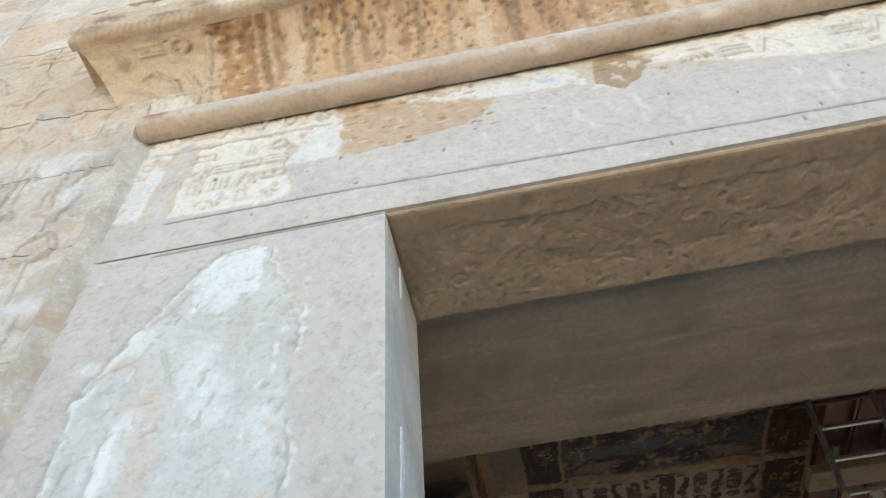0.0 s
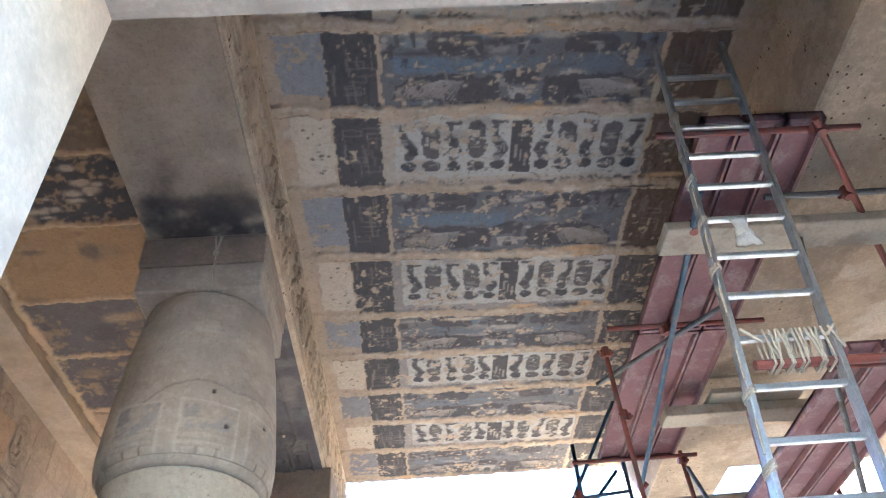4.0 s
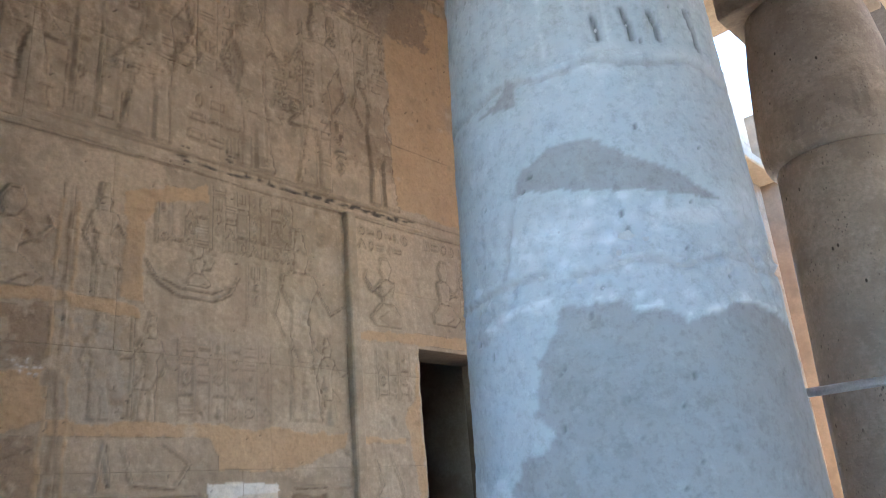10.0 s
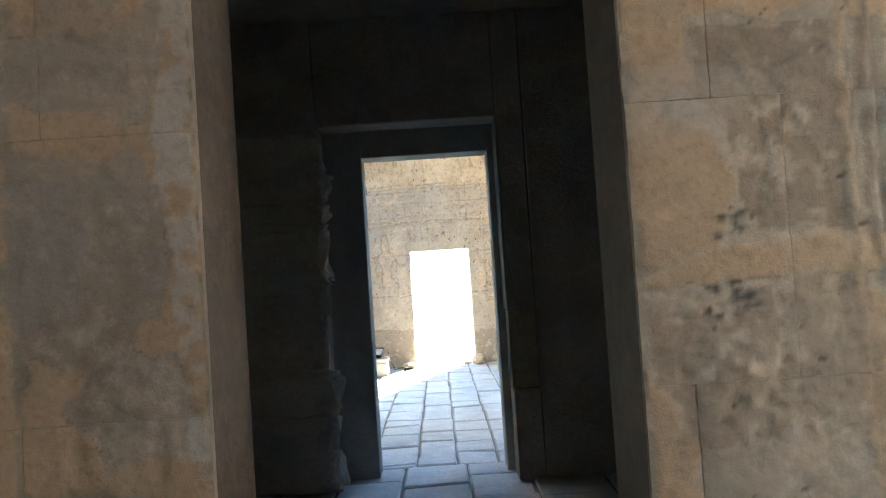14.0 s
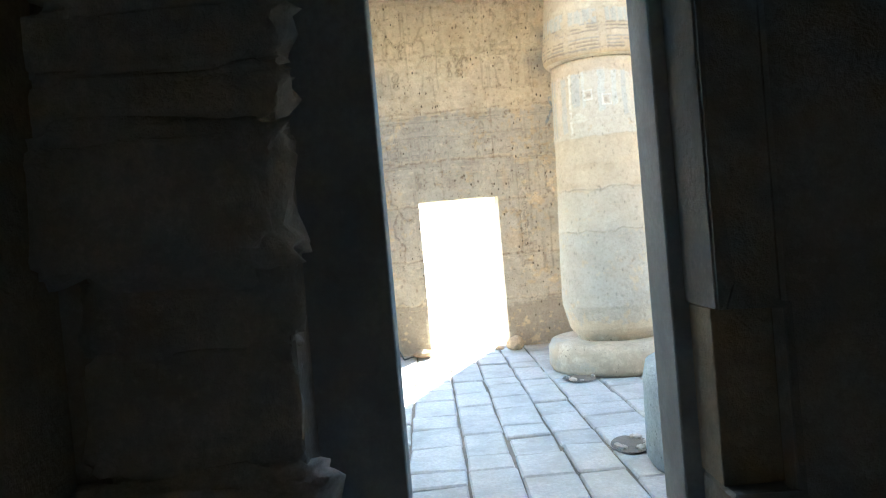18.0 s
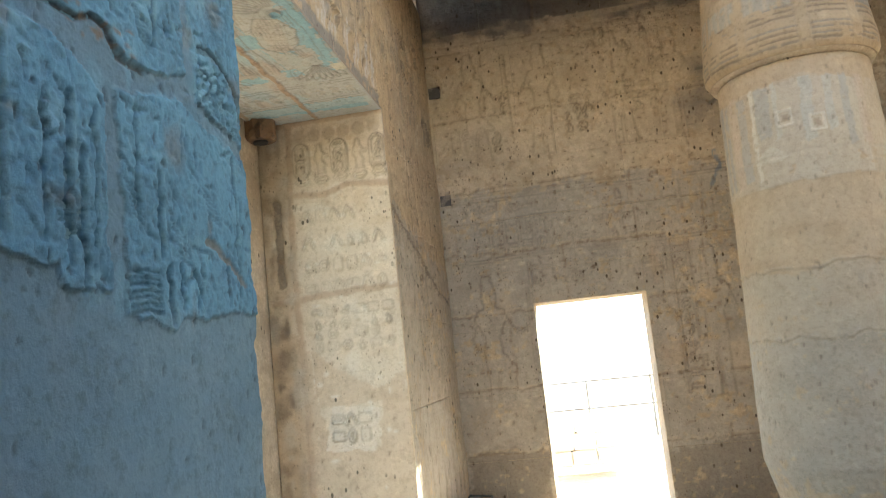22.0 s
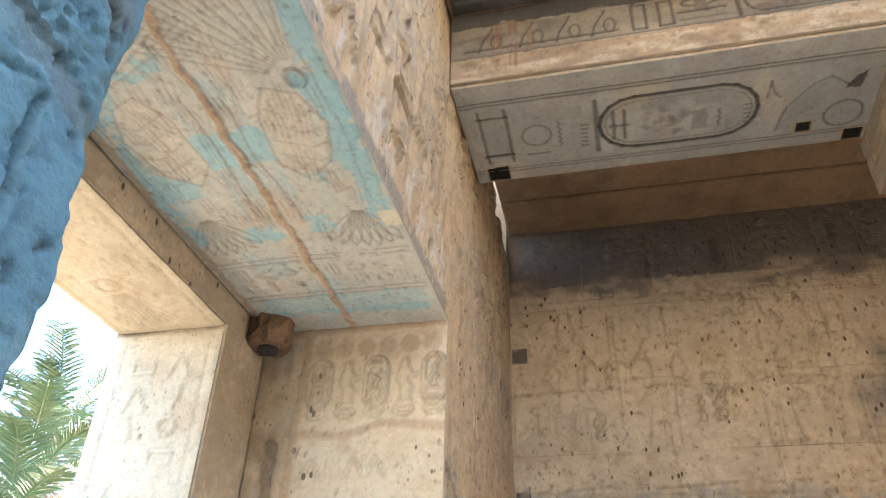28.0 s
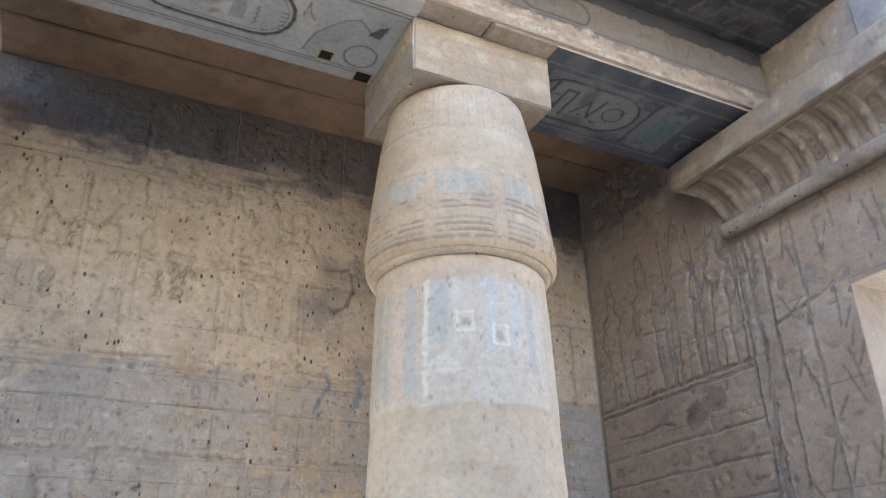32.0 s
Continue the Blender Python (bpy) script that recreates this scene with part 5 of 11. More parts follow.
for z0, z1, c_ in ((5.5, 6.4, 0.3), (4.98, 5.4, 0.24), (3.95, 4.85, 0.34), (2.2, 3.8, 0.4)):
    signs(sk_p, -2.3, -1.03, z0, z1, c_, r, 0.022, 0.016, False, 0.05)
for k in range(60):
    x_, z_ = r.uniform(-2.2, -1.0), r.uniform(2.4, 4.85)
    sk_p.ribbon([(x_, z_), (x_ + r.uniform(-0.03, 0.03), z_ - r.uniform(0.1, 0.4))], r.uniform(0.01, 0.02), 0.013)
for k in range(50):
    sk_p.stain(r.uniform(-2.3, -0.95), r.uniform(1.8, 6.9), r.uniform(0.04, 0.25), r.uniform(0.06, 0.3), r.choice((CHALK, (0.62, 0.66, 0.67), (0.53, 0.5, 0.45), (0.57, 0.46, 0.34))), 0.65)
for pts in ([(-2.4, 4.98), (-1.4, 4.93), (-0.95, 4.92)], [(-1.43, 5.42), (-1.4, 4.95)], [(-1.9, 4.9), (-1.86, 4.2)], [(-2.4, 4.1), (-0.98, 4.06)], [(-2.4, 5.95), (-1.5, 5.8)]):
    sk_p.stroke(pts, 0.05, (0.55, 0.48, 0.4), 0.9, 0.02, h=0.006)
sk_p.stroke([(-1.0, 1.7), (-0.98, 3.5), (-0.97, 4.4), (-0.96, 5.05)], 0.06, (0.47, 0.46, 0.43), 0.8, 0.03, wear=0.1, h=-0.012)
sk_p.dents(300, 0.02, 0.09, 0.012, 6)
sk_p.finish()
bm = bmesh.new()
rows = []
for k in range(150):
    z = 0.0 + 5.1 * k / 149
    nz = lambda a, f: a * noise.noise(Vector((f * z, a * 50, 2.2)))
    e = nz(0.02, 1.8) + nz(0.02, 6.0) + nz(0.012, 17.0)
    rows.append([bm.verts.new(p) for p in ((-1.02, -0.05, z), (-0.985 + e, -0.075 + nz(0.012, 9), z), (-0.95 + e + nz(0.012, 13), -0.045 + nz(0.02, 7), z), (-0.925 + 0.6 * e, -0.012 + nz(0.012, 21), z), (-0.885 + 0.8 * e + nz(0.014, 30), 0.002, z), (-0.87 + e, 0.02, z))])
for a, b in zip(rows, rows[1:]):
    for k in range(5):
        bm.faces.new((a[k], a[k + 1], b[k + 1], b[k]))
part("broken_corner", bm, m_front_relief, front, "eaten-away stone corner beside the door frame")

fc = EAST(XL + 0.001)
CRACK = [(0.2, 3.1), (0.21, 2.92), (0.178, 2.78), (0.16, 2.66), (0.182, 2.56), (0.21, 2.46), (0.2, 2.2)]
fc.ribbon([(p + 0.006 * math.sin(7 * q), q) for p, q in CRACK], 0.0025, 0.001)
fc.done("crack", m_smudge, front, "fine dark crack down the jamb")
fc = EAST(XL + 0.001)
for y_, z_, a_, b_ in ((0.238, 3.83, 0.01, 0.09), (0.2, 3.0, 0.022, 0.1), (0.187, 2.86, 0.018, 0.07), (0.168, 2.7, 0.01, 0.05)):
    fc.plate(ragged(oval(y_, z_, a_, b_, 14), 0.006, r, 0.02), 0.004)
fc.done("crack_filler", m_rag, front, "white filler along a crack")
# painted ceiling of the first hall
OCHRE, GROUND, SOOT, GREY_BLUE, BLUE, BROWN, PUTTY = (0.41, 0.325, 0.24), (0.42, 0.38, 0.325), (0.09, 0.086, 0.087), (0.15, 0.15, 0.156), (0.15, 0.185, 0.23), (0.125, 0.095, 0.075), (0.50, 0.43, 0.335)
ROWS = [2.3, 3.0, 3.7, 4.48, 5.28, 6.11, 6.76, 7.45, 8.1, 8.75, 9.48]
r = random.Random(41)
ck = Sketch(DOWN(6.2), 0.02, 3.72, -9.5, -1.68, 0.0098, 0.009, 0.018, 41, 0.5, 1.5)
AT = lambda x, y: (x, -(y + 0.035 * (x - 1.7)))
quad = lambda x0, x1, y0, y1: [AT(x0, y0), AT(x1, y0), AT(x1, y1), AT(x0, y1)]
ck.coat(quad(-0.1, 3.9, 1.5, 9.9), OCHRE, 1.0, 0.0)
for k in range(60):
    ck.stain(r.uniform(0.1, 3.6), -r.uniform(2.0, 9.4), r.uniform(0.1, 0.45), r.uniform(0.06, 0.2), r.choice((PUTTY, (0.36, 0.26, 0.17), (0.3, 0.25, 0.2))), 0.7)


def tall_ring(x, a, w):
    ck.coat([AT(x + p, y) for p, y in lozenge(0, a + 0.37 * w, 0.074, 0.225 * w)], SOOT, 0.9, 0.014, 0.24, 0.004)
    ck.coat([AT(p, y) for p, y in oval(x, a + 0.69 * w, 0.074, 0.06, 12)], SOOT, 0.92, 0.014, 0.2, 0.004)
    for k in range(4):
        y = a + (0.2 + 0.3 * r.random()) * w
        ck.stroke([AT(x - 0.04, y), AT(x + 0.03, y + r.uniform(-0.03, 0.03))], 0.008, GROUND, 0.5)


def snake(x, a, w, d):
    ck.stroke([AT(x - 0.03 * d, a + 0.17 * w), AT(x - 0.035 * d, a + 0.3 * w), AT(x + 0.0 * d, a + 0.42 * w)], 0.05, SOOT, 0.9, 0.014, wear=0.24, h=0.004)
    ck.stroke([AT(x - 0.01 * d, a + 0.38 * w), AT(x + 0.03 * d, a + 0.5 * w), AT(x, a + 0.57 * w)], 0.08, SOOT, 0.9, 0.014, wear=0.24, h=0.004)
    ck.stroke([AT(x - 0.05, a + 0.155 * w), AT(x + 0.05, a + 0.16 * w)], 0.03, SOOT, 1.0, 0.01, wear=0.2)
    ck.coat([AT(p, y) for p, y in oval(x, a + 0.69 * w, 0.06, 0.052, 10)], SOOT, 1.0, 0.012, 0.12, 0.004)


def wing_row(a, b, dusk):
    """A row with a band of signs over two birds with spread wings."""
    w = b - a
    ck.coat(quad(0.93, 2.93, a + 0.05, b - 0.05), GREY_BLUE if dusk < 0.5 else (0.16, 0.155, 0.16), 1.0, 0.03, 0.06)
    for k in range(34):
        ck.stain(r.uniform(0.95, 2.9), -r.uniform(a, b), r.uniform(0.04, 0.22), r.uniform(0.02, 0.07), r.choice((SOOT, SOOT, BLUE, GROUND, (0.3, 0.28, 0.26))), 0.75)
    ck.coat(quad(1.0, 1.9, a + 0.36 * w, a + 0.53 * w), BLUE, 0.95 - dusk * 0.6, 0.03, 0.2)
    ck.coat(quad(1.95, 2.85, a + 0.36 * w, a + 0.5 * w), BLUE, 0.4 - dusk * 0.3, 0.03, 0.3)
    for x in (1.45, 2.42):
        ck.coat([AT(x + q, a + 0.22 * w + p) for p, q in lozenge(0, 0, 0.075, 0.2)], SOOT, 0.85, 0.012, 0.1)
    for k in range(16):
        x = r.choice((r.uniform(0.98, 1.24), r.uniform(1.7, 2.15), r.uniform(2.66, 2.88)))
        y = a + r.uniform(0.12, 0.32) * w
        if k % 2:
            ck.coat([AT(p, q) for p, q in oval(x, y, r.uniform(0.02, 0.045), r.uniform(0.015, 0.04), 8)], SOOT, 0.9, 0.01, 0.1)
        else:
            ck.stroke([AT(x, y - 0.06), AT(x + r.uniform(-0.02, 0.02), y + 0.05)], r.uniform(0.015, 0.035), SOOT, 0.9, 0.01, wear=0.1)
    for s_ in (-1, 1):
        ck.coat([AT(1.93 + s_ * p, a + q * w) for p, q in ((0.16, 0.6), (0.5, 0.55), (0.72, 0.56), (0.9, 0.68), (0.94, 0.86), (0.5, 0.9), (0.16, 0.88))], SOOT, 0.95, 0.03, 0.1)
        ck.coat([AT(1.93 + s_ * p, a + q * w) for p, q in ((0.5, 0.66), (0.72, 0.6), (0.88, 0.7), (0.92, 0.86), (0.56, 0.86))], (0.24, 0.21, 0.18), 0.8, 0.04, 0.2)
        for k in range(13):
            q = k / 12
            ck.stroke([AT(1.93 + s_ * (0.42 + 0.16 * q), a + 0.64 * w), AT(1.93 + s_ * (0.5 + 0.42 * q), a + (0.87 - 0.1 * q) * w)], 0.011, (0.33, 0.3, 0.27), 0.8, 0.012, wear=0.2, h=-0.004)
    ck.coat([AT(1.93 + p, a + q * w) for p, q in ((-0.14, 0.55), (-0.05, 0.5), (0.05, 0.5), (0.14, 0.55), (0.11, 0.68), (-0.11, 0.68))], SOOT, 0.95, 0.02, 0.1)
    ck.coat([AT(1.93 + p, a + q * w) for p, q in ((-0.1, 0.72), (0.1, 0.72), (0.08, 0.86), (-0.08, 0.86))], GROUND, 0.7, 0.02, 0.2)
    ck.coat([AT(p, q) for p, q in oval(1.93, a + 0.84 * w, 0.05, 0.035, 10)], SOOT, 0.95, 0.015, 0.1)


for n, (a, b) in enumerate(zip(ROWS, ROWS[1:])):
    w = b - a
    if n % 2:
        wing_row(a, b, {1: 0.0, 3: 0.25}.get(n, 1.0))
    else:
        ck.coat(quad(0.9, 2.95, a + 0.03, b - 0.03), (0.40, 0.35, 0.285) if n < 4 else (0.27, 0.25, 0.23), 1.0, 0.03, 0.08)
        ck.coat(quad(0.99, 2.94, a + 0.06 * w, a + 0.84 * w), (0.355, 0.325, 0.28) if n < 2 else (0.42, 0.4, 0.365), 1.0, 0.015, 0.1)
        for k in range(26):
            ck.stain(r.uniform(1.0, 2.9), -(a + r.uniform(0.05, 0.85) * w), r.uniform(0.05, 0.2), r.uniform(0.03, 0.1), r.choice((GROUND, (0.3, 0.27, 0.235), (0.24, 0.22, 0.2), OCHRE)), 0.6)
        for k in range(11):
            x = 1.1 + 0.175 * k
            if k == 5:
                ck.coat(quad(x - 0.085, x + 0.085, a + 0.14 * w, a + 0.8 * w), SOOT, 1.0, 0.015, 0.12, 0.004)
                for q in range(3):
                    ck.stroke([AT(x - 0.04 + 0.04 * q, a + (0.45 + 0.05 * q) * w), AT(x - 0.04 + 0.04 * q, a + (0.6 + 0.05 * q) * w)], 0.014, GROUND, 0.7)
            elif k % 2:
                tall_ring(x, a, w)
            else:
                snake(x, a, w, 1 if k < 5 else -1)
        for s_ in (-1, 1):
            for k in range(10):
                x = 1.93 + s_ * (0.35 + 0.055 * k)
                ck.stroke([AT(x, a + 0.88 * w), AT(x + s_ * 0.06, a + 0.93 * w)], 0.016, SOOT, 0.85, 0.02, wear=0.35)
        for k in range(8):
            ck.stain(r.uniform(1.0, 2.9), -(a + 0.9 * w) - 0.05, r.uniform(0.05, 0.16), 0.035, SOOT, 0.9)
    # dark squares at both ends, with dragged streaks, and the pale fill by the beam
    for x0, x1, c_ in ((0.55, 0.9, SOOT), (2.97, 3.4, BROWN if n < 4 else SOOT)):
        ck.coat(quad(x0, x1, a + 0.06, b - 0.055), c_, 1.0, 0.022, 0.04)
        for k in range(16):
            x, y = r.uniform(x0 + 0.02, x1 - 0.02), r.uniform(a + 0.08, b - 0.2)
            ck.stroke([AT(x, y), AT(x + r.uniform(-0.01, 0.01), y + r.uniform(0.05, 0.25))], r.uniform(0.006, 0.014), r.choice(((0.2, 0.18, 0.165), (0.26, 0.22, 0.18), (0.05, 0.047, 0.046))), 0.6, 0.015)
        for k in range(5):
            x, y = r.uniform(x0 + 0.05, x1 - 0.1), r.uniform(a + 0.15, b - 0.15)
            ck.stroke([AT(x, y), AT(x + 0.12, y + 0.01), AT(x + 0.12, y + 0.06), AT(x, y + 0.06)], 0.008, (0.25, 0.23, 0.2), 0.5)
    if n % 2 == 0:
        ck.coat(quad(0.24, 0.53, a + 0.05, b - 0.09), PUTTY, 1.0, 0.03, 0.0, 0.006, True)
        for k in range(14):
            ck.coat([AT(p, q) for p, q in oval(r.uniform(0.28, 0.5), r.uniform(a + 0.12, b - 0.15), r.uniform(0.006, 0.016), r.uniform(0.006, 0.014), 7)], (0.12, 0.1, 0.08), 0.9, 0.004)
    else:
        ck.coat(quad(0.22, 0.54, a + 0.06, b - 0.14), (0.27, 0.275, 0.285) if n < 6 else (0.22, 0.22, 0.23), 0.95, 0.03, 0.1)
for n, (a, b) in enumerate(zip(ROWS, ROWS[1:])):
    for k in range(44):
        ck.stain(r.uniform(0.95, 2.95), -r.uniform(a + 0.04, b - 0.04), r.uniform(0.015, 0.07), r.uniform(0.01, 0.04), r.choice((GROUND, (0.3, 0.28, 0.25), (0.2, 0.19, 0.18), OCHRE, SOOT)), 0.8)
    for k in range(26):
        x, y = r.uniform(1.0, 2.85), r.uniform(a + 0.1 * (b - a), b - 0.1)
        pts = [AT(x, y), AT(x + r.uniform(0.02, 0.08), y + r.uniform(-0.02, 0.02)), AT(x + r.uniform(0.0, 0.1), y + r.uniform(0.02, 0.07))]
        ck.stroke(pts, r.uniform(0.008, 0.014), r.choice(((0.36, 0.33, 0.29), (0.27, 0.25, 0.225), (0.05, 0.048, 0.047))), 0.65, 0.008, wear=0.15, h=-0.004)
# joints: bare tan mortar, smeared over the paint, a dark seam in some
for n, b in enumerate(ROWS):
    line = [AT(0.02 + 0.15 * k, b + r.uniform(-0.016, 0.016)) for k in range(26)]
    ck.stroke(line, 0.11, OCHRE, 1.0, 0.03, h=0.01)
    ck.stroke([(p[0], p[1] + 0.02) for p in line], 0.03, PUTTY, 0.5, 0.02, wear=0.4)
    ck.stroke([(p[0], p[1] - 0.045) for p in line], 0.014, (0.17, 0.12, 0.085), 0.8, 0.02, wear=0.45, h=-0.006)
    for k in range(9):
        ck.stain(r.uniform(0.9, 3.2), -(b + r.uniform(-0.07, 0.1)), r.uniform(0.06, 0.3), r.uniform(0.02, 0.05), r.choice((OCHRE, PUTTY, SOOT, (0.5, 0.34, 0.2))), 0.95)
ck.coat(quad(3.42, 3.9, 1.5, 9.9), (0.36, 0.27, 0.18), 0.8, 0.05)
ck.coat(quad(0.0, 0.2, 1.5, 9.9), (0.44, 0.34, 0.24), 0.7, 0.05)
ck.specks(700, 5, 0.1, 3.4, -9.3, -2.3)
ck.dents(170, 0.015, 0.05, 0.006, 3)
ck.finish()
ck.res = 1.14
ck.sheet("painted_slab", m_paintwork, ceil_a, 0.03, 3.71, -9.49, -1.69, 0.02, 0.0, "soot-blackened painted slabs with rows of name rings and winged birds")
# side aisle
ak = Sketch(DOWN(6.2), -2.56, -0.7, -8.4, -1.7, 0.014, 0.012, 0.022, 43, 0.5, 1.5)
ak.coat([(-2.7, -9), (-0.5, -9), (-0.5, -1), (-2.7, -1)], (0.27, 0.195, 0.125), 1.0, 0.0)
for y0, y1, c_, wr in ((1.7, 2.9, (0.15, 0.12, 0.09), 0.1), (3.0, 3.9, (0.19, 0.145, 0.1), 0.15), (3.98, 4.64, (0.075, 0.07, 0.07), 0.2), (4.72, 5.56, (0.34, 0.225, 0.125), 0.0), (5.62, 6.4, (0.15, 0.13, 0.12), 0.15), (6.5, 7.4, (0.13, 0.115, 0.11), 0.2), (7.5, 8.4, (0.4, 0.29, 0.19), 0.0)):
    ak.coat([(-2.43, -y1), (-0.72, -y1), (-0.72, -y0), (-2.43, -y0)], c_, 1.0, 0.05, wr)
    ak.stroke([(-2.5 + 0.15 * k, -y1 - 0.03 + r.uniform(-0.012, 0.012)) for k in range(13)], 0.05, (0.5, 0.35, 0.22), 0.9, 0.02, h=0.012)
for k in range(26):
    ak.stain(r.uniform(-2.2, -1.3), -r.uniform(4.05, 4.6), r.uniform(0.03, 0.12), r.uniform(0.02, 0.06), (0.42, 0.35, 0.27), 0.9)
for k in range(30):
    ak.stain(r.uniform(-2.4, -0.8), -r.uniform(1.8, 8.2), r.uniform(0.06, 0.3), r.uniform(0.05, 0.2), r.choice((SOOT, (0.25, 0.18, 0.12), (0.46, 0.33, 0.2))), 0.6)
ak.stroke([(-2.46, -8.3), (-2.47, -5.0), (-2.46, -1.8)], 0.08, (0.5, 0.36, 0.22), 1.0, 0.03, h=0.015)
ak.dents(120, 0.02, 0.08, 0.008, 4)
ak.finish()
ak.res = 1.2
ak.sheet("aisle_slab", m_paintwork, ceil_a, -2.55, -0.71, -8.39, -1.71, 0.026, 0.0, "blackened and replastered slabs over the side aisle")
# undersides and face of the beam
fd = Sketch(DOWN(5.322), -0.715, 0.095, -4.02, -1.68, 0.016, 0.004, 0.008, 46, 0.5, 1.5)
fd.coat([(-1, -5), (1, -5), (1, -1), (-1, -1)], (0.375, 0.295, 0.21), 1.0, 0.0)
for k in range(40):
    fd.stain(r.uniform(-0.7, 0.1), -r.uniform(1.7, 3.9), r.uniform(0.1, 0.3), r.uniform(0.15, 0.5), r.choice(((0.42, 0.335, 0.245), (0.32, 0.25, 0.175), (0.3, 0.235, 0.17))), 0.5)
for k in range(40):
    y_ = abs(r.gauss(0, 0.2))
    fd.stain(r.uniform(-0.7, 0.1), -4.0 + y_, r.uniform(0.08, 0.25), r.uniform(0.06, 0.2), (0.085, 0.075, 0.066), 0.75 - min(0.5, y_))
fd.finish()
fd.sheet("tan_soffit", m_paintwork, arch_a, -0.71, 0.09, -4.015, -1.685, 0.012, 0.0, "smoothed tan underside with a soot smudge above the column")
bk = Sketch(DOWN(5.33), -0.71, 0.09, -11.2, -4.84, 0.012, 0.008, 0.018, 44, 0.5, 2.0)
bk.coat([(-0.8, -12), (0.2, -12), (0.2, -4), (-0.8, -4)], (0.115, 0.107, 0.105), 1.0, 0.0)
for k in range(50):
    bk.stain(r.uniform(-0.7, 0.1), -r.uniform(4.9, 11.0), r.uniform(0.05, 0.3), r.uniform(0.05, 0.25), r.choice(((0.2, 0.18, 0.16), (0.17, 0.16, 0.15), (0.06, 0.056, 0.055), (0.24, 0.21, 0.18))), 0.6)
for a, b in ((4.9, 7.5), (8.4, 11.0)):
    cartouche(bk, -0.31, -(a + b) / 2, 0.22, 0.8, r, 0.022, 0.014)
    signs(bk, -0.6, 0.0, -b + 0.05, -b + 0.6, 0.2, r, 0.016, 0.012)
    signs(bk, -0.6, 0.0, -a - 0.6, -a - 0.05, 0.2, r, 0.016, 0.012)
bk.dents(90, 0.02, 0.06, 0.008, 6)
bk.finish()
bk.sheet("sooty_soffit", m_paintwork, arch_a, -0.70, 0.08, -11.1, -4.86, 0.02, 0.0, "soot-blackened carved underside")
ek = Sketch(EAST(0.1), 1.68, 9.6, 5.34, 6.19, 0.014, 0.007, 0.018, 45, 0.5, 2.2)
for k in range(20):
    y = 1.85 + 0.4 * k
    cartouche(ek, y, 5.72, 0.13, 0.26, r, 0.02, 0.012) if k % 4 == 1 else signs(ek, y - 0.16, y + 0.16, 5.45, 6.0, r.choice((0.14, 0.18, 0.3)), r, 0.018, 0.012, False, 0.1)
    ek.ribbon([(y - 0.2, 5.5 + r.uniform(-0.05, 0.1)), (y - 0.05, 5.75), (y + 0.12, 6.0)], 0.018, 0.012)
for z in (5.4, 6.07):
    ek.ribbon([(1.7, z), (9.6, z)], 0.02, 0.01)
for k in range(40):
    ek.stain(r.uniform(1.8, 9.5), r.uniform(5.36, 6.18), r.uniform(0.1, 0.5), r.uniform(0.04, 0.2), r.choice(((0.56, 0.47, 0.36), (0.38, 0.3, 0.22), (0.5, 0.37, 0.24))), 0.7)
ek.dents(120, 0.02, 0.07, 0.008, 7)
ek.finish()
ek.sheet("beam_relief", m_arch, arch_a, 1.69, 9.59, 5.345, 6.185, 0.02, 0.0, "worn carved beam face")

# carved hall wall
def kneeling(fc, u, v, s, side, w=0.011, h=0.011):
    """A carved kneeling shape with raised arms, s high."""
    P = lambda a, b: (u + a * s * side, v + b * s)
    for body in ([P(-0.25, 0.0), P(0.2, 0.0), P(0.3, 0.1), P(0.1, 0.3), P(-0.1, 0.34), P(-0.28, 0.12)], [P(-0.1, 0.3), P(0.06, 0.3), P(0.12, 0.62), P(-0.02, 0.68), P(-0.16, 0.62)],
                 [P(-0.06, 0.68), P(-0.12, 0.84), P(-0.05, 0.98), P(0.06, 0.98), P(0.1, 0.82), P(0.03, 0.68)]):
        fc.plate(body, h * 0.75)
        fc.ribbon(body, w, h, True)
    fc.ribbon([P(0.1, 0.6), P(0.26, 0.46), P(0.38, 0.66), P(0.34, 0.74)], w * 1.3, h)
    fc.ribbon([P(-0.12, 0.58), P(0.08, 0.4), P(0.3, 0.54)], w * 1.3, h)
    fc.ribbon([P(0.0, 0.02), P(0.16, 0.1), P(-0.02, 0.22)], w, h)


r = random.Random(51)
fw = sk_u = Sketch(EAST(XA), 1.29, 7.4, 3.58, 6.2, 0.011, 0.008, -0.004, 3, 0.5)
sk_u.edge_shade, sk_u.lit = (0.17, 0.12, 0.08), (0.60, 0.49, 0.36)
for k in range(16):
    y = 3.3 + k * 0.42
    cartouche(fw, y, 5.65, 0.13, 0.26, r, 0.016, 0.012)
signs(fw, 3.1, 6.1, 5.34, 5.38, 0.05, r, 0.008, 0.006, False)
for z in (5.28, 5.2, 3.66):
    fw.ribbon([(1.7 + 0.3 * k, z + r.uniform(-0.006, 0.006)) for k in range(28)], 0.016, 0.011)
for y, s, d in ((3.35, 1.45, 1), (4.1, 1.5, -1), (4.75, 1.35, 1), (5.3, 1.5, -1), (5.85, 1.45, 1), (7.4, 1.5, 1), (8.4, 1.5, -1), (9.4, 1.5, 1)):
    standing(fw, y, 3.7, s, d, r, 0.014, 0.012)
signs(fw, 4.35, 4.62, 4.3, 5.15, 0.13, r)
signs(fw, 5.5, 6.05, 4.5, 5.15, 0.13, r)
signs(fw, 3.6, 3.9, 3.72, 4.35, 0.13, r)
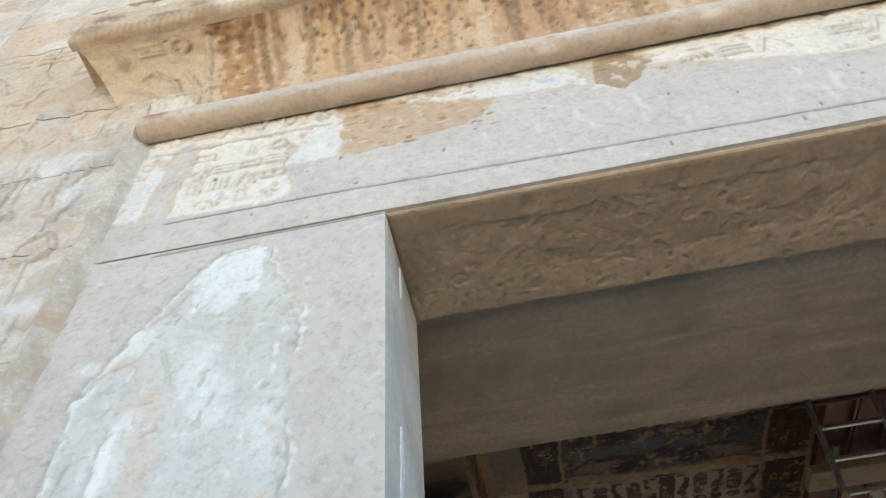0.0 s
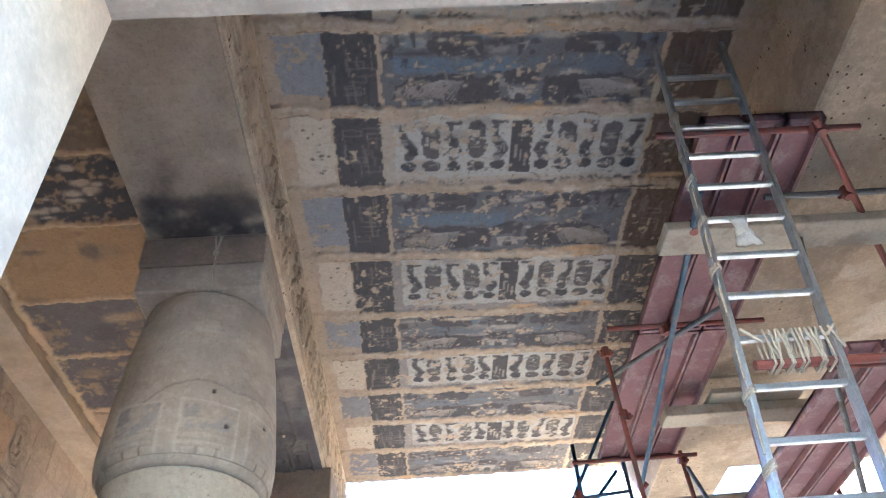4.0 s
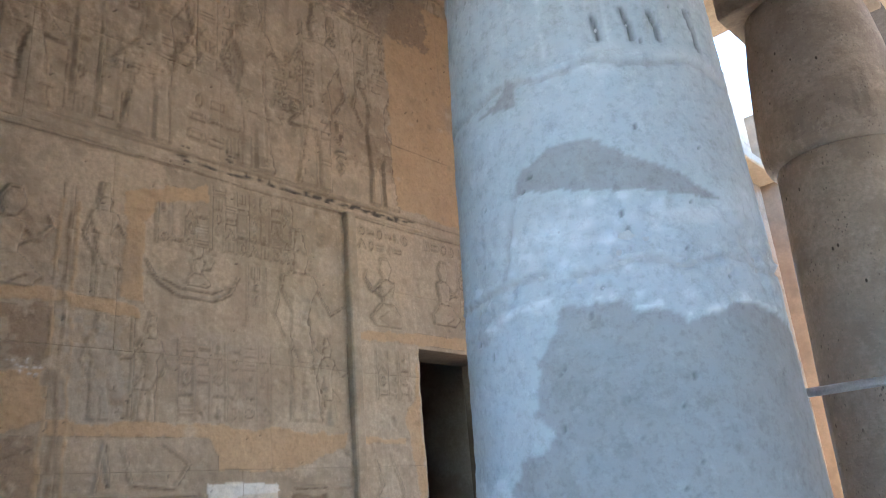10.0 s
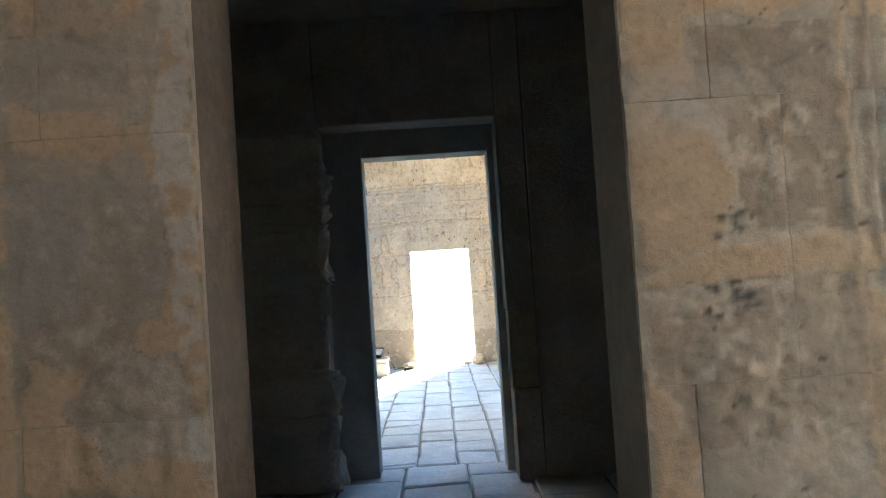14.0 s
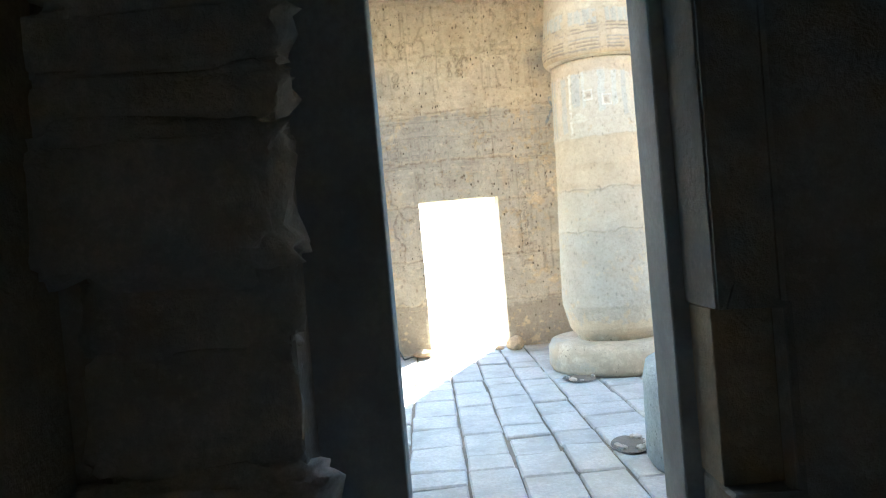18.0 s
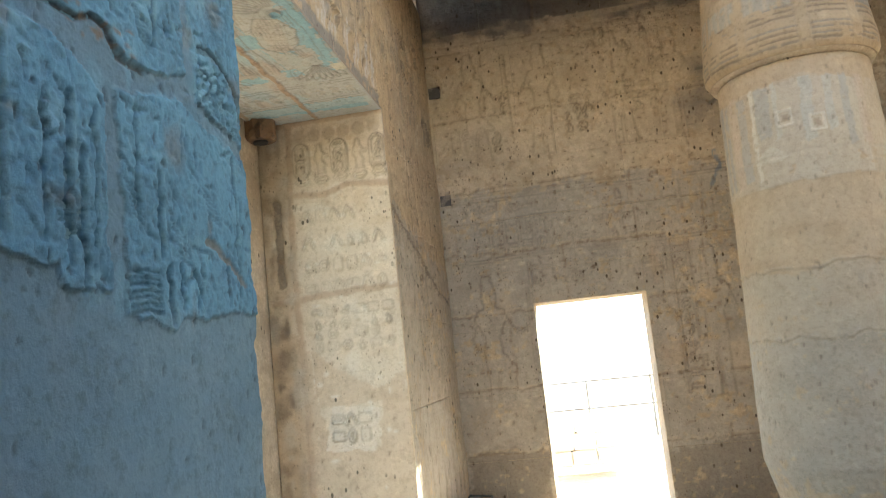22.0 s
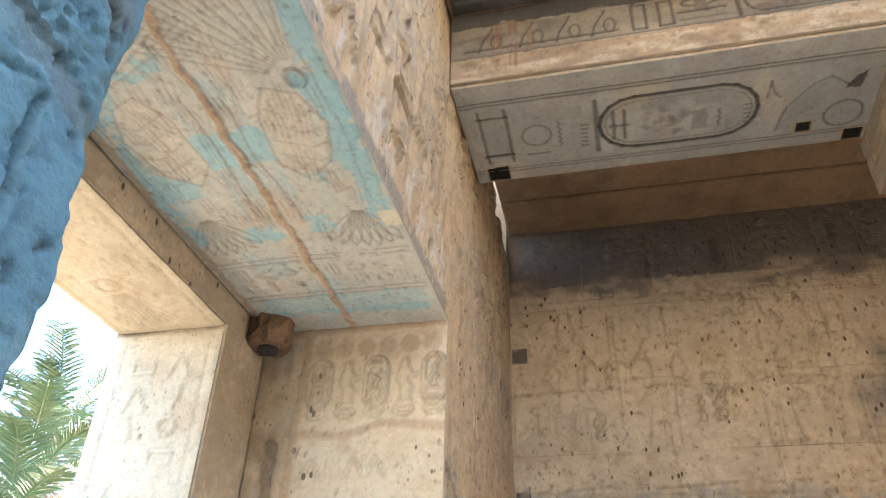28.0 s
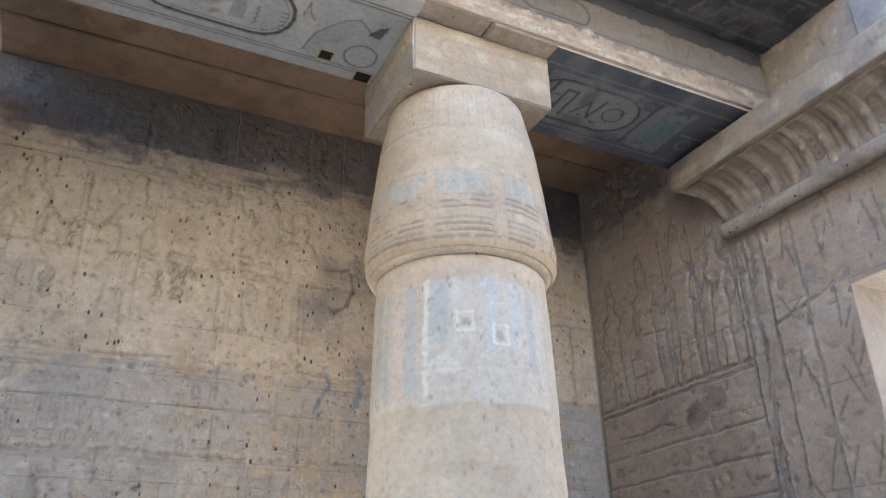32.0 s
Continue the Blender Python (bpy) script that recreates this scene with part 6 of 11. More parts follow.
for k in range(30):
    u, v = r.uniform(3.2, 8.0), r.uniform(3.72, 5.1)
    signs(fw, u, u + r.uniform(0.14, 0.4), v, v + r.uniform(0.15, 0.45), r.choice((0.09, 0.12)), r, 0.011, 0.011, False, 0.1)
fw = sk_a = Sketch(EAST(XA), 1.29, 7.4, 0.0, 3.62, 0.0085, 0.007, -0.004, 13, 0.35)
sk_a.edge_shade, sk_a.lit = (0.17, 0.12, 0.08), (0.60, 0.49, 0.36)
for z in (3.56,):
    fw.ribbon([(1.7 + 0.3 * k, z + r.uniform(-0.006, 0.006)) for k in range(28)], 0.012, 0.01)
# register over the doors: seated shapes, a barque and columns of signs
kneeling(fw, 3.42, 2.73, 0.5, 1)
kneeling(fw, 5.84, 2.8, 0.5, -1)
kneeling(fw, 6.45, 2.88, 0.5, 1)
kneeling(fw, 4.4, 2.86, 0.25, 1, 0.01, 0.008)
standing(fw, 3.86, 2.72, 0.62, 1, r, 0.011, 0.01)
fw.ribbon([(4.1, 2.97), (4.16, 2.86), (4.3, 2.79), (4.5, 2.79), (4.6, 2.84), (4.66, 2.95)], 0.012, 0.01)
fw.ribbon([(4.12, 2.9), (4.3, 2.84), (4.5, 2.84), (4.63, 2.9)], 0.011, 0.008)
signs(fw, 4.48, 5.05, 3.1, 3.5, 0.085, r, 0.009, 0.009)
signs(fw, 4.15, 4.46, 3.08, 3.34, 0.085, r, 0.009, 0.008)
signs(fw, 3.12, 3.3, 3.2, 3.52, 0.09, r, 0.009, 0.008)
signs(fw, 5.6, 6.1, 3.32, 3.52, 0.09, r, 0.009, 0.008, False)
signs(fw, 6.15, 6.9, 3.42, 3.54, 0.09, r, 0.009, 0.008, False)
signs(fw, 6.62, 6.95, 2.86, 3.4, 0.09, r, 0.009, 0.008)
signs(fw, 4.72, 4.84, 2.7, 3.05, 0.1, r, 0.009, 0.008)
standing(fw, 5.1, 2.14, 1.2, 1, r, 0.012, 0.01)
# register of the door heads
signs(fw, 4.3, 4.88, 2.13, 2.56, 0.1, r, 0.009, 0.008)
signs(fw, 5.72, 6.02, 2.3, 2.62, 0.1, r, 0.009, 0.008)
for y, s, d in ((3.88, 0.55, 1), (4.14, 0.56, -1), (5.3, 0.55, 1)):
    standing(fw, y, 2.11, s, d, r, 0.01, 0.008)
for pts in ([(3.36, 2.0), (3.44, 1.84), (3.47, 1.62)], [(3.42, 2.02), (3.5, 1.86), (3.62, 1.6)], [(3.3, 1.96), (3.46, 1.93), (3.6, 1.98)], [(3.5, 1.84), (3.46, 1.7), (3.42, 1.6)]):
    fw.ribbon(pts, 0.011, 0.007)
for pts in ([(3.9, 1.78), (3.93, 2.0), (3.96, 1.8)], [(4.02, 1.98), (4.08, 1.8), (4.3, 1.78), (4.38, 1.9), (4.24, 2.0)], [(3.75, 1.76), (4.45, 1.74)], [(3.75, 1.62), (4.45, 1.61)], [(5.05, 1.76), (5.45, 1.75)], [(5.65, 2.0), (5.72, 1.75), (5.6, 1.6)], [(5.8, 1.95), (5.9, 1.7), (5.82, 1.5)]):
    fw.ribbon(pts, 0.013, 0.009)
for y in (3.645, 3.70):
    fw.ribbon([(y + r.uniform(-0.004, 0.004), 1.05 + 0.25 * k) for k in range(10)], 0.009, 0.004)
for k in range(26):
    u, v = r.uniform(7.05, 8.4), r.uniform(0.9, 3.4)
    signs(fw, u, u + r.uniform(0.14, 0.4), v, v + r.uniform(0.15, 0.45), r.choice((0.08, 0.1, 0.13)), r, 0.01, 0.01, False, 0.1)
TAN, SMOKE, CREAM = (0.50, 0.345, 0.205), (0.30, 0.215, 0.145), (0.66, 0.585, 0.475)


def fill(pts, h, colour=TAN):
    for q in (sk_a, sk_u):
        q.coat(pts, colour, 0.96, 0.012, 0.0, 0.003, True)


fill(ragged([(1.7, 5.35), (2.4, 5.2), (3.2, 5.05), (4.5, 4.82), (4.5, 5.5), (4.42, 6.1), (1.7, 6.1)], 0.025, r), 0.014)
fill(ragged([(6.0, 3.72), (6.9, 3.7), (6.9, 5.75), (6.22, 5.75), (5.98, 5.2)], 0.02, r), 0.014)
# jamb side: smooth fill round the broken block edges
fill(ragged([(3.13, 2.27), (3.28, 2.3), (3.62, 2.35), (3.63, 2.1), (3.49, 2.05), (3.3, 2.06), (3.26, 1.99), (3.29, 1.9), (3.18, 1.86), (3.32, 1.78), (3.37, 1.66), (3.32, 1.53), (3.13, 1.47)], 0.012, r, 0.05), 0.009)
fill(ragged([(3.66, 2.04), (4.5, 2.03), (4.55, 1.86), (5.02, 1.85), (5.42, 1.98), (5.46, 2.06), (4.37, 2.1), (3.66, 2.1)], 0.012, r, 0.05), 0.0095)
fill(ragged([(3.13, 1.44), (3.72, 1.44), (4.44, 1.42), (4.45, 1.5), (3.72, 1.52), (3.3, 1.53)], 0.014, r, 0.05), 0.0085)
fill(ragged([(6.11, 0.05), (6.11, 2.69), (6.06, 2.3), (5.94, 2.19), (6.0, 2.01), (6.05, 1.67), (5.92, 1.44), (6.01, 1.27), (5.93, 0.85), (5.95, 0.1)], 0.012, r, 0.05), 0.0095)
fill(ragged([(5.57, 1.44), (5.66, 1.43), (5.65, 1.08), (5.82, 0.83), (5.76, 0.7), (5.57, 0.75)], 0.012, r, 0.05), 0.0088)
fill(ragged([(1.7, 2.68), (3.09, 2.66), (3.66, 2.67), (4.08, 2.63), (4.06, 2.7), (3.66, 2.73), (3.3, 2.72), (3.11, 2.78), (2.96, 2.83), (2.93, 3.02), (1.7, 2.96)], 0.012, r, 0.05), 0.0092)
fill(ragged([(5.57, 2.68), (6.1, 2.69), (7.4, 2.72), (7.4, 2.82), (6.1, 2.77), (5.57, 2.73)], 0.01, r, 0.05), 0.0082)
fill(ragged([(5.02, 1.24), (5.29, 1.24), (5.45, 1.07), (5.38, 0.9), (5.18, 0.92), (5.16, 0.99), (5.32, 1.06), (5.2, 1.16)], 0.012, r, 0.04), 0.009)
fill(ragged([(3.96, 3.33), (4.46, 3.49), (4.46, 3.39), (4.16, 3.32), (4.08, 3.17), (4.09, 2.72), (3.97, 2.75), (3.98, 3.1)], 0.012, r, 0.05), 0.009)
fill(ragged([(3.13, 0.0), (3.22, 0.0), (3.2, 0.7), (3.24, 1.05), (3.13, 1.25)], 0.012, r, 0.05), 0.0083)
box = lambda x0, x1, y0, y1: [(x0, -y1), (x1, -y1), (x1, -y0), (x0, -y0)]
for y0, y1, z0, z1 in ((5.57, 5.95, 2.0, 2.05), (3.7, 4.4, 1.03, 1.08), (4.4, 5.45, 0.72, 0.77), (3.64, 3.69, 0.1, 1.4)):
    fill(ragged(box(y0, y1, -z1, -z0), 0.01, r, 0.05), 0.008)
fill(ragged([(2.07, 2.4), (2.115, 2.4), (2.115, 1.0), (2.08, 1.25), (2.02, 1.45), (2.06, 1.6), (2.0, 1.8), (2.06, 2.1)], 0.01, r, 0.04), 0.009)
fill(ragged([(1.7, 2.36), (1.91, 2.35), (2.02, 2.15), (1.9, 2.09), (1.7, 2.12)], 0.014, r, 0.05), 0.0085)
fill(ragged([(1.7, 1.95), (2.06, 1.86), (2.1, 1.75), (2.0, 1.72), (1.7, 1.86)], 0.014, r, 0.05), 0.0088)
fill(ragged([(1.6, 0.0), (1.67, 0.0), (1.68, 1.0), (1.66, 2.0), (1.68, 3.0), (1.62, 3.0), (1.6, 1.5)], 0.012, r, 0.05), 0.008)
fill(ragged([(1.31, 0.0), (1.4, 0.0), (1.36, 1.2), (1.42, 2.2), (1.37, 3.4), (1.31, 3.4)], 0.02, r, 0.05), 0.008)
fill(oval(2.0, 1.39, 0.04, 0.045, 12), 0.008)
fill(oval(1.85, 2.46, 0.1, 0.09, 14), 0.008)
fill(ragged([(1.7, 1.36), (1.84, 1.31), (1.78, 1.23), (1.88, 1.1), (2.1, 1.11), (2.1, 1.01), (1.7, 1.05)], 0.014, r, 0.05), 0.0082)
fill(ragged([(1.7, 0.6), (2.08, 0.64), (2.09, 0.76), (1.7, 0.72)], 0.014, r, 0.05), 0.0082)
for y in (4.03, 4.86):
    fill(ragged([(y, 0.1), (y + 0.05, 0.1), (y + 0.035, 1.4), (y, 1.4)], 0.008, r, 0.06), 0.0086)
fill(ragged([(4.48, 1.79), (4.92, 1.78), (4.93, 1.69), (4.87, 1.67), (4.86, 1.52), (4.94, 1.44), (4.88, 1.39), (4.7, 1.39), (4.47, 1.44), (4.51, 1.66)], 0.012, r, 0.04), 0, CREAM)
fill(ragged([(5.04, 1.69), (5.25, 1.69), (5.3, 1.58), (5.27, 1.5), (5.32, 1.45), (5.1, 1.41), (4.98, 1.48), (5.03, 1.6)], 0.01, r, 0.04), 0, (0.56, 0.45, 0.32))
sk_a.stroke([(5.03, 1.7), (5.25, 1.7), (5.31, 1.6), (5.28, 1.5), (5.33, 1.44), (5.1, 1.4), (4.97, 1.48), (5.02, 1.6)], 0.022, (0.25, 0.18, 0.12), 0.9, 0.014, True, h=-0.008)
WHITE = (0.76, 0.72, 0.66)
sk_a.coat([(4.48, 1.79), (4.92, 1.78), (4.93, 1.73), (4.66, 1.72), (4.56, 1.62), (4.51, 1.66)], WHITE, 0.95, 0.015, 0.0, 0.002)
sk_a.coat([(4.66, 1.38), (4.72, 1.45), (4.84, 1.48), (4.95, 1.44), (4.88, 1.38)], WHITE, 0.95, 0.015, 0.0, 0.002)
for k in range(70):
    sk_a.stain(3.2 + 0.42 * r.random(), 2.33 + r.gauss(0.03, 0.03), r.uniform(0.008, 0.02), r.uniform(0.006, 0.014), WHITE, 0.95)
sk_a.coat([(3.14, 2.61), (3.64, 2.65), (3.64, 2.37), (3.4, 2.33), (3.25, 2.29), (3.14, 2.3)], SMOKE, 0.85, 0.03, 0.08)
sk_a.coat([(3.74, 1.74), (4.46, 1.72), (4.45, 1.54), (4.1, 1.56), (3.7, 1.53)], (0.35, 0.24, 0.165), 0.75, 0.04, 0.1)
sk_a.coat([(3.3, 2.03), (3.62, 2.02), (3.64, 1.54), (3.42, 1.55), (3.36, 1.75), (3.27, 1.9)], SMOKE, 0.75, 0.03, 0.05)
sk_a.coat([(3.66, 2.62), (4.0, 2.6), (4.0, 2.1), (3.68, 2.12)], (0.42, 0.35, 0.275), 0.6, 0.05, 0.15)
sk_a.coat([(4.25, 2.62), (4.9, 2.6), (4.9, 2.1), (4.25, 2.12)], (0.43, 0.33, 0.245), 0.5, 0.06, 0.15)
sk_a.coat([(3.7, 1.4), (5.0, 1.38), (5.0, 0.1), (3.7, 0.1)], (0.42, 0.335, 0.245), 0.6, 0.05, 0.12)
sk_a.coat([(3.15, 1.4), (3.64, 1.4), (3.66, 1.1), (3.2, 1.05)], SMOKE, 0.55, 0.05, 0.15)
sk_a.dents(150, 0.008, 0.02, 0.006, 25, 3.2, 3.66, 1.05, 1.4)
sk_a.coat([(1.68, 2.3), (1.95, 2.3), (1.98, 1.98), (1.68, 1.95)], (0.37, 0.285, 0.205), 0.6, 0.04, 0.15)
sk_a.coat([(1.68, 1.84), (2.0, 1.8), (2.02, 1.5), (1.68, 1.4)], (0.36, 0.3, 0.235), 0.6, 0.05, 0.15)
sk_a.coat([(2.06, 2.4), (2.112, 2.4), (2.112, 1.1), (2.07, 1.1), (2.05, 1.6), (2.02, 1.75), (2.06, 2.1)], (0.56, 0.5, 0.41), 0.6, 0.02, 0.2)
sk_u.coat([(4.42, 5.24), (6.5, 5.24), (6.5, 6.05), (4.38, 6.08)], (0.25, 0.19, 0.145), 0.65, 0.09, 0.15)
sk_u.coat([(1.68, 5.9), (4.4, 6.12), (4.4, 6.2), (1.68, 6.2)], SMOKE, 0.7, 0.05, 0.1)
sk_u.coat([(5.35, 4.55), (5.95, 4.5), (5.95, 3.95), (5.4, 4.0)], SMOKE, 0.5, 0.08, 0.15)
for k in range(60):
    q, y_, z_ = r.choice((sk_a, sk_u)), r.uniform(1.7, 7.2), r.uniform(0.3, 6.0)
    q.stain(y_, z_, r.uniform(0.08, 0.4), r.uniform(0.06, 0.3), r.choice(((0.40, 0.31, 0.23), (0.36, 0.27, 0.19), (0.52, 0.42, 0.32))), 0.55)
for y_ in (3.64, 3.69, 3.735):
    sk_a.stroke([(y_ + r.uniform(-0.012, 0.012), 0.2 + 0.2 * k) for k in range(16)], 0.02, r.choice((TAN, SMOKE)), 0.7, 0.015, wear=0.2, h=0.004)
BLACK = (0.055, 0.05, 0.045)
for k in range(46):
    y_ = 4.3 + 1.9 * (k / 46) + r.uniform(-0.05, 0.05)
    sk_u.stain(y_, 3.62 + r.uniform(-0.015, 0.015), r.uniform(0.015, 0.07), r.uniform(0.008, 0.02), BLACK, 0.9)
for y_, z_, n_, sp in ((3.38, 1.56, 16, 0.03), (3.34, 1.39, 20, 0.036), (4.8, 0.95, 16, 0.04), (5.06, 0.97, 22, 0.05), (5.36, 0.92, 14, 0.04), (4.62, 3.72, 10, 0.03), (4.3, 3.7, 6, 0.02)):
    for k in range(n_):
        (sk_a if z_ < 3.6 else sk_u).stain(y_ + r.gauss(0, sp * 1.1), z_ + r.gauss(0, sp * 0.8), r.uniform(0.006, 0.03), r.uniform(0.005, 0.018), BLACK, 0.9)
for k in range(700):
    q, y_, z_ = r.choice((sk_a, sk_u)), r.uniform(1.7, 7.2), r.uniform(0.3, 6.0)
    q.stain(y_, z_, r.uniform(0.01, 0.06), r.uniform(0.01, 0.05), r.choice(((0.27, 0.2, 0.14), (0.55, 0.45, 0.34), (0.4, 0.3, 0.21))), 0.45)
sk_u.specks(60, 6, 1.7, 8.0, 3.6, 5.5)
sk_u.dents(110, 0.02, 0.09, 0.008, 5)
sk_u.finish()
sk_a.specks(160, 6, 1.7, 8.0, 1.0, 3.6)
sk_a.dents(150, 0.02, 0.09, 0.008, 5)
sk_a.dents(90, 0.015, 0.04, 0.01, 15, 4.95, 5.3, 2.1, 3.5)
sk_a.res, sk_u.res = 1.12, 1.15
sk_a.finish()
bm = bmesh.new()
boxm(bm, XA - 0.02, XA + 0.045, 5.48, 5.56, 0.0, 3.56, 0.01)
part("wall_chase", bm, m_soffit, wall_a, "upright groove cover in the wall")

# columned room, end wall
r = random.Random(61)
fw = sk_f = Sketch(EAST(XF), 0.56, YR, 0.0, ZC, 0.011, 0.007, -0.014, 8, 0.5, 2.5)
for z in (2.98, 2.92, 2.72, 2.36):
    fw.ribbon([(1.5 + 0.25 * k, z + r.uniform(-0.012, 0.012)) for k in range(20)], 0.013, 0.006)
signs(fw, 1.75, 4.0, 2.4, 2.7, 0.13, r, 0.008, 0.006)
signs(fw, 2.2, 3.4, 2.08, 2.3, 0.1, r, 0.008, 0.006)
signs(fw, 1.6, 3.6, 2.76, 2.9, 0.12, r, 0.007, 0.005, False)
for y, z, s, d in ((3.75, 0.95, 1.3, -1), (1.85, 3.3, 1.05, 1), (2.5, 3.3, 1.05, -1), (3.2, 3.3, 1.05, 1), (3.7, 3.3, 1.0, -1), (5.2, 3.3, 1.0, 1), (5.7, 2.0, 1.2, -1), (1.8, 1.0, 1.2, 1)):
    standing(fw, y, z, s, d, r, 0.012, 0.006)
signs(fw, 3.45, 3.6, 1.0, 2.9, 0.14, r, 0.01, 0.007)
for k in range(26):
    z = 3.32 + 1.05 * r.random()
    signs(fw, *(lambda u: (u, u + r.uniform(0.15, 0.4)))(r.uniform(1.5, 6.0)), z, z + 0.22, 0.12, r, 0.01, 0.009, False)
UMBER, BUFF, HAZE = (0.235, 0.165, 0.105), (0.54, 0.415, 0.28), (0.36, 0.325, 0.28)
sk_f.coat([(0.5, 3.0), (6.5, 3.0), (6.5, -0.1), (0.5, -0.1)], HAZE, 0.6, 0.1, 0.1)
sk_f.coat([(0.5, 3.0), (6.5, 3.0), (6.5, 4.65), (0.5, 4.65)], (0.54, 0.435, 0.305), 0.5, 0.1, 0.1)
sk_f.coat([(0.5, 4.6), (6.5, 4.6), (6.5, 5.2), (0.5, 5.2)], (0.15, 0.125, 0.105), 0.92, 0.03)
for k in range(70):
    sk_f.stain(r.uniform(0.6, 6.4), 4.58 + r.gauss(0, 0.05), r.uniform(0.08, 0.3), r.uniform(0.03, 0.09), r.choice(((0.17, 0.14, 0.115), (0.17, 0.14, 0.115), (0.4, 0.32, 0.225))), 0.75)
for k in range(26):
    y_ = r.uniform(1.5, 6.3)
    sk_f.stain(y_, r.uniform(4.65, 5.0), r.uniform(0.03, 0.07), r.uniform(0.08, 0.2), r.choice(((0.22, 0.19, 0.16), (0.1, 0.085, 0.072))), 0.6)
for k in range(60):
    sk_f.stain(r.uniform(0.8, 6.3), r.uniform(0.3, 4.45), r.uniform(0.06, 0.3), r.uniform(0.05, 0.28), r.choice((BUFF, (0.40, 0.285, 0.18), (0.46, 0.36, 0.26), (0.36, 0.3, 0.24))), 0.5)
for y0, y1, z0, z1 in ((1.45, 2.2, 0.0, 0.62), (3.2, 6.4, 0.0, 0.55)):
    sk_f.coat([(y0, z0), (y1, z0), (y1, z1), ((y0 + y1) / 2, z1 + 0.08), (y0, z1)], (0.27, 0.22, 0.165), 0.8, 0.08, 0.05)
COURSES = [0.62, 1.18, 1.86, 2.42, 3.03, 3.73, 4.47]
for n, z_ in enumerate(COURSES):
    line = [(0.6 + 0.2 * k, z_ + r.uniform(-0.012, 0.012)) for k in range(30)]
    sk_f.stroke(line, 0.018, UMBER, 0.6, 0.02, wear=0.3, h=-0.006)
    sk_f.stroke([(p, q + 0.02) for p, q in line], 0.012, BUFF, 0.6, 0.02, wear=0.4, h=0.003)
    hi = COURSES[n + 1] if n + 1 < len(COURSES) else 5.1
    for y_ in [1.97 + 1.22 * k + (0.55 if n % 2 == 0 else 0) for k in range(-1, 4)]:
        sk_f.stroke([(y_ + r.uniform(-0.01, 0.01), z_ + (hi - z_) * q / 4) for q in range(5)], 0.016, UMBER, 0.6, 0.014, wear=0.3, h=-0.005)
for k in range(16):
    sk_f.stain(4.0 + r.gauss(0, 0.12), 3.6 + r.gauss(0, 0.2), r.uniform(0.08, 0.2), r.uniform(0.08, 0.2), (0.2, 0.175, 0.15), 0.35)
sk_f.stroke([(4.12, 3.86), (4.15, 3.72), (4.1, 3.6), (4.0, 3.53)], 0.035, (0.13, 0.115, 0.1), 0.8, 0.02, wear=0.1)
sk_f.stroke([(3.92, 3.86), (4.1, 3.9)], 0.03, (0.13, 0.115, 0.1), 0.7, 0.02, wear=0.15)
for y_, z_ in ((3.95, 3.1), (4.22, 3.12)):
    sk_f.stroke([(y_, z_), (y_ + 0.04, z_ - 0.12), (y_ - 0.04, z_ - 0.3)], 0.04, (0.17, 0.21, 0.235), 0.75, 0.03, wear=0.15)
# a dark spot painted where a hole lies in shade
sk_f.stain(5.49, 2.95, 0.1, 0.08, (0.08, 0.07, 0.06), 0.95)
for k in range(500):
    sk_f.stain(r.uniform(1.4, 6.3), r.uniform(0.6, 4.5), r.uniform(0.01, 0.05), r.uniform(0.008, 0.03), r.choice((BUFF, (0.6, 0.48, 0.335), UMBER)), 0.6)
sk_f.dents(700, 0.006, 0.03, 0.009, 6)
g = random.Random(4)
for k in range(1500):
    y_, z_, a_, l_ = g.uniform(1.45, 6.35), g.uniform(0.7, 4.5) if k % 5 else g.uniform(2.9, 4.45), g.gauss(2.2, 0.5), g.uniform(0.008, 0.024)
    sk_f.stroke([(y_, z_), (y_ + l_ * math.cos(a_), z_ + l_ * math.sin(a_))], g.uniform(0.006, 0.012), (0.12, 0.075, 0.04), 0.9, 0.0, h=-0.008)
sk_f.res = 1.22
sk_f.finish()
# flat dark plates instead of open sockets with shade in them
fk = EAST(XF + 0.004)
for y, z, s_ in ((1.5, 4.03, 0.055), (1.5, 2.97, 0.05), (3.35, 5.02, 0.035)):
    fk.plate([(y - s_, z - s_), (y + s_, z - s_), (y + s_, z + s_), (y - s_, z + s_)], 0.004)
fk.done("socket", m_socket_shade, wall_f, "square beam sockets")
# gateway: far jamb
fj = sk_j = Sketch(EAST(-11.767), 0.552, 1.45, 0.0, 3.22, 0.01, 0.003, 0.010, 12, 0.4, 3.0)
sk_j.coat([(0, -1), (2, -1), (2, 4), (0, 4)], (0.56, 0.44, 0.305), 1.0, 0.0)
for k in range(50):
    sk_j.stain(r.uniform(0.6, 1.45), r.uniform(0.1, 3.2), r.uniform(0.05, 0.2), r.uniform(0.04, 0.15), r.choice(((0.62, 0.52, 0.39), (0.62, 0.52, 0.39), (0.5, 0.37, 0.24), (0.44, 0.33, 0.22))), 0.55)
for k in range(6):
    fj.coat(oval(0.86 + k * 0.105, 3.1, 0.045, 0.045, 14), (0.44, 0.34, 0.235), 0.8, 0.004, 0.0, -0.006)
for k in range(5):
    u_ = 0.86 + k * 0.135
    if k % 2:
        standing(fj, u_, 2.82, 0.2, 1, r, 0.01, 0.006)
    else:
        cartouche(fj, u_, 2.92, 0.048, 0.115, r, 0.011, 0.008)
    fj.ring(u_, 2.78, 0.04, 0.02, 0.01, 0.006, 10)
for z in (2.54, 2.36, 2.2, 2.06):
    signs(fj, 0.82, 1.4, z - 0.06, z + 0.05, 0.1, r, 0.01, 0.005, False, 0.2)
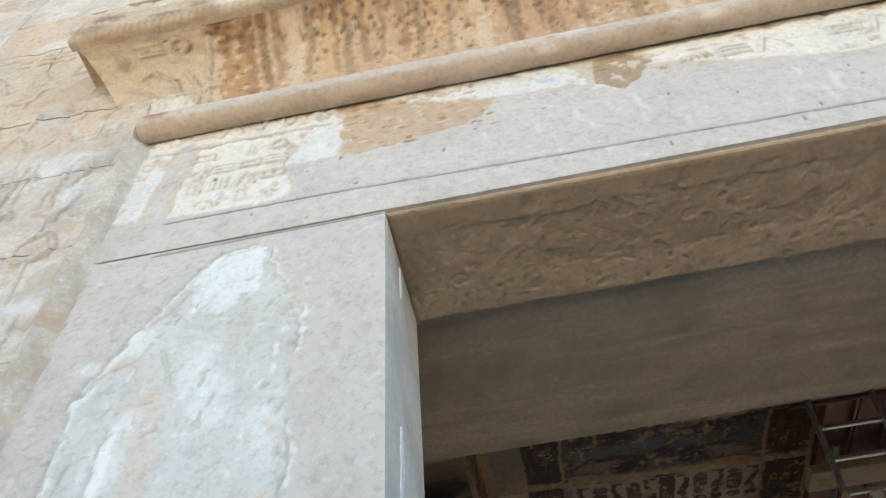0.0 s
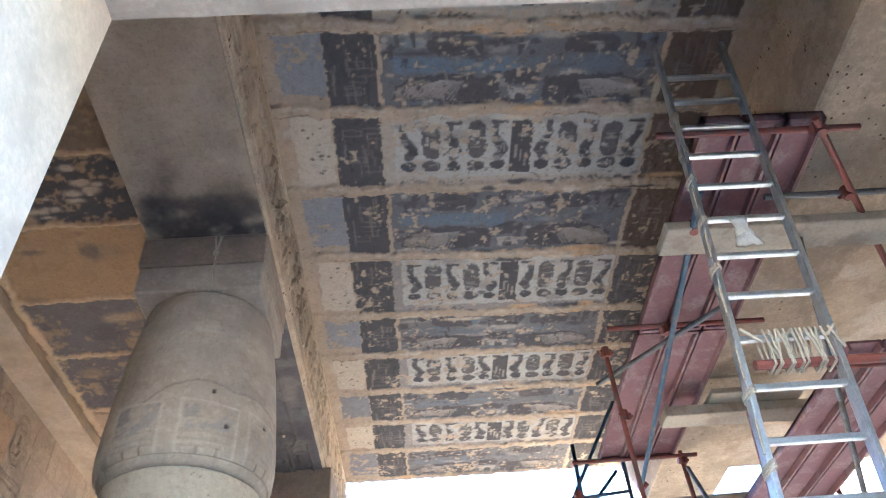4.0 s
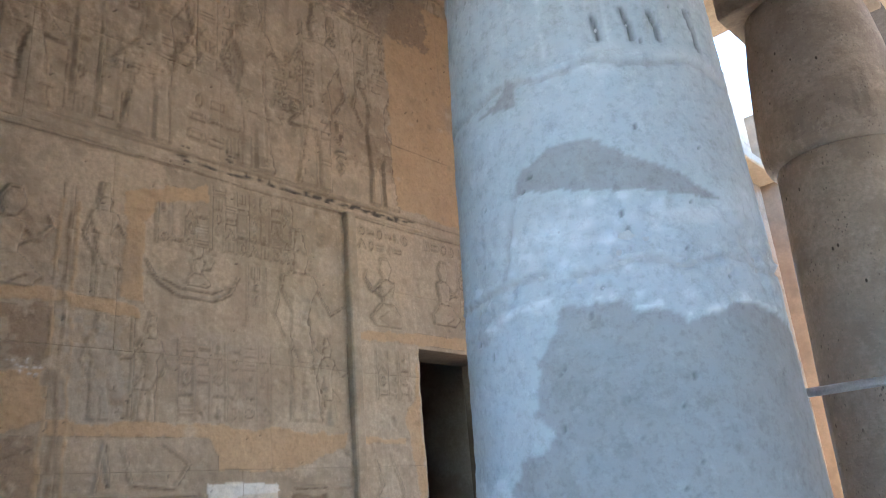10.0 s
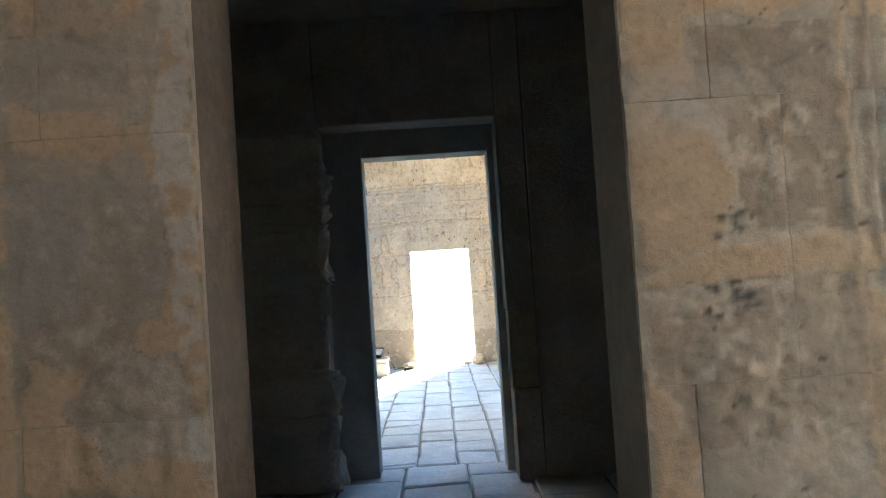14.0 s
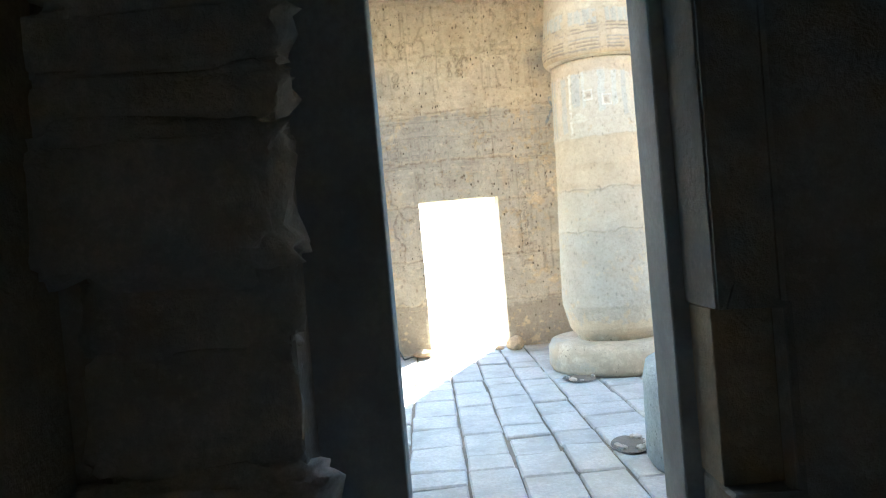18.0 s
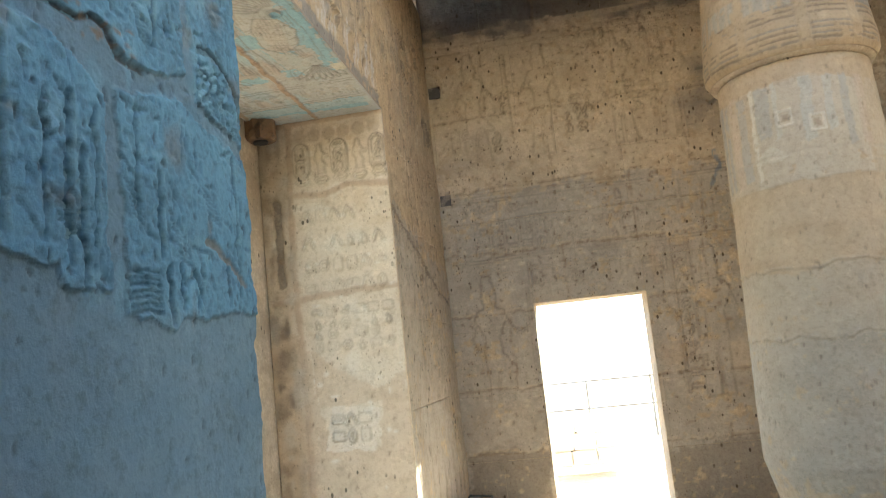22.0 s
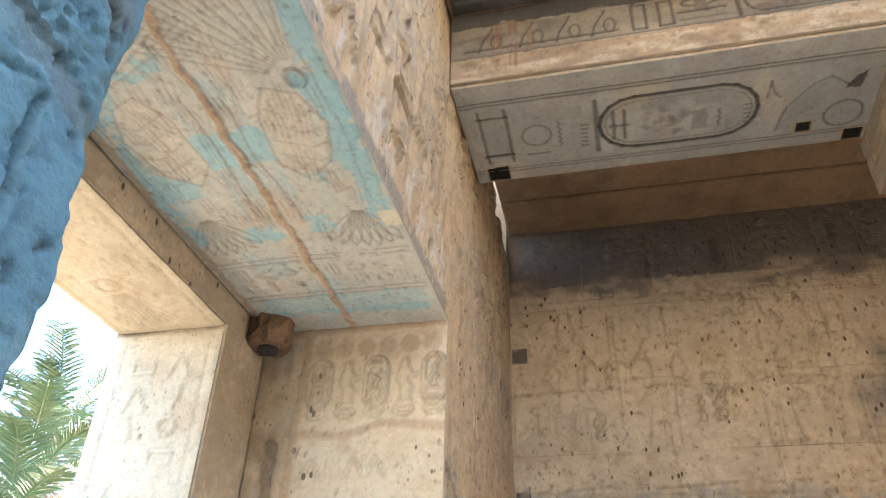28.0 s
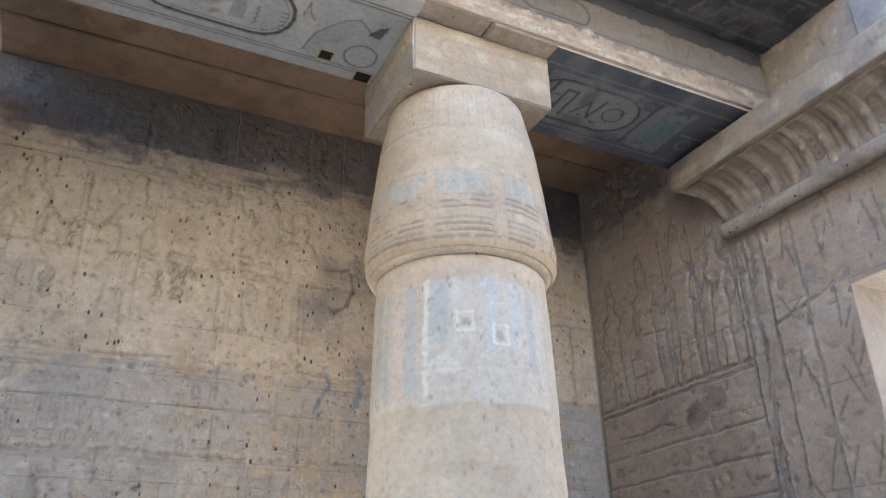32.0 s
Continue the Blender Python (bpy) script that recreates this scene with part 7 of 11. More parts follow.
for z in (1.85, 1.7):
    signs(fj, 0.84, 1.42, z - 0.08, z + 0.08, 0.1, r, 0.01, 0.005, False, 0.25)
PINK = (0.45, 0.325, 0.215)
fj.coat([(0.5, -0.1), (1.46, -0.1), (1.46, 1.3), (1.28, 1.3), (1.25, 0.98), (0.98, 1.02), (0.84, 1.26), (0.8, 1.7), (0.7, 1.75), (0.5, 1.8)], (0.50, 0.37, 0.245), 0.9, 0.03, 0.0, 0.004, True)
fj.coat([(1.0, 1.5), (1.25, 1.38), (1.44, 1.46), (1.46, 1.28), (0.84, 1.28), (0.82, 1.66)], (0.50, 0.37, 0.245), 0.9, 0.03, 0.0, 0.004, True)
for pts in ([(0.75, 2.7), (1.0, 2.68), (1.15, 2.72), (1.45, 2.705)], [(0.6, 1.98), (0.9, 2.0), (1.45, 2.01)], [(0.76, 0.1), (0.78, 1.2), (0.755, 2.2), (0.78, 3.2)], [(0.5, 3.19), (1.46, 3.2)]):
    fj.stroke(pts, 0.04, PINK, 0.95, 0.014, h=0.007)
fj.stroke([(0.66, 2.1), (0.655, 2.4), (0.66, 2.65)], 0.06, (0.2, 0.14, 0.09), 0.9, 0.014, h=-0.015)
fj.coat([(0.88, 1.0), (1.22, 0.98), (1.26, 1.25), (0.95, 1.28)], (0.58, 0.47, 0.345), 0.95, 0.02, 0.0, 0.006)
signs(fj, 0.93, 1.2, 1.03, 1.24, 0.09, r, 0.011, 0.009, False, 0.1)
for k in range(14):
    sk_j.stain(r.uniform(0.58, 0.7), r.uniform(1.2, 1.9), r.uniform(0.02, 0.06), r.uniform(0.03, 0.12), (0.16, 0.12, 0.09), 0.7)
for k in range(46):
    y_, z_ = r.uniform(0.6, 1.42), r.uniform(0.3, 3.1)
    fj.stroke([(y_, z_), (y_ + 0.006, z_ + r.uniform(0.008, 0.025))], 0.008, (0.17, 0.11, 0.07), 0.85, 0.0, h=-0.006)
for k in range(60):
    sk_j.stain(r.uniform(0.56, 0.74), r.uniform(0.2, 3.15), r.uniform(0.02, 0.09), r.uniform(0.04, 0.2), r.choice(((0.36, 0.27, 0.18), (0.3, 0.22, 0.15), (0.45, 0.35, 0.24), (0.5, 0.42, 0.32))), 0.6)
for k in range(80):
    sk_j.stain(r.uniform(0.8, 1.44), r.uniform(0.2, 3.15), r.uniform(0.01, 0.05), r.uniform(0.008, 0.03), r.choice(((0.64, 0.55, 0.42), (0.46, 0.34, 0.22))), 0.6)
sk_j.dents(90, 0.008, 0.03, 0.005, 3)
sk_j.finish()
sk_j.sheet("carved_jamb", m_jamb, wall_l, 0.552, 1.448, 0.01, 3.215, 0.03, 0.0, "pale carved jamb with name rings and discs")
# room wall by the gate, beyond the jamb
fn = sk_l = Sketch(NORTH(YL), 7.16, 13.88, 0.0, 5.13, 0.013, 0.007, -0.014, 9, 0.5, 2.2)
for k in range(9):
    u = 11.9 + k * 0.22
    fn.ribbon([(u + r.uniform(-0.05, 0.05), z) for z in (0.4, 1.2, 2.1, 3.0, 3.9, 4.8)], 0.014, 0.008)
signs(fn, 9.5, 13.7, 3.4, 5.0, 0.3, r, 0.018, 0.012, True, 0.15)
signs(fn, 11.9, 13.6, 0.8, 3.2, 0.28, r, 0.014, 0.008, True, 0.2)
fn.ribbon([(11.8, 2.55), (12.6, 2.3), (13.3, 2.05), (13.8, 2.0)], 0.02, 0.012)
for k in range(60):
    u, z = r.uniform(7.3, 13.8), r.uniform(3.2, 4.3)
    if k % 3 == 0:
        u, z = r.uniform(11.8, 13.8), r.uniform(0.4, 3.0)
    sk_l.ribbon([(u + r.uniform(-0.03, 0.03), z + 0.12 * q) for q in range(r.randrange(6, 16)) if z + 0.12 * q < 5.08], r.uniform(0.008, 0.016), 0.007)
OCHRE, STRAW = (0.56, 0.40, 0.225), (0.60, 0.47, 0.31)
sk_l.coat([(7, -1), (14, -1), (14, 6), (7, 6)], (0.50, 0.365, 0.225), 1.0, 0.0)
sk_l.coat([(7, 3.1), (12.2, 3.1), (12.2, 5.3), (7, 5.3)], OCHRE, 0.7, 0.1, 0.15)
sk_l.coat([(11.7, -0.1), (14, -0.1), (14, 2.2), (12.6, 2.45), (11.7, 2.6)], (0.40, 0.335, 0.26), 0.8, 0.08, 0.05)
for k in range(420):
    u, z = r.uniform(7.3, 13.8), r.uniform(3.25, 4.9) if k % 3 else r.uniform(0.4, 4.6)
    d = r.uniform(0.0, 0.06)
    sk_l.stroke([(u + d * q, z + 0.1 * q) for q in range(r.randrange(2, 6))], r.uniform(0.012, 0.03), r.choice((STRAW, (0.39, 0.28, 0.17), (0.44, 0.31, 0.18), (0.33, 0.225, 0.135))), 0.7, 0.012, wear=0.22, h=r.choice((-0.006, 0.004, -0.004)))
sk_l.coat([(7, 3.2), (11.77, 3.2), (11.77, 3.31), (7, 3.33)], (0.30, 0.262, 0.21), 0.9, 0.02, 0.05)
for k in range(60):
    u = r.uniform(9.4, 11.7)
    sk_l.stroke([(u, 3.33), (u + 0.03, 3.33 + r.uniform(0.08, 0.3))], r.uniform(0.012, 0.03), (0.63, 0.55, 0.44), 0.7, 0.01, wear=0.2)
sk_l.stroke([(11.8, 2.55), (12.1, 2.46), (12.6, 2.3), (13.1, 2.12), (13.8, 2.0)], 0.02, (0.16, 0.125, 0.1), 0.85, 0.02, h=-0.012)
for k in range(160):
    u, z, l_ = r.uniform(9.4, 13.8), r.uniform(0.4, 5.0), r.uniform(0.02, 0.07)
    sk_l.stroke([(u, z), (u + r.uniform(-0.01, 0.01), z + l_)], r.uniform(0.012, 0.02), (0.15, 0.105, 0.07), 0.85, 0.0, h=-0.008)
sk_l.res = 1.15
sk_l.dents(160, 0.01, 0.035, 0.01, 8)
sk_l.specks(900, 5, 7.2, 13.8, 0.5, 5.1)
sk_l.finish()
# battered relief beside the door
r = random.Random(66)
# stone and plaster tones carry the blue of the sky's light
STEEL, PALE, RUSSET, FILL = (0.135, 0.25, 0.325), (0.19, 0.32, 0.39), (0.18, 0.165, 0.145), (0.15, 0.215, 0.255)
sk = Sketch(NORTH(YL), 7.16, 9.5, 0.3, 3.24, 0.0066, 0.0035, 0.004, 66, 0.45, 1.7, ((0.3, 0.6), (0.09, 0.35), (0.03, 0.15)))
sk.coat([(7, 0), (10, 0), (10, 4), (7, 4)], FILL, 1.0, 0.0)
ISLANDS = [
    [(7.1, 2.36), (7.7, 2.37), (8.26, 2.36), (8.37, 2.41), (8.5, 2.41), (8.56, 2.45), (8.62, 2.44), (8.66, 2.39), (8.78, 2.38), (8.93, 2.41), (9.03, 2.46), (9.02, 2.64), (9.03, 3.3), (7.1, 3.3)],
    [(9.08, 3.3), (9.07, 2.6), (9.09, 2.38), (9.28, 2.35), (9.6, 2.29), (9.6, 3.3)],
    [(7.1, 2.27), (7.7, 2.3), (8.2, 2.31), (8.33, 2.33), (8.46, 2.31), (8.6, 2.25), (8.61, 1.76), (8.42, 1.73), (8.41, 1.79), (8.2, 1.8), (7.7, 1.77), (7.1, 1.78)],
    [(8.65, 2.28), (8.8, 2.31), (9.0, 2.35), (9.1, 2.31), (9.6, 2.26), (9.6, 1.72), (9.2, 1.71), (8.95, 1.69), (8.89, 1.66), (8.67, 1.69), (8.68, 1.89)],
]
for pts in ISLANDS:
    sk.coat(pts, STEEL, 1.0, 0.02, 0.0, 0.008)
    sk.stroke(pts, 0.012, (0.085, 0.115, 0.135), 0.5, 0.02, True, wear=0.42)
proud = (np.abs(sk.rgb - np.array(STEEL)).sum(-1) < 0.05)
# hacked pits in loose fields, flat worn stone between them
where = fractal(sk.nu, sk.nv, sk.step, 601, ((0.35, 0.6), (0.12, 0.5)))
crumb = fractal(sk.nu, sk.nv, sk.step, 602, ((0.03, 0.4), (0.0135, 0.8)))
pit = np.clip((crumb - 0.2 + 0.6 * where) * 3.6, 0, 1) * proud
sk.ground -= 0.0042 * pit
# pit hollows get a darker blue as their shade
sk.lay((slice(None), slice(None)), 0.6 * np.clip(pit * 1.2, 0, 1), (0.115, 0.2, 0.255))
for k in range(150):
    sk.stain(r.uniform(7.2, 9.45), r.uniform(1.7, 3.2), r.uniform(0.02, 0.12), r.uniform(0.02, 0.12), r.choice((PALE, PALE, PALE, (0.1, 0.18, 0.23), RUSSET, (0.16, 0.3, 0.385))), 0.55)
groove = lambda pts, w, d, c_, k=0.7: sk.stroke(pts, w, c_, k, 0.008, h=-d)
# near-black blue stands for the shade down in the grooves
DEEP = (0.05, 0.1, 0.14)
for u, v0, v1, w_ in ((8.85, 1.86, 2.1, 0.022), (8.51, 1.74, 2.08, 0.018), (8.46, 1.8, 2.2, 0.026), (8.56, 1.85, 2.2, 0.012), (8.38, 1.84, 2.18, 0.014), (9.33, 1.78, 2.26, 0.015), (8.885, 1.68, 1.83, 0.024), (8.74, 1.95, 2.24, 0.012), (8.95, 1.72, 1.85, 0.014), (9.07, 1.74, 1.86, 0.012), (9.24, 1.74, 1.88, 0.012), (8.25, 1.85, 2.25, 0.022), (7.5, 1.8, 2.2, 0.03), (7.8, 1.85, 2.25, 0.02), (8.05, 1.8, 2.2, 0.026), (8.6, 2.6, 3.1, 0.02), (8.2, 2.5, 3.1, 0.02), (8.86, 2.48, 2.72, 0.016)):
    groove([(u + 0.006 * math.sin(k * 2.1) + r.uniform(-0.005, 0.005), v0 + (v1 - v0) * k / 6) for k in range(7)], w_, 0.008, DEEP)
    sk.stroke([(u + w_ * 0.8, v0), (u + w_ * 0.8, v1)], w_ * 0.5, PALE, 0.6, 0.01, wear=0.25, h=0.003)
for k in range(7):
    groove([(8.69, 1.695 + 0.018 * k), (8.76, 1.70 + 0.018 * k), (8.83, 1.70 + 0.018 * k)], 0.008, 0.008, DEEP)
for u, v, n_ in ((8.9, 1.97, 6), (9.2, 2.75, 5), (8.68, 2.04, 5), (8.4, 1.95, 4), (9.1, 2.1, 5), (9.14, 2.95, 6), (8.75, 2.55, 5)):
    for k in range(n_):
        groove([(u + 0.008 * k, v - 0.02 * k), (u + 0.07 + 0.008 * k, v - 0.025 - 0.02 * k)], 0.007, 0.006, DEEP, 0.55)
for u0, u1, v0, v1 in ((7.2, 8.2, 1.8, 2.26), (8.3, 8.6, 1.78, 2.25), (8.7, 9.4, 1.74, 2.25), (8.2, 9.0, 2.45, 3.2), (9.1, 9.45, 2.4, 3.2)):
    for k in range(int(46 * (u1 - u0))):
        u, v = r.uniform(u0, u1), r.uniform(v0, v1)
        a_, l_ = r.choice((r.gauss(1.55, 0.1), r.gauss(1.55, 0.1), r.gauss(2.3, 0.3), r.gauss(0.1, 0.2))), r.uniform(0.025, 0.11)
        pts = [(u, v), (u + 0.5 * l_ * math.cos(a_) + r.uniform(-0.006, 0.006), v + 0.5 * l_ * math.sin(a_)), (u + l_ * math.cos(a_), v + l_ * math.sin(a_))]
        groove(pts, r.uniform(0.006, 0.011), r.uniform(0.003, 0.006), DEEP, 0.5)
arc = [(9.22 + 0.185 * math.cos(a_), 2.42 + 0.165 * math.sin(a_)) for a_ in [math.radians(118 - 13 * k) for k in range(10)]]
groove(arc, 0.02, 0.016, (0.085, 0.1, 0.11), 0.85)
for pts in ([(9.14, 2.52), (9.2, 2.5), (9.22, 2.45), (9.17, 2.42)], [(8.97, 1.79), (9.03, 1.83), (9.06, 1.78), (9.04, 1.73)]):
    groove(pts, 0.014, 0.012, DEEP, 0.8)
sk.dents(260, 0.004, 0.012, 0.007, 13, 9.1, 9.38, 2.33, 2.55)
groove([(8.2, 2.385), (8.37, 2.405), (8.5, 2.405), (8.56, 2.44), (8.63, 2.43), (8.67, 2.37), (8.79, 2.365)], 0.014, 0.008, (0.06, 0.055, 0.05), 0.85)
sk.stroke([(9.12, 1.945), (9.24, 1.89), (9.37, 1.815)], 0.026, RUSSET, 0.85, 0.02, wear=0.1, h=-0.006)
for k in range(24):
    sk.stain(r.uniform(8.4, 8.75), 2.42 + r.gauss(0, 0.02), r.uniform(0.01, 0.035), r.uniform(0.008, 0.018), (0.2, 0.145, 0.105), 0.8)
for k in range(70):
    sk.stain(r.uniform(7.2, 9.4), r.uniform(0.4, 1.68), r.uniform(0.05, 0.25), r.uniform(0.05, 0.25), r.choice(((0.175, 0.24, 0.28), (0.14, 0.2, 0.24), (0.165, 0.215, 0.25))), 0.5)
for k in range(330):
    u, v, l_ = r.uniform(7.2, 9.45), r.uniform(0.5, 3.2) if k % 3 else r.uniform(1.7, 2.6), r.uniform(0.008, 0.03)
    a_ = r.gauss(1.9, 0.4)
    sk.stroke([(u, v), (u + l_ * math.cos(a_), v + l_ * math.sin(a_))], r.uniform(0.005, 0.01), (0.05, 0.06, 0.07), 0.85, 0.0, h=-0.007)
sk.dents(260, 0.005, 0.016, 0.005, 3, v0=1.7)
# the corner is worn round
over = np.clip(sk.U[None, :] + 0.022 * sk.dv + 0.03 * where - 9.425, 0, None) / 0.06
sk.ground -= 0.05 * over ** 2
sk.finish()
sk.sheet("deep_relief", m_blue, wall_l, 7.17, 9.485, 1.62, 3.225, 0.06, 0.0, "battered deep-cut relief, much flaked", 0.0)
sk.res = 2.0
sk.sheet("lower_plaster", m_blue, wall_l, 7.17, 9.485, 0.31, 1.62, 0.06, 0.0, "smooth plaster under the relief, tinted with the skylight's blue", 0.0)
bm = bmesh.new()
n = 26
rows = []
for k in range(n + 1):
    z = 3.22 * k / n
    e = 0.015 * noise.noise(Vector((1.3, 2.2, z * 2.1))) + 0.01 * noise.noise(Vector((7.3, 1.2, z * 7)))
    rows.append([bm.verts.new((-9.46 - e + dx, y, z)) for dx, y in ((0.05, 0.7), (0, 0.78), (0.0, 1.30), (0.01, YL - 0.06), (0.05, YL - 0.03))])
for a, b in zip(rows, rows[1:]):
    for k in range(4):
        bm.faces.new((a[k], a[k + 1], b[k + 1], b[k]))
part("broken_edge", bm, m_blue, wall_l, "broken stone edge of the gateway")

# gateway ceiling with spread wings
r = random.Random(71)
SANDY, TEAL, LINE = (0.42, 0.395, 0.345), (0.27, 0.40, 0.425), (0.20, 0.17, 0.135)
f_l = Sketch(DOWN(3.22), -11.77, -9.42, -1.45, -0.555, 0.0062, 0.0025, 0.014, 31, 0.6, 3.0)
f_l.coat([(-12, -2), (-9, -2), (-9, 0), (-12, 0)], SANDY, 1.0, 0.0)
for k in range(60):
    f_l.stain(r.uniform(-11.7, -9.5), -r.uniform(0.56, 1.44), r.uniform(0.05, 0.2), r.uniform(0.03, 0.12), r.choice(((0.48, 0.44, 0.375), (0.38, 0.34, 0.28), (0.34, 0.41, 0.41), (0.32, 0.41, 0.42), (0.44, 0.34, 0.25))), 0.6)
for x0, x1, y0, y1 in ((-10.95, -9.45, 1.36, 1.46), (-10.6, -10.2, 1.3, 1.46), (-10.82, -10.62, 1.17, 1.25), (-10.1, -9.6, 0.8, 0.95), (-11.6, -11.46, 0.6, 1.42), (-10.7, -10.55, 0.6, 0.8), (-10.98, -9.45, 0.555, 0.64), (-10.55, -10.38, 0.86, 1.2), (-10.97, -10.86, 1.1, 1.42), (-9.75, -9.5, 0.7, 1.3), (-10.97, -10.88, 0.62, 0.95), (-10.4, -10.1, 0.62, 0.72)):
    f_l.coat([(x0, -y1), (x1, -y1), (x1, -y0), (x0, -y0)], TEAL, 0.9, 0.045, 0.14)


def bird(x, y, d):
    """A vulture seen from below, wings spread along the gate: d is the side on which its wing tips lie."""
    fan = lambda cx, cy, a0, a1, n, r0, r1: [f_l.stroke([(cx + r0 * math.cos(a_), -(cy + r0 * math.sin(a_) * d)), (cx + r1 * math.cos(a_), -(cy + r1 * math.sin(a_) * d))], 0.0062, LINE, 0.6, 0.004, h=-0.003) for a_ in [math.radians(a0 + (a1 - a0) * k / (n - 1)) for k in range(n)]]
    f_l.coat([(x + 0.05, -(y + 0.02 * d)), (x + 0.42, -(y + 0.08 * d)), (x + 0.5, -(y - 0.1 * d)), (x + 0.4, -(y - 0.28 * d)), (x + 0.12, -(y - 0.2 * d))], (0.45, 0.415, 0.35), 0.85, 0.02, 0.08)
    fan(x, y, -66, 8, 10, 0.075, 0.3)
    fan(x, y, -66, 8, 19, 0.3, 0.46)
    fan(x - 0.06, y, -160, -110, 9, 0.06, 0.22)
    f_l.coat(oval(x, -y, 0.03, 0.025, 10), TEAL, 0.9, 0.008)
    f_l.ring(x, -y, 0.035, 0.03, 0.009, 0.004, 12)
    body = [(x - 0.06, y - 0.02 * d), (x - 0.2, y + 0.03 * d), (x - 0.38, y - 0.02 * d), (x - 0.46, y - 0.12 * d), (x - 0.36, y - 0.2 * d), (x - 0.14, y - 0.18 * d), (x - 0.02, y - 0.12 * d)]
    f_l.coat([(p, -q) for p, q in body], (0.46, 0.40, 0.325), 0.85, 0.02, 0.1)
    f_l.stroke([(p, -q) for p, q in body], 0.0065, LINE, 0.6, 0.006, True, h=-0.003)
    for k in range(5):
        f_l.stroke([(x - 0.1 - 0.07 * k, -(y - 0.17 * d)), (x - 0.16 - 0.07 * k, -(y - 0.05 * d)), (x - 0.14 - 0.07 * k, -(y + 0.0 * d))], 0.006, LINE, 0.45, 0.004)
    tx, ty = x - 0.64, y + 0.0 * d
    f_l.coat([(x - 0.46, -(y - 0.1 * d)), (tx, -(ty - 0.03 * d)), (tx - 0.24, -(ty + 0.06 * d)), (tx - 0.26, -(ty - 0.1 * d)), (x - 0.44, -(y - 0.2 * d))], (0.44, 0.41, 0.35), 0.85, 0.02, 0.1)
    for k in range(7):
        a_ = math.radians(180 + (-26 + 11 * k) * d)
        petal = [(tx + 0.03 * math.cos(a_) + q * math.cos(a_) - p * math.sin(a_), ty - 0.02 * d + 0.03 * math.sin(a_) + q * math.sin(a_) + p * math.cos(a_)) for p, q in ((0.0, 0.0), (0.02, 0.1), (0.022, 0.18), (0.0, 0.23), (-0.022, 0.18), (-0.02, 0.1))]
        f_l.stroke([(p, -q) for p, q in petal], 0.0065, LINE, 0.7, 0.003, True, h=-0.003)
    for q in (0.0, 0.05):
        f_l.stroke([(x + 0.1, -(y + (0.05 + q) * d)), (x - 0.2, -(y + (0.07 + q) * d)), (x - 0.6, -(y + (0.05 + q) * d))], 0.006, LINE, 0.5, 0.006)
    for q in (0.22, 0.26):
        f_l.stroke([(x - 0.05, -(y - q * d)), (x - 0.3, -(y - (q + 0.01) * d)), (x - 0.68, -(y - (q - 0.02) * d))], 0.008, TEAL if q < 0.24 else LINE, 0.7, 0.008, wear=0.15)


for x in (-10.2, -9.0):
    bird(x, 1.33, 1)
    bird(x + 0.04, 0.68, -1)
signs(f_l, -11.38, -11.18, -1.42, -0.62, 0.12, r, 0.009, 0.005, False, 0.05)
for v in [-0.68 - 0.1 * k for k in range(8)]:
    f_l.coat(lozenge(-11.28, v, 0.05, 0.03), (0.43, 0.37, 0.29), 0.6, 0.01, 0.1)
for x in (-11.13, -11.16, -11.41, -11.44):
    f_l.stroke([(x, -1.43), (x + 0.004, -1.0), (x, -0.58)], 0.009, LINE, 0.6, 0.004, wear=0.15, h=-0.003)
f_l.coat([(-11.56, -1.44), (-11.46, -1.44), (-11.46, -0.58), (-11.56, -0.58)], (0.42, 0.44, 0.41), 0.6, 0.02, 0.15)
f_l.coat([(-10.98, -1.47), (-10.88, -1.47), (-10.88, -1.38), (-10.98, -1.38)], (0.56, 0.49, 0.36), 0.95, 0.004)
f_l.stroke([(-11.75 + 0.15 * k, -1.0 - 0.02 * (k / 16) + r.uniform(-0.012, 0.012)) for k in range(17)], 0.03, (0.38, 0.27, 0.18), 1.0, 0.014, h=0.006)
f_l.stroke([(-11.75, -0.58), (-10.6, -0.575), (-9.45, -0.57)], 0.03, (0.33, 0.255, 0.18), 0.9, 0.02)
for k in range(260):
    u, v = r.uniform(-11.7, -9.45), -r.uniform(0.57, 1.44)
    f_l.stroke([(u, v), (u + r.uniform(-0.012, 0.012), v + 0.008)], 0.006, (0.2, 0.15, 0.1), 0.7, 0.0, h=-0.004)
for k in range(120):
    u, v, a_ = r.uniform(-11.1, -9.5), -r.uniform(0.6, 1.4), r.uniform(-0.5, 0.5)
    for q in range(3):
        f_l.stroke([(u, v + 0.02 * q), (u + r.uniform(0.06, 0.14), v + 0.02 * q + 0.05 * a_)], 0.006, LINE, 0.4, 0.004, wear=0.1, h=-0.002)
f_l.dents(120, 0.006, 0.03, 0.004, 3)
f_l.finish()
f_l.sheet("painted_soffit", m_paintwork, wall_l, -11.76, -9.43, -1.448, -0.557, 0.016, 0.0, "worn turquoise and sand ceiling of the gate with carved vultures")
fo = Sketch(DOWN(3.08), -11.4, -9.75, -0.545, -0.005, 0.011, 0.003, 0.012, 34, 0.5, 1.6)
fo.coat([(-12, -1), (-9, -1), (-9, 0.1), (-12, 0.1)], (0.50, 0.41, 0.29), 1.0, 0.0)
for k in range(24):
    fo.stain(r.uniform(-11.3, -9.8), -r.uniform(0.02, 0.53), r.uniform(0.05, 0.2), r.uniform(0.04, 0.12), r.choice(((0.56, 0.47, 0.35), (0.43, 0.33, 0.22))), 0.6)
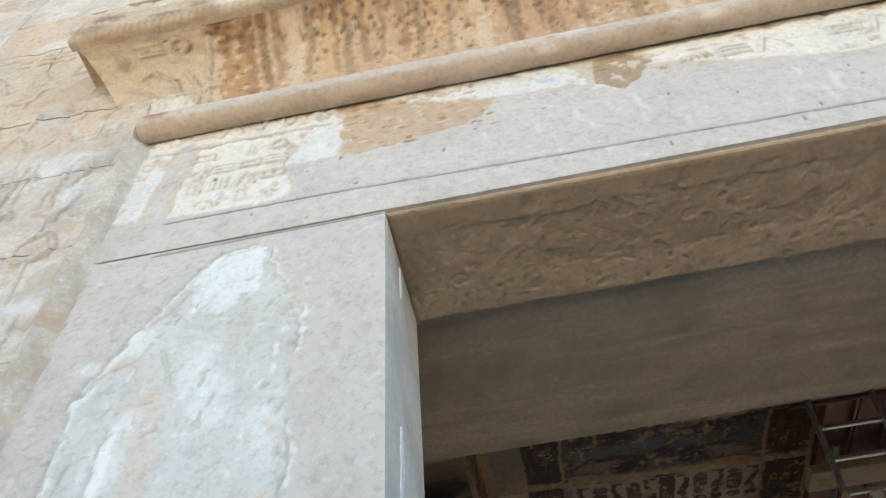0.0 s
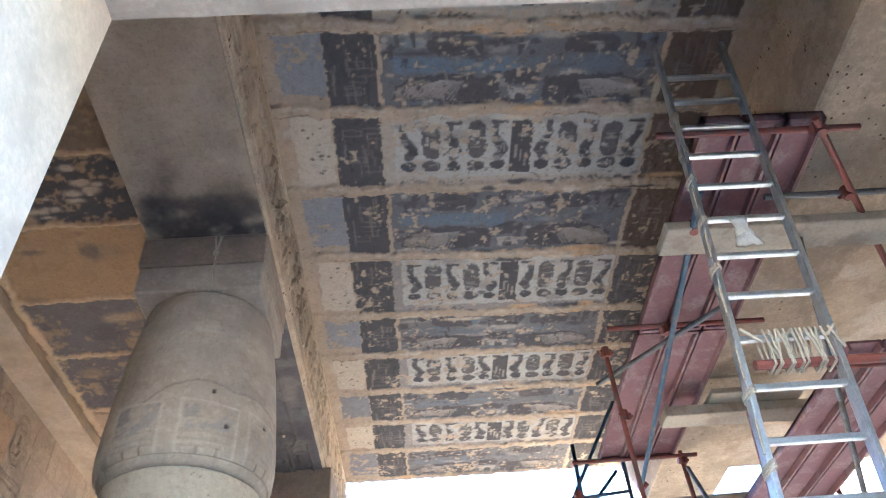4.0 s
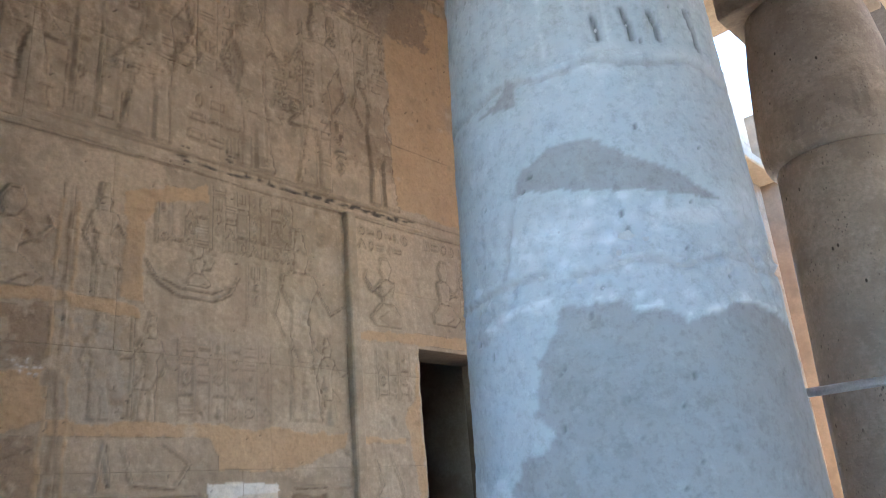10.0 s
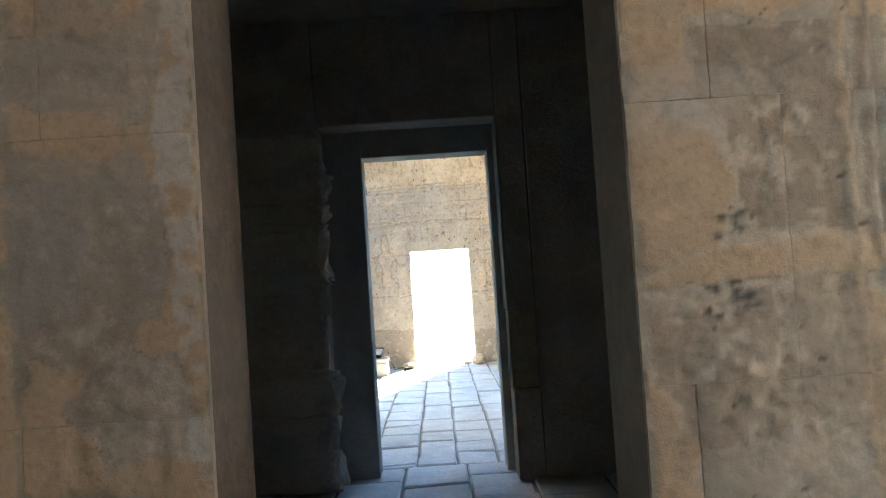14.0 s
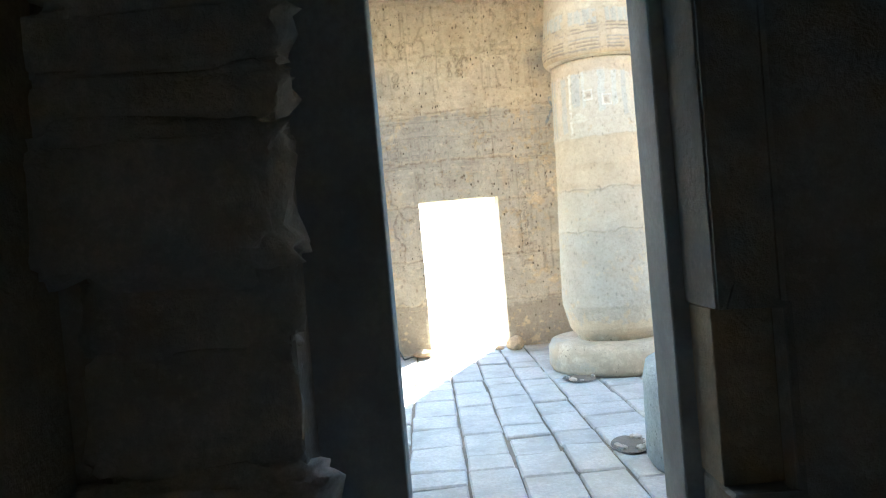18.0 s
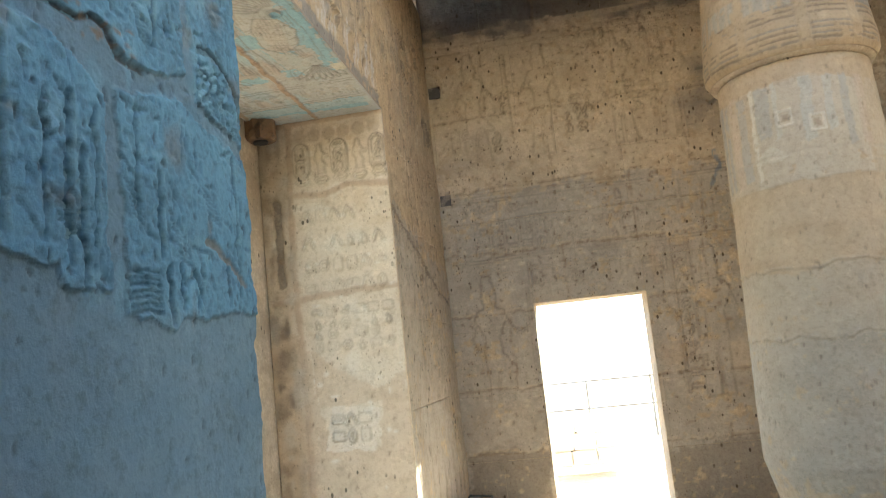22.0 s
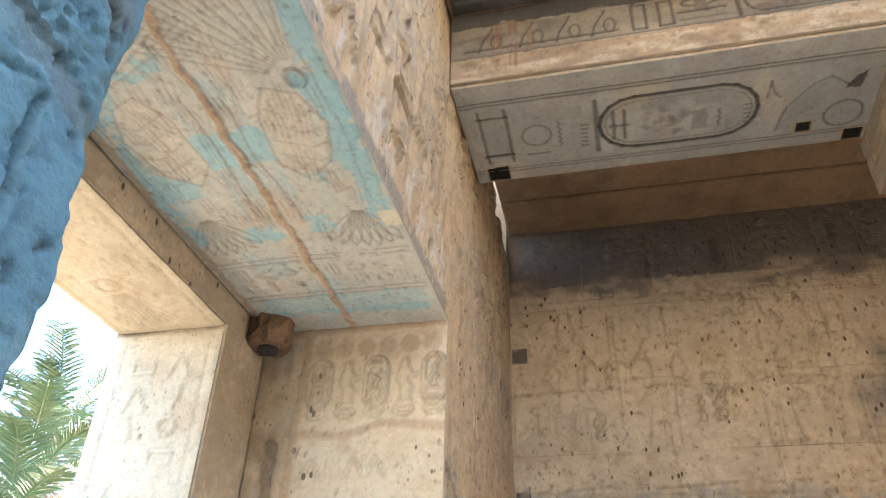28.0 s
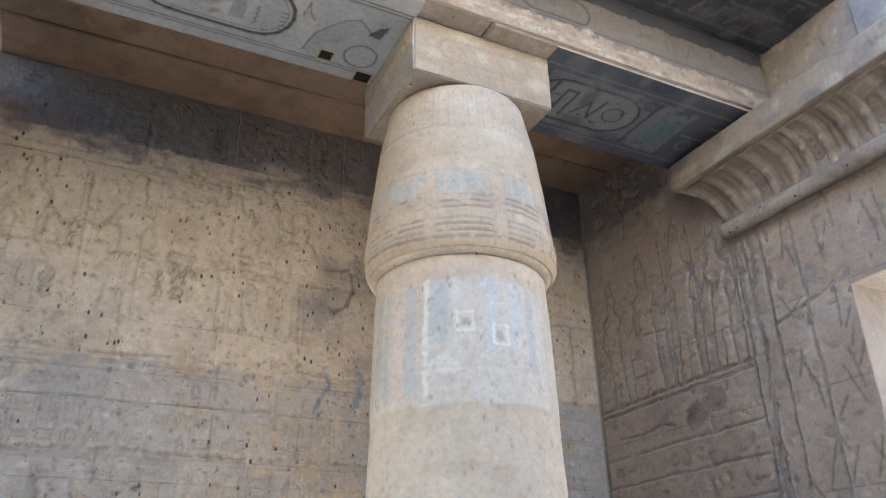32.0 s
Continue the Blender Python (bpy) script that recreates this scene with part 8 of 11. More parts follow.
for x_ in (-11.0, -10.3):
    for k in range(10):
        a = math.radians(150 + 7 * k)
        fo.stroke([(x_ + 0.08 * math.cos(a), -0.22 + 0.06 * math.sin(a)), (x_ + 0.34 * math.cos(a), -0.22 + 0.26 * math.sin(a))], 0.01, (0.33, 0.25, 0.165), 0.7, 0.004, h=-0.004)
    fo.stroke([(x_ + p, -0.22 + q) for p, q in oval(0, 0, 0.05, 0.05, 10)], 0.011, (0.33, 0.25, 0.165), 0.7, 0.004, True, h=-0.004)
for y_ in (-0.04, -0.5):
    fo.stroke([(-11.38, y_), (-10.6, y_ + 0.004), (-9.78, y_)], 0.011, (0.36, 0.275, 0.18), 0.7, 0.006, wear=0.15, h=-0.004)
fo.dents(60, 0.008, 0.03, 0.004, 3)
fo.finish()
fo.sheet("outer_soffit", m_paintwork, wall_l, -11.395, -9.755, -0.54, -0.01, 0.02, 0.0, "sandy soffit with a carved spread wing")
fo = Sketch(EAST(-11.4), 0.005, 0.54, 0.3, 3.06, 0.011, 0.003, 0.010, 35, 0.5, 1.4)
fo.edge_shade, fo.lit = (0.40, 0.31, 0.21), (0.72, 0.64, 0.52)
fo.coat([(-1, 0), (1, 0), (1, 4), (-1, 4)], (0.58, 0.485, 0.36), 1.0, 0.0)
for k in range(30):
    fo.stain(r.uniform(0.02, 0.53), r.uniform(0.4, 3.0), r.uniform(0.04, 0.15), r.uniform(0.05, 0.2), r.choice(((0.63, 0.55, 0.43), (0.5, 0.38, 0.26))), 0.6)
signs(fo, 0.1, 0.45, 1.0, 2.95, 0.16, r, 0.011, 0.006, False, 0.1)
for y_ in (0.07, 0.48):
    fo.stroke([(y_, 0.4), (y_ + 0.005, 1.7), (y_, 3.0)], 0.01, (0.38, 0.29, 0.2), 0.7, 0.005, wear=0.15, h=-0.004)
fo.finish()
fo.sheet("outer_jamb", m_jamb, wall_l, 0.01, 0.535, 0.31, 3.055, 0.02, 0.0, "pale outer jamb with columns of carved signs")

# room beam
r = random.Random(81)
ASH, CUT, DARK = (0.30, 0.285, 0.262), (0.125, 0.12, 0.11), (0.05, 0.048, 0.045)
bk = Sketch(DOWN(4.57), -12.465, -11.625, -3.72, -1.455, 0.0072, 0.002, 0.014, 81, 0.4, 1.6, ((0.4, 0.5), (0.08, 0.3), (0.02, 0.4)))
bk.coat([(-13, -4), (-11, -4), (-11, -1), (-13, -1)], ASH, 1.0, 0.0)
for k in range(50):
    bk.stain(r.uniform(-12.46, -11.63), -r.uniform(1.46, 3.7), r.uniform(0.05, 0.25), r.uniform(0.05, 0.25), r.choice(((0.39, 0.375, 0.345), (0.29, 0.285, 0.275), (0.42, 0.36, 0.28))), 0.5)
# cuts in the underside coloured dark for soot and for their shade
carve = lambda pts, w, c_=CUT, k=0.9, closed=False: bk.stroke(pts, w, c_, k, 0.003, closed, h=-0.005)
sunk = lambda pts, c_=(0.275, 0.27, 0.255): bk.coat(pts, c_, 0.85, 0.004, 0.0, -0.004)
rect = lambda x0, x1, y0, y1: [(x0, -y0), (x1, -y0), (x1, -y1), (x0, -y1)]
for x in (-11.79, -11.765, -12.37, -12.345):
    carve([(x, -1.47), (x - 0.004, -2.5), (x, -3.7)], 0.009, DARK if x > -12 else CUT)
sunk(rect(-12.22, -11.9, 1.57, 1.7))
for y in (1.56, 1.71):
    carve([(-12.28, -y), (-11.84, -y)], 0.02, CUT)
for x in (-12.22, -11.9):
    carve([(x, -1.55), (x, -1.72)], 0.018, DARK)
bk.ring(-12.08, -1.87, 0.085, 0.085, 0.012, 0.005, 18)
carve(oval(-12.08, -1.87, 0.085, 0.085, 18), 0.01, CUT, 0.8, True)
sunk(rect(-11.98, -11.88, 1.8, 2.14))
carve([(-12.2 + 0.021 * k, -(1.995 + (0.014 if k % 2 else 0))) for k in range(11)], 0.009, CUT)
carve([(-12.24, -1.8), (-12.24, -1.93)], 0.012)
sunk(rect(-12.22, -12.02, 2.06, 2.13))
for k in range(6):
    carve([(-12.22 + 0.035 * k, -2.13), (-12.22 + 0.035 * k, -2.16)], 0.012)
carve([(-12.28, -2.215), (-11.87, -2.215)], 0.028, CUT, 0.9)
ring = [(-12.08 + b_, -2.66 + a_) for a_, b_ in [(y, x) for x, y in lozenge(0, 0, 0.205, 0.43, 8)]]
carve(ring, 0.024, DARK, 0.9, True)
carve([(-12.08 + (p + 12.08) * 0.84, -2.66 + (q + 2.66) * 0.93) for p, q in ring], 0.008, CUT, 0.7, True)
for y in (2.31, 2.37):
    carve([(-12.2, -y), (-11.97, -y)], 0.018)
    carve([(-12.09, -(y - 0.02)), (-12.09, -(y + 0.02))], 0.018)
sunk(rect(-11.99, -11.93, 2.46, 2.66))
for k in range(26):
    bk.stain(-12.1 + r.gauss(0, 0.055), -(2.6 + r.gauss(0, 0.08)), r.uniform(0.02, 0.06), r.uniform(0.02, 0.06), (0.16, 0.135, 0.11), 0.4)
sunk(rect(-12.2, -12.04, 2.74, 2.82), (0.23, 0.225, 0.215))
carve([(-12.2 + 0.021 * k, -(2.88 + (0.012 if k % 2 else 0))) for k in range(8)], 0.009)
sunk(rect(-12.2, -12.04, 2.93, 3.02))
sunk(rect(-12.0, -11.93, 2.76, 2.98))
for k in range(5):
    carve([(-12.19 + 0.035 * k, -3.02), (-12.19 + 0.035 * k, -3.05)], 0.011)
carve([(-12.02, -3.13), (-11.9, -3.14), (-11.98, -3.16), (-12.03, -3.2)], 0.008)
sunk([(-12.28, -3.2), (-12.16, -3.22), (-12.0, -3.32), (-11.93, -3.42), (-11.97, -3.5), (-12.06, -3.46), (-12.18, -3.32), (-12.33, -3.26)])
carve([(-12.3, -3.2), (-12.12, -3.24), (-11.96, -3.36), (-11.92, -3.44), (-12.0, -3.54), (-11.96, -3.62)], 0.008)
sunk([(-12.02, -3.52), (-11.95, -3.56), (-11.9, -3.62), (-12.03, -3.6)], DARK)
carve(oval(-12.22, -3.55, 0.1, 0.1, 18), 0.012, CUT, 0.8, True)
# black squares paint the darkness inside the beam's sockets
for x, y, a in ((-12.39, 1.6, 0.062), (-12.3, 3.35, 0.04), (-12.41, 3.63, 0.05)):
    bk.coat(rect(x - a - 0.015, x + a + 0.015, y - a - 0.015, y + a + 0.015), (0.33, 0.26, 0.17), 0.9, 0.004)
    bk.coat(rect(x - a, x + a, y - a, y + a), (0.012, 0.011, 0.01), 1.0, 0.003, 0.0, -0.009)
bk.dents(60, 0.005, 0.02, 0.004, 3)
bk.finish()
bk.sheet("grey_soffit", m_paintwork, arch_b, -12.46, -11.63, -3.715, -1.46, 0.016, 0.0, "grey underside with a carved name ring, disc and bird")
bk = Sketch(DOWN(4.57), -12.465, -11.625, -6.41, -4.6, 0.009, 0.002, 0.014, 82, 0.4, 1.6, ((0.4, 0.5), (0.08, 0.3), (0.02, 0.4)))
bk.coat([(-13, -7), (-11, -7), (-11, -4), (-13, -4)], (0.085, 0.088, 0.095), 1.0, 0.0)
bk.coat(rect(-12.32, -11.8, 4.7, 5.9), (0.15, 0.15, 0.15), 0.9, 0.02, 0.1)
ring = [(-12.06 + b_, -5.1 + a_) for a_, b_ in [(y, x) for x, y in lozenge(0, 0, 0.2, 0.42, 8)]]
bk.coat(ring, (0.2, 0.195, 0.185), 0.8, 0.01, 0.1)
carve(ring, 0.02, (0.045, 0.045, 0.05), 0.9, True)
carve(oval(-12.06, -5.34, 0.075, 0.075, 14), 0.01, (0.05, 0.05, 0.05), 0.9, True)
for pts in ([(-12.2, -4.9), (-11.95, -4.9), (-11.95, -4.98), (-12.2, -4.98)], [(-12.15, -5.05), (-12.0, -5.12), (-12.15, -5.18), (-11.95, -5.22)], [(-12.2, -4.8), (-11.9, -4.8)], [(-12.3, -5.58), (-11.82, -5.58)]):
    carve(pts, 0.018, (0.05, 0.05, 0.055))
bk.coat([(-12.25, -5.66), (-11.95, -5.7), (-11.95, -5.86), (-12.2, -5.84)], (0.1, 0.145, 0.145), 0.9, 0.01)
for q in ((-12.15, -6.05), (-12.0, -6.2)):
    carve(oval(q[0], q[1], 0.06, 0.05, 12), 0.012, (0.2, 0.2, 0.19), 0.9, True)
    carve([(q[0] + 0.1, q[1] + 0.1), (q[0] + 0.1, q[1] - 0.1)], 0.02, (0.19, 0.19, 0.18))
for x in (-11.76, -12.36):
    carve([(x, -4.62), (x, -6.4)], 0.01, (0.18, 0.18, 0.175))
for k in range(16):
    bk.stain(r.uniform(-12.46, -11.63), -r.uniform(4.7, 6.4), r.uniform(0.05, 0.2), r.uniform(0.05, 0.25), r.choice(((0.05, 0.05, 0.055), (0.17, 0.16, 0.15))), 0.5)
bk.finish()
bk.sheet("black_soffit", m_paintwork, arch_b, -12.46, -11.63, -6.405, -4.605, 0.016, 0.0, "soot-black underside with a pale carved name ring")
fe = Sketch(EAST(-11.62), 1.455, 6.4, 4.575, 5.12, 0.0085, 0.004, 0.018, 83, 0.5, 1.7, ((0.3, 0.4), (0.08, 0.4), (0.02, 0.4)))
fe.coat([(1, 4), (7, 4), (7, 6), (1, 6)], (0.29, 0.21, 0.13), 1.0, 0.0)
for k in range(70):
    fe.stain(r.uniform(1.5, 6.3), r.uniform(4.58, 4.74), r.uniform(0.05, 0.25), r.uniform(0.02, 0.06), r.choice(((0.4, 0.32, 0.225), (0.3, 0.195, 0.115), (0.22, 0.15, 0.095))), 0.7)
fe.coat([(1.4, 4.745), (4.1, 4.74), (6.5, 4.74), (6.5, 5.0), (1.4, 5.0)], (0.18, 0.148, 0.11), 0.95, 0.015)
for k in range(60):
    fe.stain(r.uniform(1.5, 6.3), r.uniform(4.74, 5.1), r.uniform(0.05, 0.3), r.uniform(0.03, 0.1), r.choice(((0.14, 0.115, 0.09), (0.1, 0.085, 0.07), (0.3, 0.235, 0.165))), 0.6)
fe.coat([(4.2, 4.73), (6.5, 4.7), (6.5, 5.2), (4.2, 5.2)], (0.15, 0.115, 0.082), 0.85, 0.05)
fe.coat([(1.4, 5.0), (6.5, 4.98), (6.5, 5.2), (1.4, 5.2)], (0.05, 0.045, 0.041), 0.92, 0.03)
for z_ in (4.75, 5.0):
    fe.stroke([(1.46, z_), (3.0, z_ + 0.004), (6.4, z_)], 0.009, DARK, 0.8, 0.004, h=-0.004)
# cuts in the beam face coloured dark for the shadow in them
etch = lambda pts, w=0.011, closed=False: fe.stroke(pts, w, (0.055, 0.046, 0.038), 0.95, 0.003, closed, h=-0.005)
for y_ in (1.62, 1.85, 2.05, 2.24):
    etch([(y_, 4.78), (y_ + 0.02, 4.86), (y_ + 0.08, 4.97)])
    etch(oval(y_ + 0.1, 4.85, 0.03, 0.05, 10), 0.009, True)
    etch([(y_ - 0.08, 4.8), (y_ + 0.14, 4.8)], 0.014)
for y_ in (2.46, 2.6):
    etch([(y_, 4.78), (y_, 4.97), (y_ + 0.07, 4.97), (y_ + 0.07, 4.78)], 0.014, True)
etch(oval(2.82, 4.93, 0.1, 0.03, 14), 0.011, True)
fe.coat(oval(2.82, 4.93, 0.035, 0.025, 10), (0.12, 0.1, 0.08), 0.9, 0.003)
etch([(2.7, 4.86), (2.94, 4.86)], 0.014)
fe.coat([(2.78, 4.87), (2.86, 4.87), (2.85, 4.9), (2.79, 4.9)], (0.12, 0.1, 0.08), 0.9, 0.003)
etch([(2.7, 4.8), (2.94, 4.8)], 0.008)
etch([(3.0, 4.77), (3.0, 4.98)], 0.02)
etch([(3.32 + y_, 4.875 + z_) for z_, y_ in lozenge(0, 0, 0.095, 0.28, 8)], 0.014, True)
for y_, z_ in ((3.13, 4.92), (3.25, 4.92), (3.13, 4.81), (3.25, 4.81)):
    fe.coat([(y_ - 0.045, z_ - 0.02), (y_ + 0.045, z_ - 0.02), (y_ + 0.035, z_ + 0.02), (y_ - 0.035, z_ + 0.022)], (0.12, 0.095, 0.075), 0.9, 0.006, 0.0, -0.004)
fe.coat([(3.36, 4.82), (3.54, 4.82), (3.54, 4.95), (3.36, 4.95)], (0.25, 0.155, 0.105), 0.7, 0.014, 0.12)
for k in range(12):
    y_ = 3.72 + 0.19 * k
    signs(fe, y_, y_ + 0.16, 4.77, 4.98, 0.14, r, 0.012, 0.006, False, 0.1)
etch([(4.6 + y_, 4.87 + z_) for z_, y_ in lozenge(0, 0, 0.09, 0.26, 8)], 0.012, True)
for k in range(14):
    y_ = 1.7 + r.gauss(0.08, 0.06)
    fe.stroke([(y_, 5.0), (y_ + 0.01, 4.85), (y_, r.uniform(4.62, 4.76))], 0.008, (0.17, 0.085, 0.045), 0.7, 0.006, wear=0.2)
for k in range(90):
    fe.stain(r.uniform(1.5, 6.3), r.uniform(4.58, 4.74), r.uniform(0.02, 0.1), r.uniform(0.01, 0.04), r.choice(((0.17, 0.115, 0.07), (0.22, 0.15, 0.095), (0.42, 0.33, 0.225))), 0.7)
for k in range(380):
    y_, z_ = r.uniform(1.5, 6.3), r.uniform(4.58, 4.74)
    fe.stroke([(y_, z_), (y_ + 0.008, z_ + 0.01)], 0.007, (0.2, 0.13, 0.08), 0.8, 0.0, h=-0.005)
fe.stroke([(4.06, 5.05), (4.05, 4.85), (4.09, 4.75), (4.11, 4.58)], 0.03, (0.31, 0.22, 0.14), 0.9, 0.012, h=0.006)
fe.dents(60, 0.006, 0.03, 0.006, 5)
fe.finish()
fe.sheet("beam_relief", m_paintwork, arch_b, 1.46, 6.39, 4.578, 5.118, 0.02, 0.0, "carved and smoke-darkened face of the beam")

# black carved slabs before the beam
ck = Sketch(DOWN(ZC), -11.6, -10.905, -7.1, -1.46, 0.013, 0.006, 0.012, 84, 0.5, 1.7)
ck.coat([(-12, -8), (-10, -8), (-10, 0), (-12, 0)], (0.062, 0.056, 0.052), 1.0, 0.0)
for k in range(40):
    ck.stain(r.uniform(-11.6, -10.9), -r.uniform(1.5, 7.0), r.uniform(0.05, 0.2), r.uniform(0.05, 0.3), r.choice(((0.1, 0.09, 0.08), (0.04, 0.037, 0.035), (0.14, 0.12, 0.1))), 0.6)
for x_ in (-11.52, -11.3, -11.08):
    ck.stroke([(x_, -1.5), (x_ + 0.005, -4.0), (x_, -7.0)], 0.016, (0.17, 0.155, 0.135), 0.7, 0.006, wear=0.2, h=-0.005)
for k in range(34):
    y_ = -1.6 - 0.16 * k
    ck.stroke([(-11.48, y_), (-11.36, y_ - r.uniform(0, 0.06)), (-11.36, y_ - 0.09)], 0.018, (0.18, 0.16, 0.14), 0.7, 0.006, wear=0.2, h=-0.005)
    ck.stroke([(-11.25, y_), (-11.13, y_), (-11.13, y_ - r.uniform(0.03, 0.1))], 0.018, (0.16, 0.145, 0.125), 0.7, 0.006, wear=0.25, h=-0.005)
for y_ in (-2.2, -3.1, -4.0, -4.25, -5.3):
    ck.coat([(-11.6, y_), (-10.9, y_), (-10.9, y_ - 0.03), (-11.6, y_ - 0.03)], (0.24, 0.19, 0.14), 0.8, 0.02, 0.2)
ck.finish()
ck.sheet("painted_slab", m_paintwork, ceil_b, -11.595, -10.91, -7.09, -1.47, 0.02, 0.0, "soot-black carved slabs")
# faces of the abacus
for face, w_ in ((EAST(0.385), 0.45), (SOUTH(-0.455), 0.38)):
    ak = Sketch(face, -w_, w_, 4.192, 4.566, 0.011, 0.003, 0.008, 85, 0.4, 1.6)
    ak.coat([(-1, 4), (1, 4), (1, 5), (-1, 5)], (0.295, 0.22, 0.135) if w_ > 0.4 else (0.27, 0.235, 0.185), 1.0, 0.0)
    for k in range(16):
        ak.stain(r.uniform(-w_, w_), r.uniform(4.2, 4.56), r.uniform(0.05, 0.2), r.uniform(0.04, 0.1), r.choice(((0.4, 0.31, 0.205), (0.27, 0.195, 0.12), (0.34, 0.23, 0.135))), 0.6)
    ak.stroke([(p, 4.4 + q) for q, p in lozenge(0, 0, 0.075, 0.3, 8)], 0.014, (0.25, 0.18, 0.115), 0.75, 0.004, True, h=-0.004)
    for k in range(4):
        ak.coat(oval(-0.2 + 0.12 * k, 4.4, 0.03, 0.045, 10), (0.32, 0.205, 0.13), 0.7, 0.008, 0.1, -0.003)
    ak.stroke([(-w_, 4.27), (0, 4.275), (w_, 4.27)], 0.01, (0.27, 0.2, 0.13), 0.7, 0.006, wear=0.15, h=-0.003)
    ak.stroke([(-w_, 4.53), (0, 4.525), (w_, 4.53)], 0.01, (0.27, 0.2, 0.13), 0.7, 0.006, wear=0.15, h=-0.003)
    ak.dents(20, 0.01, 0.03, 0.004, 5)
    ak.finish()
    ak.sheet("abacus_face", m_paintwork, colb, -w_ + 0.002, w_ - 0.002, 4.195, 4.563, 0.012, 0.0, "worn carved face of the abacus")

# relief wall with cornice
r = random.Random(91)
fs = sk_b = Sketch(SOUTH(YR), XF, -10.9, 1.5, ZC, 0.011, 0.007, -0.02, 10)
# dark cuts and pale rims put the relief's shade and light into colour
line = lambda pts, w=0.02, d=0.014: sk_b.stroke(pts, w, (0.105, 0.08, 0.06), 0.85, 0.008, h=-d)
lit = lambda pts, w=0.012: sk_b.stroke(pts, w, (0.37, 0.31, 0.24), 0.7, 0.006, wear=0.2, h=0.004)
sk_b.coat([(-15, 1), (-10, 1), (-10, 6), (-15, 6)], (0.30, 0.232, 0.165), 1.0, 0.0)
for k in range(90):
    sk_b.stain(r.uniform(-13.8, -11), r.uniform(1.5, 5.1), r.uniform(0.06, 0.3), r.uniform(0.06, 0.3), r.choice(((0.34, 0.285, 0.22), (0.22, 0.18, 0.14), (0.37, 0.3, 0.22), (0.25, 0.2, 0.16))), 0.55)
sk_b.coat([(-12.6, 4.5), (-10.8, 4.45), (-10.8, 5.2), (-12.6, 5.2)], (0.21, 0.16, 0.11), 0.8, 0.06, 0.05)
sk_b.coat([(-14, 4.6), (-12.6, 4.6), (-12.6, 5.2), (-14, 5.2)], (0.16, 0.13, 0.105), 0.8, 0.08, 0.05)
for z_ in (2.93, 2.98, 2.58, 2.36, 2.12, 1.9):
    w_ = 0.022 if z_ > 2.9 else 0.012
    line([(-13.88, z_ - 0.015), (-13.2, z_), (-12.22, z_ + 0.01)], w_, 0.012)
    lit([(-13.88, z_ - 0.032), (-13.2, z_ - 0.018), (-12.22, z_ - 0.008)])


def carved(x, z0, s_, d, seat):
    """Outline of a tall carved shape, seated or standing, s_ high."""
    P = lambda a, b: (x + a * s_ * d, z0 + b * s_)
    outs = [[P(-0.08, 0.0), P(-0.06, 0.25), P(-0.09, 0.42), P(-0.06, 0.55), P(-0.13, 0.68), P(-0.06, 0.74), P(-0.04, 0.79)], [P(0.1, 0.0), P(0.07, 0.25), P(0.06, 0.45), P(0.05, 0.56), P(0.1, 0.68), P(0.05, 0.74), P(0.03, 0.79)],
            [P(-0.05, 0.79), P(-0.06, 0.87), P(-0.02, 0.92), P(0.04, 0.9), P(0.05, 0.84), P(0.03, 0.79)], [P(-0.05, 0.9), P(-0.05, 1.0), P(0.0, 1.04), P(0.03, 0.92)], [P(0.1, 0.67), P(0.16, 0.5), P(0.26, 0.56)], [P(-0.12, 0.66), P(-0.16, 0.5), P(-0.1, 0.4)], [P(0.0, 0.24), P(0.01, 0.0)]]
    if seat:
        outs += [[P(-0.2, 0.0), P(-0.2, 0.28), P(-0.08, 0.28)], [P(-0.08, 0.42), P(0.16, 0.4), P(0.2, 0.0)], [P(0.06, 0.3), P(0.11, 0.28), P(0.13, 0.02)], [P(-0.2, 0.14), P(0.04, 0.14)]]
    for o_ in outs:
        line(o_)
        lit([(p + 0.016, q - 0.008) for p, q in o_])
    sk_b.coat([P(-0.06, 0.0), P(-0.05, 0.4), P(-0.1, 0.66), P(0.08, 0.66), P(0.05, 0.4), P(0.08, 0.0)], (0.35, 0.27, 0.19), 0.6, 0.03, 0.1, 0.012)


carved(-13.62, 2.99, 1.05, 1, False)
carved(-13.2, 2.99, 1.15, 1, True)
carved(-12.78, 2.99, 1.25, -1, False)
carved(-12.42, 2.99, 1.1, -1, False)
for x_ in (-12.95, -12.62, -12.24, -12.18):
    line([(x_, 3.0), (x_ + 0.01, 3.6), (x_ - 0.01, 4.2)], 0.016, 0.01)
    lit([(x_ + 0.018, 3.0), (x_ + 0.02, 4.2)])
for k in range(13):
    a_ = math.radians(-70 + 9 * k)
    line([(-12.95 + 0.06 * math.cos(a_), 2.76 + 0.04 * math.sin(a_)), (-12.95 + 0.26 * math.cos(a_), 2.76 + 0.14 * math.sin(a_))], 0.01, 0.005)
sk_b.coat(oval(-13.12, 2.78, 0.07, 0.07, 12), (0.2, 0.165, 0.13), 0.7, 0.01)
sk_b.coat(oval(-12.6, 2.8, 0.1, 0.09, 12), (0.17, 0.135, 0.11), 0.7, 0.03)
line([(-13.7, 2.72), (-13.4, 2.7), (-13.2, 2.74), (-13.05, 2.7)], 0.014)
for z0, z1 in ((2.4, 2.55), (2.16, 2.33), (1.93, 2.09), (1.6, 1.86)):
    signs(sk_b, -13.8, -12.25, z0, z1, 0.13, r, 0.014, 0.009, False, 0.05)
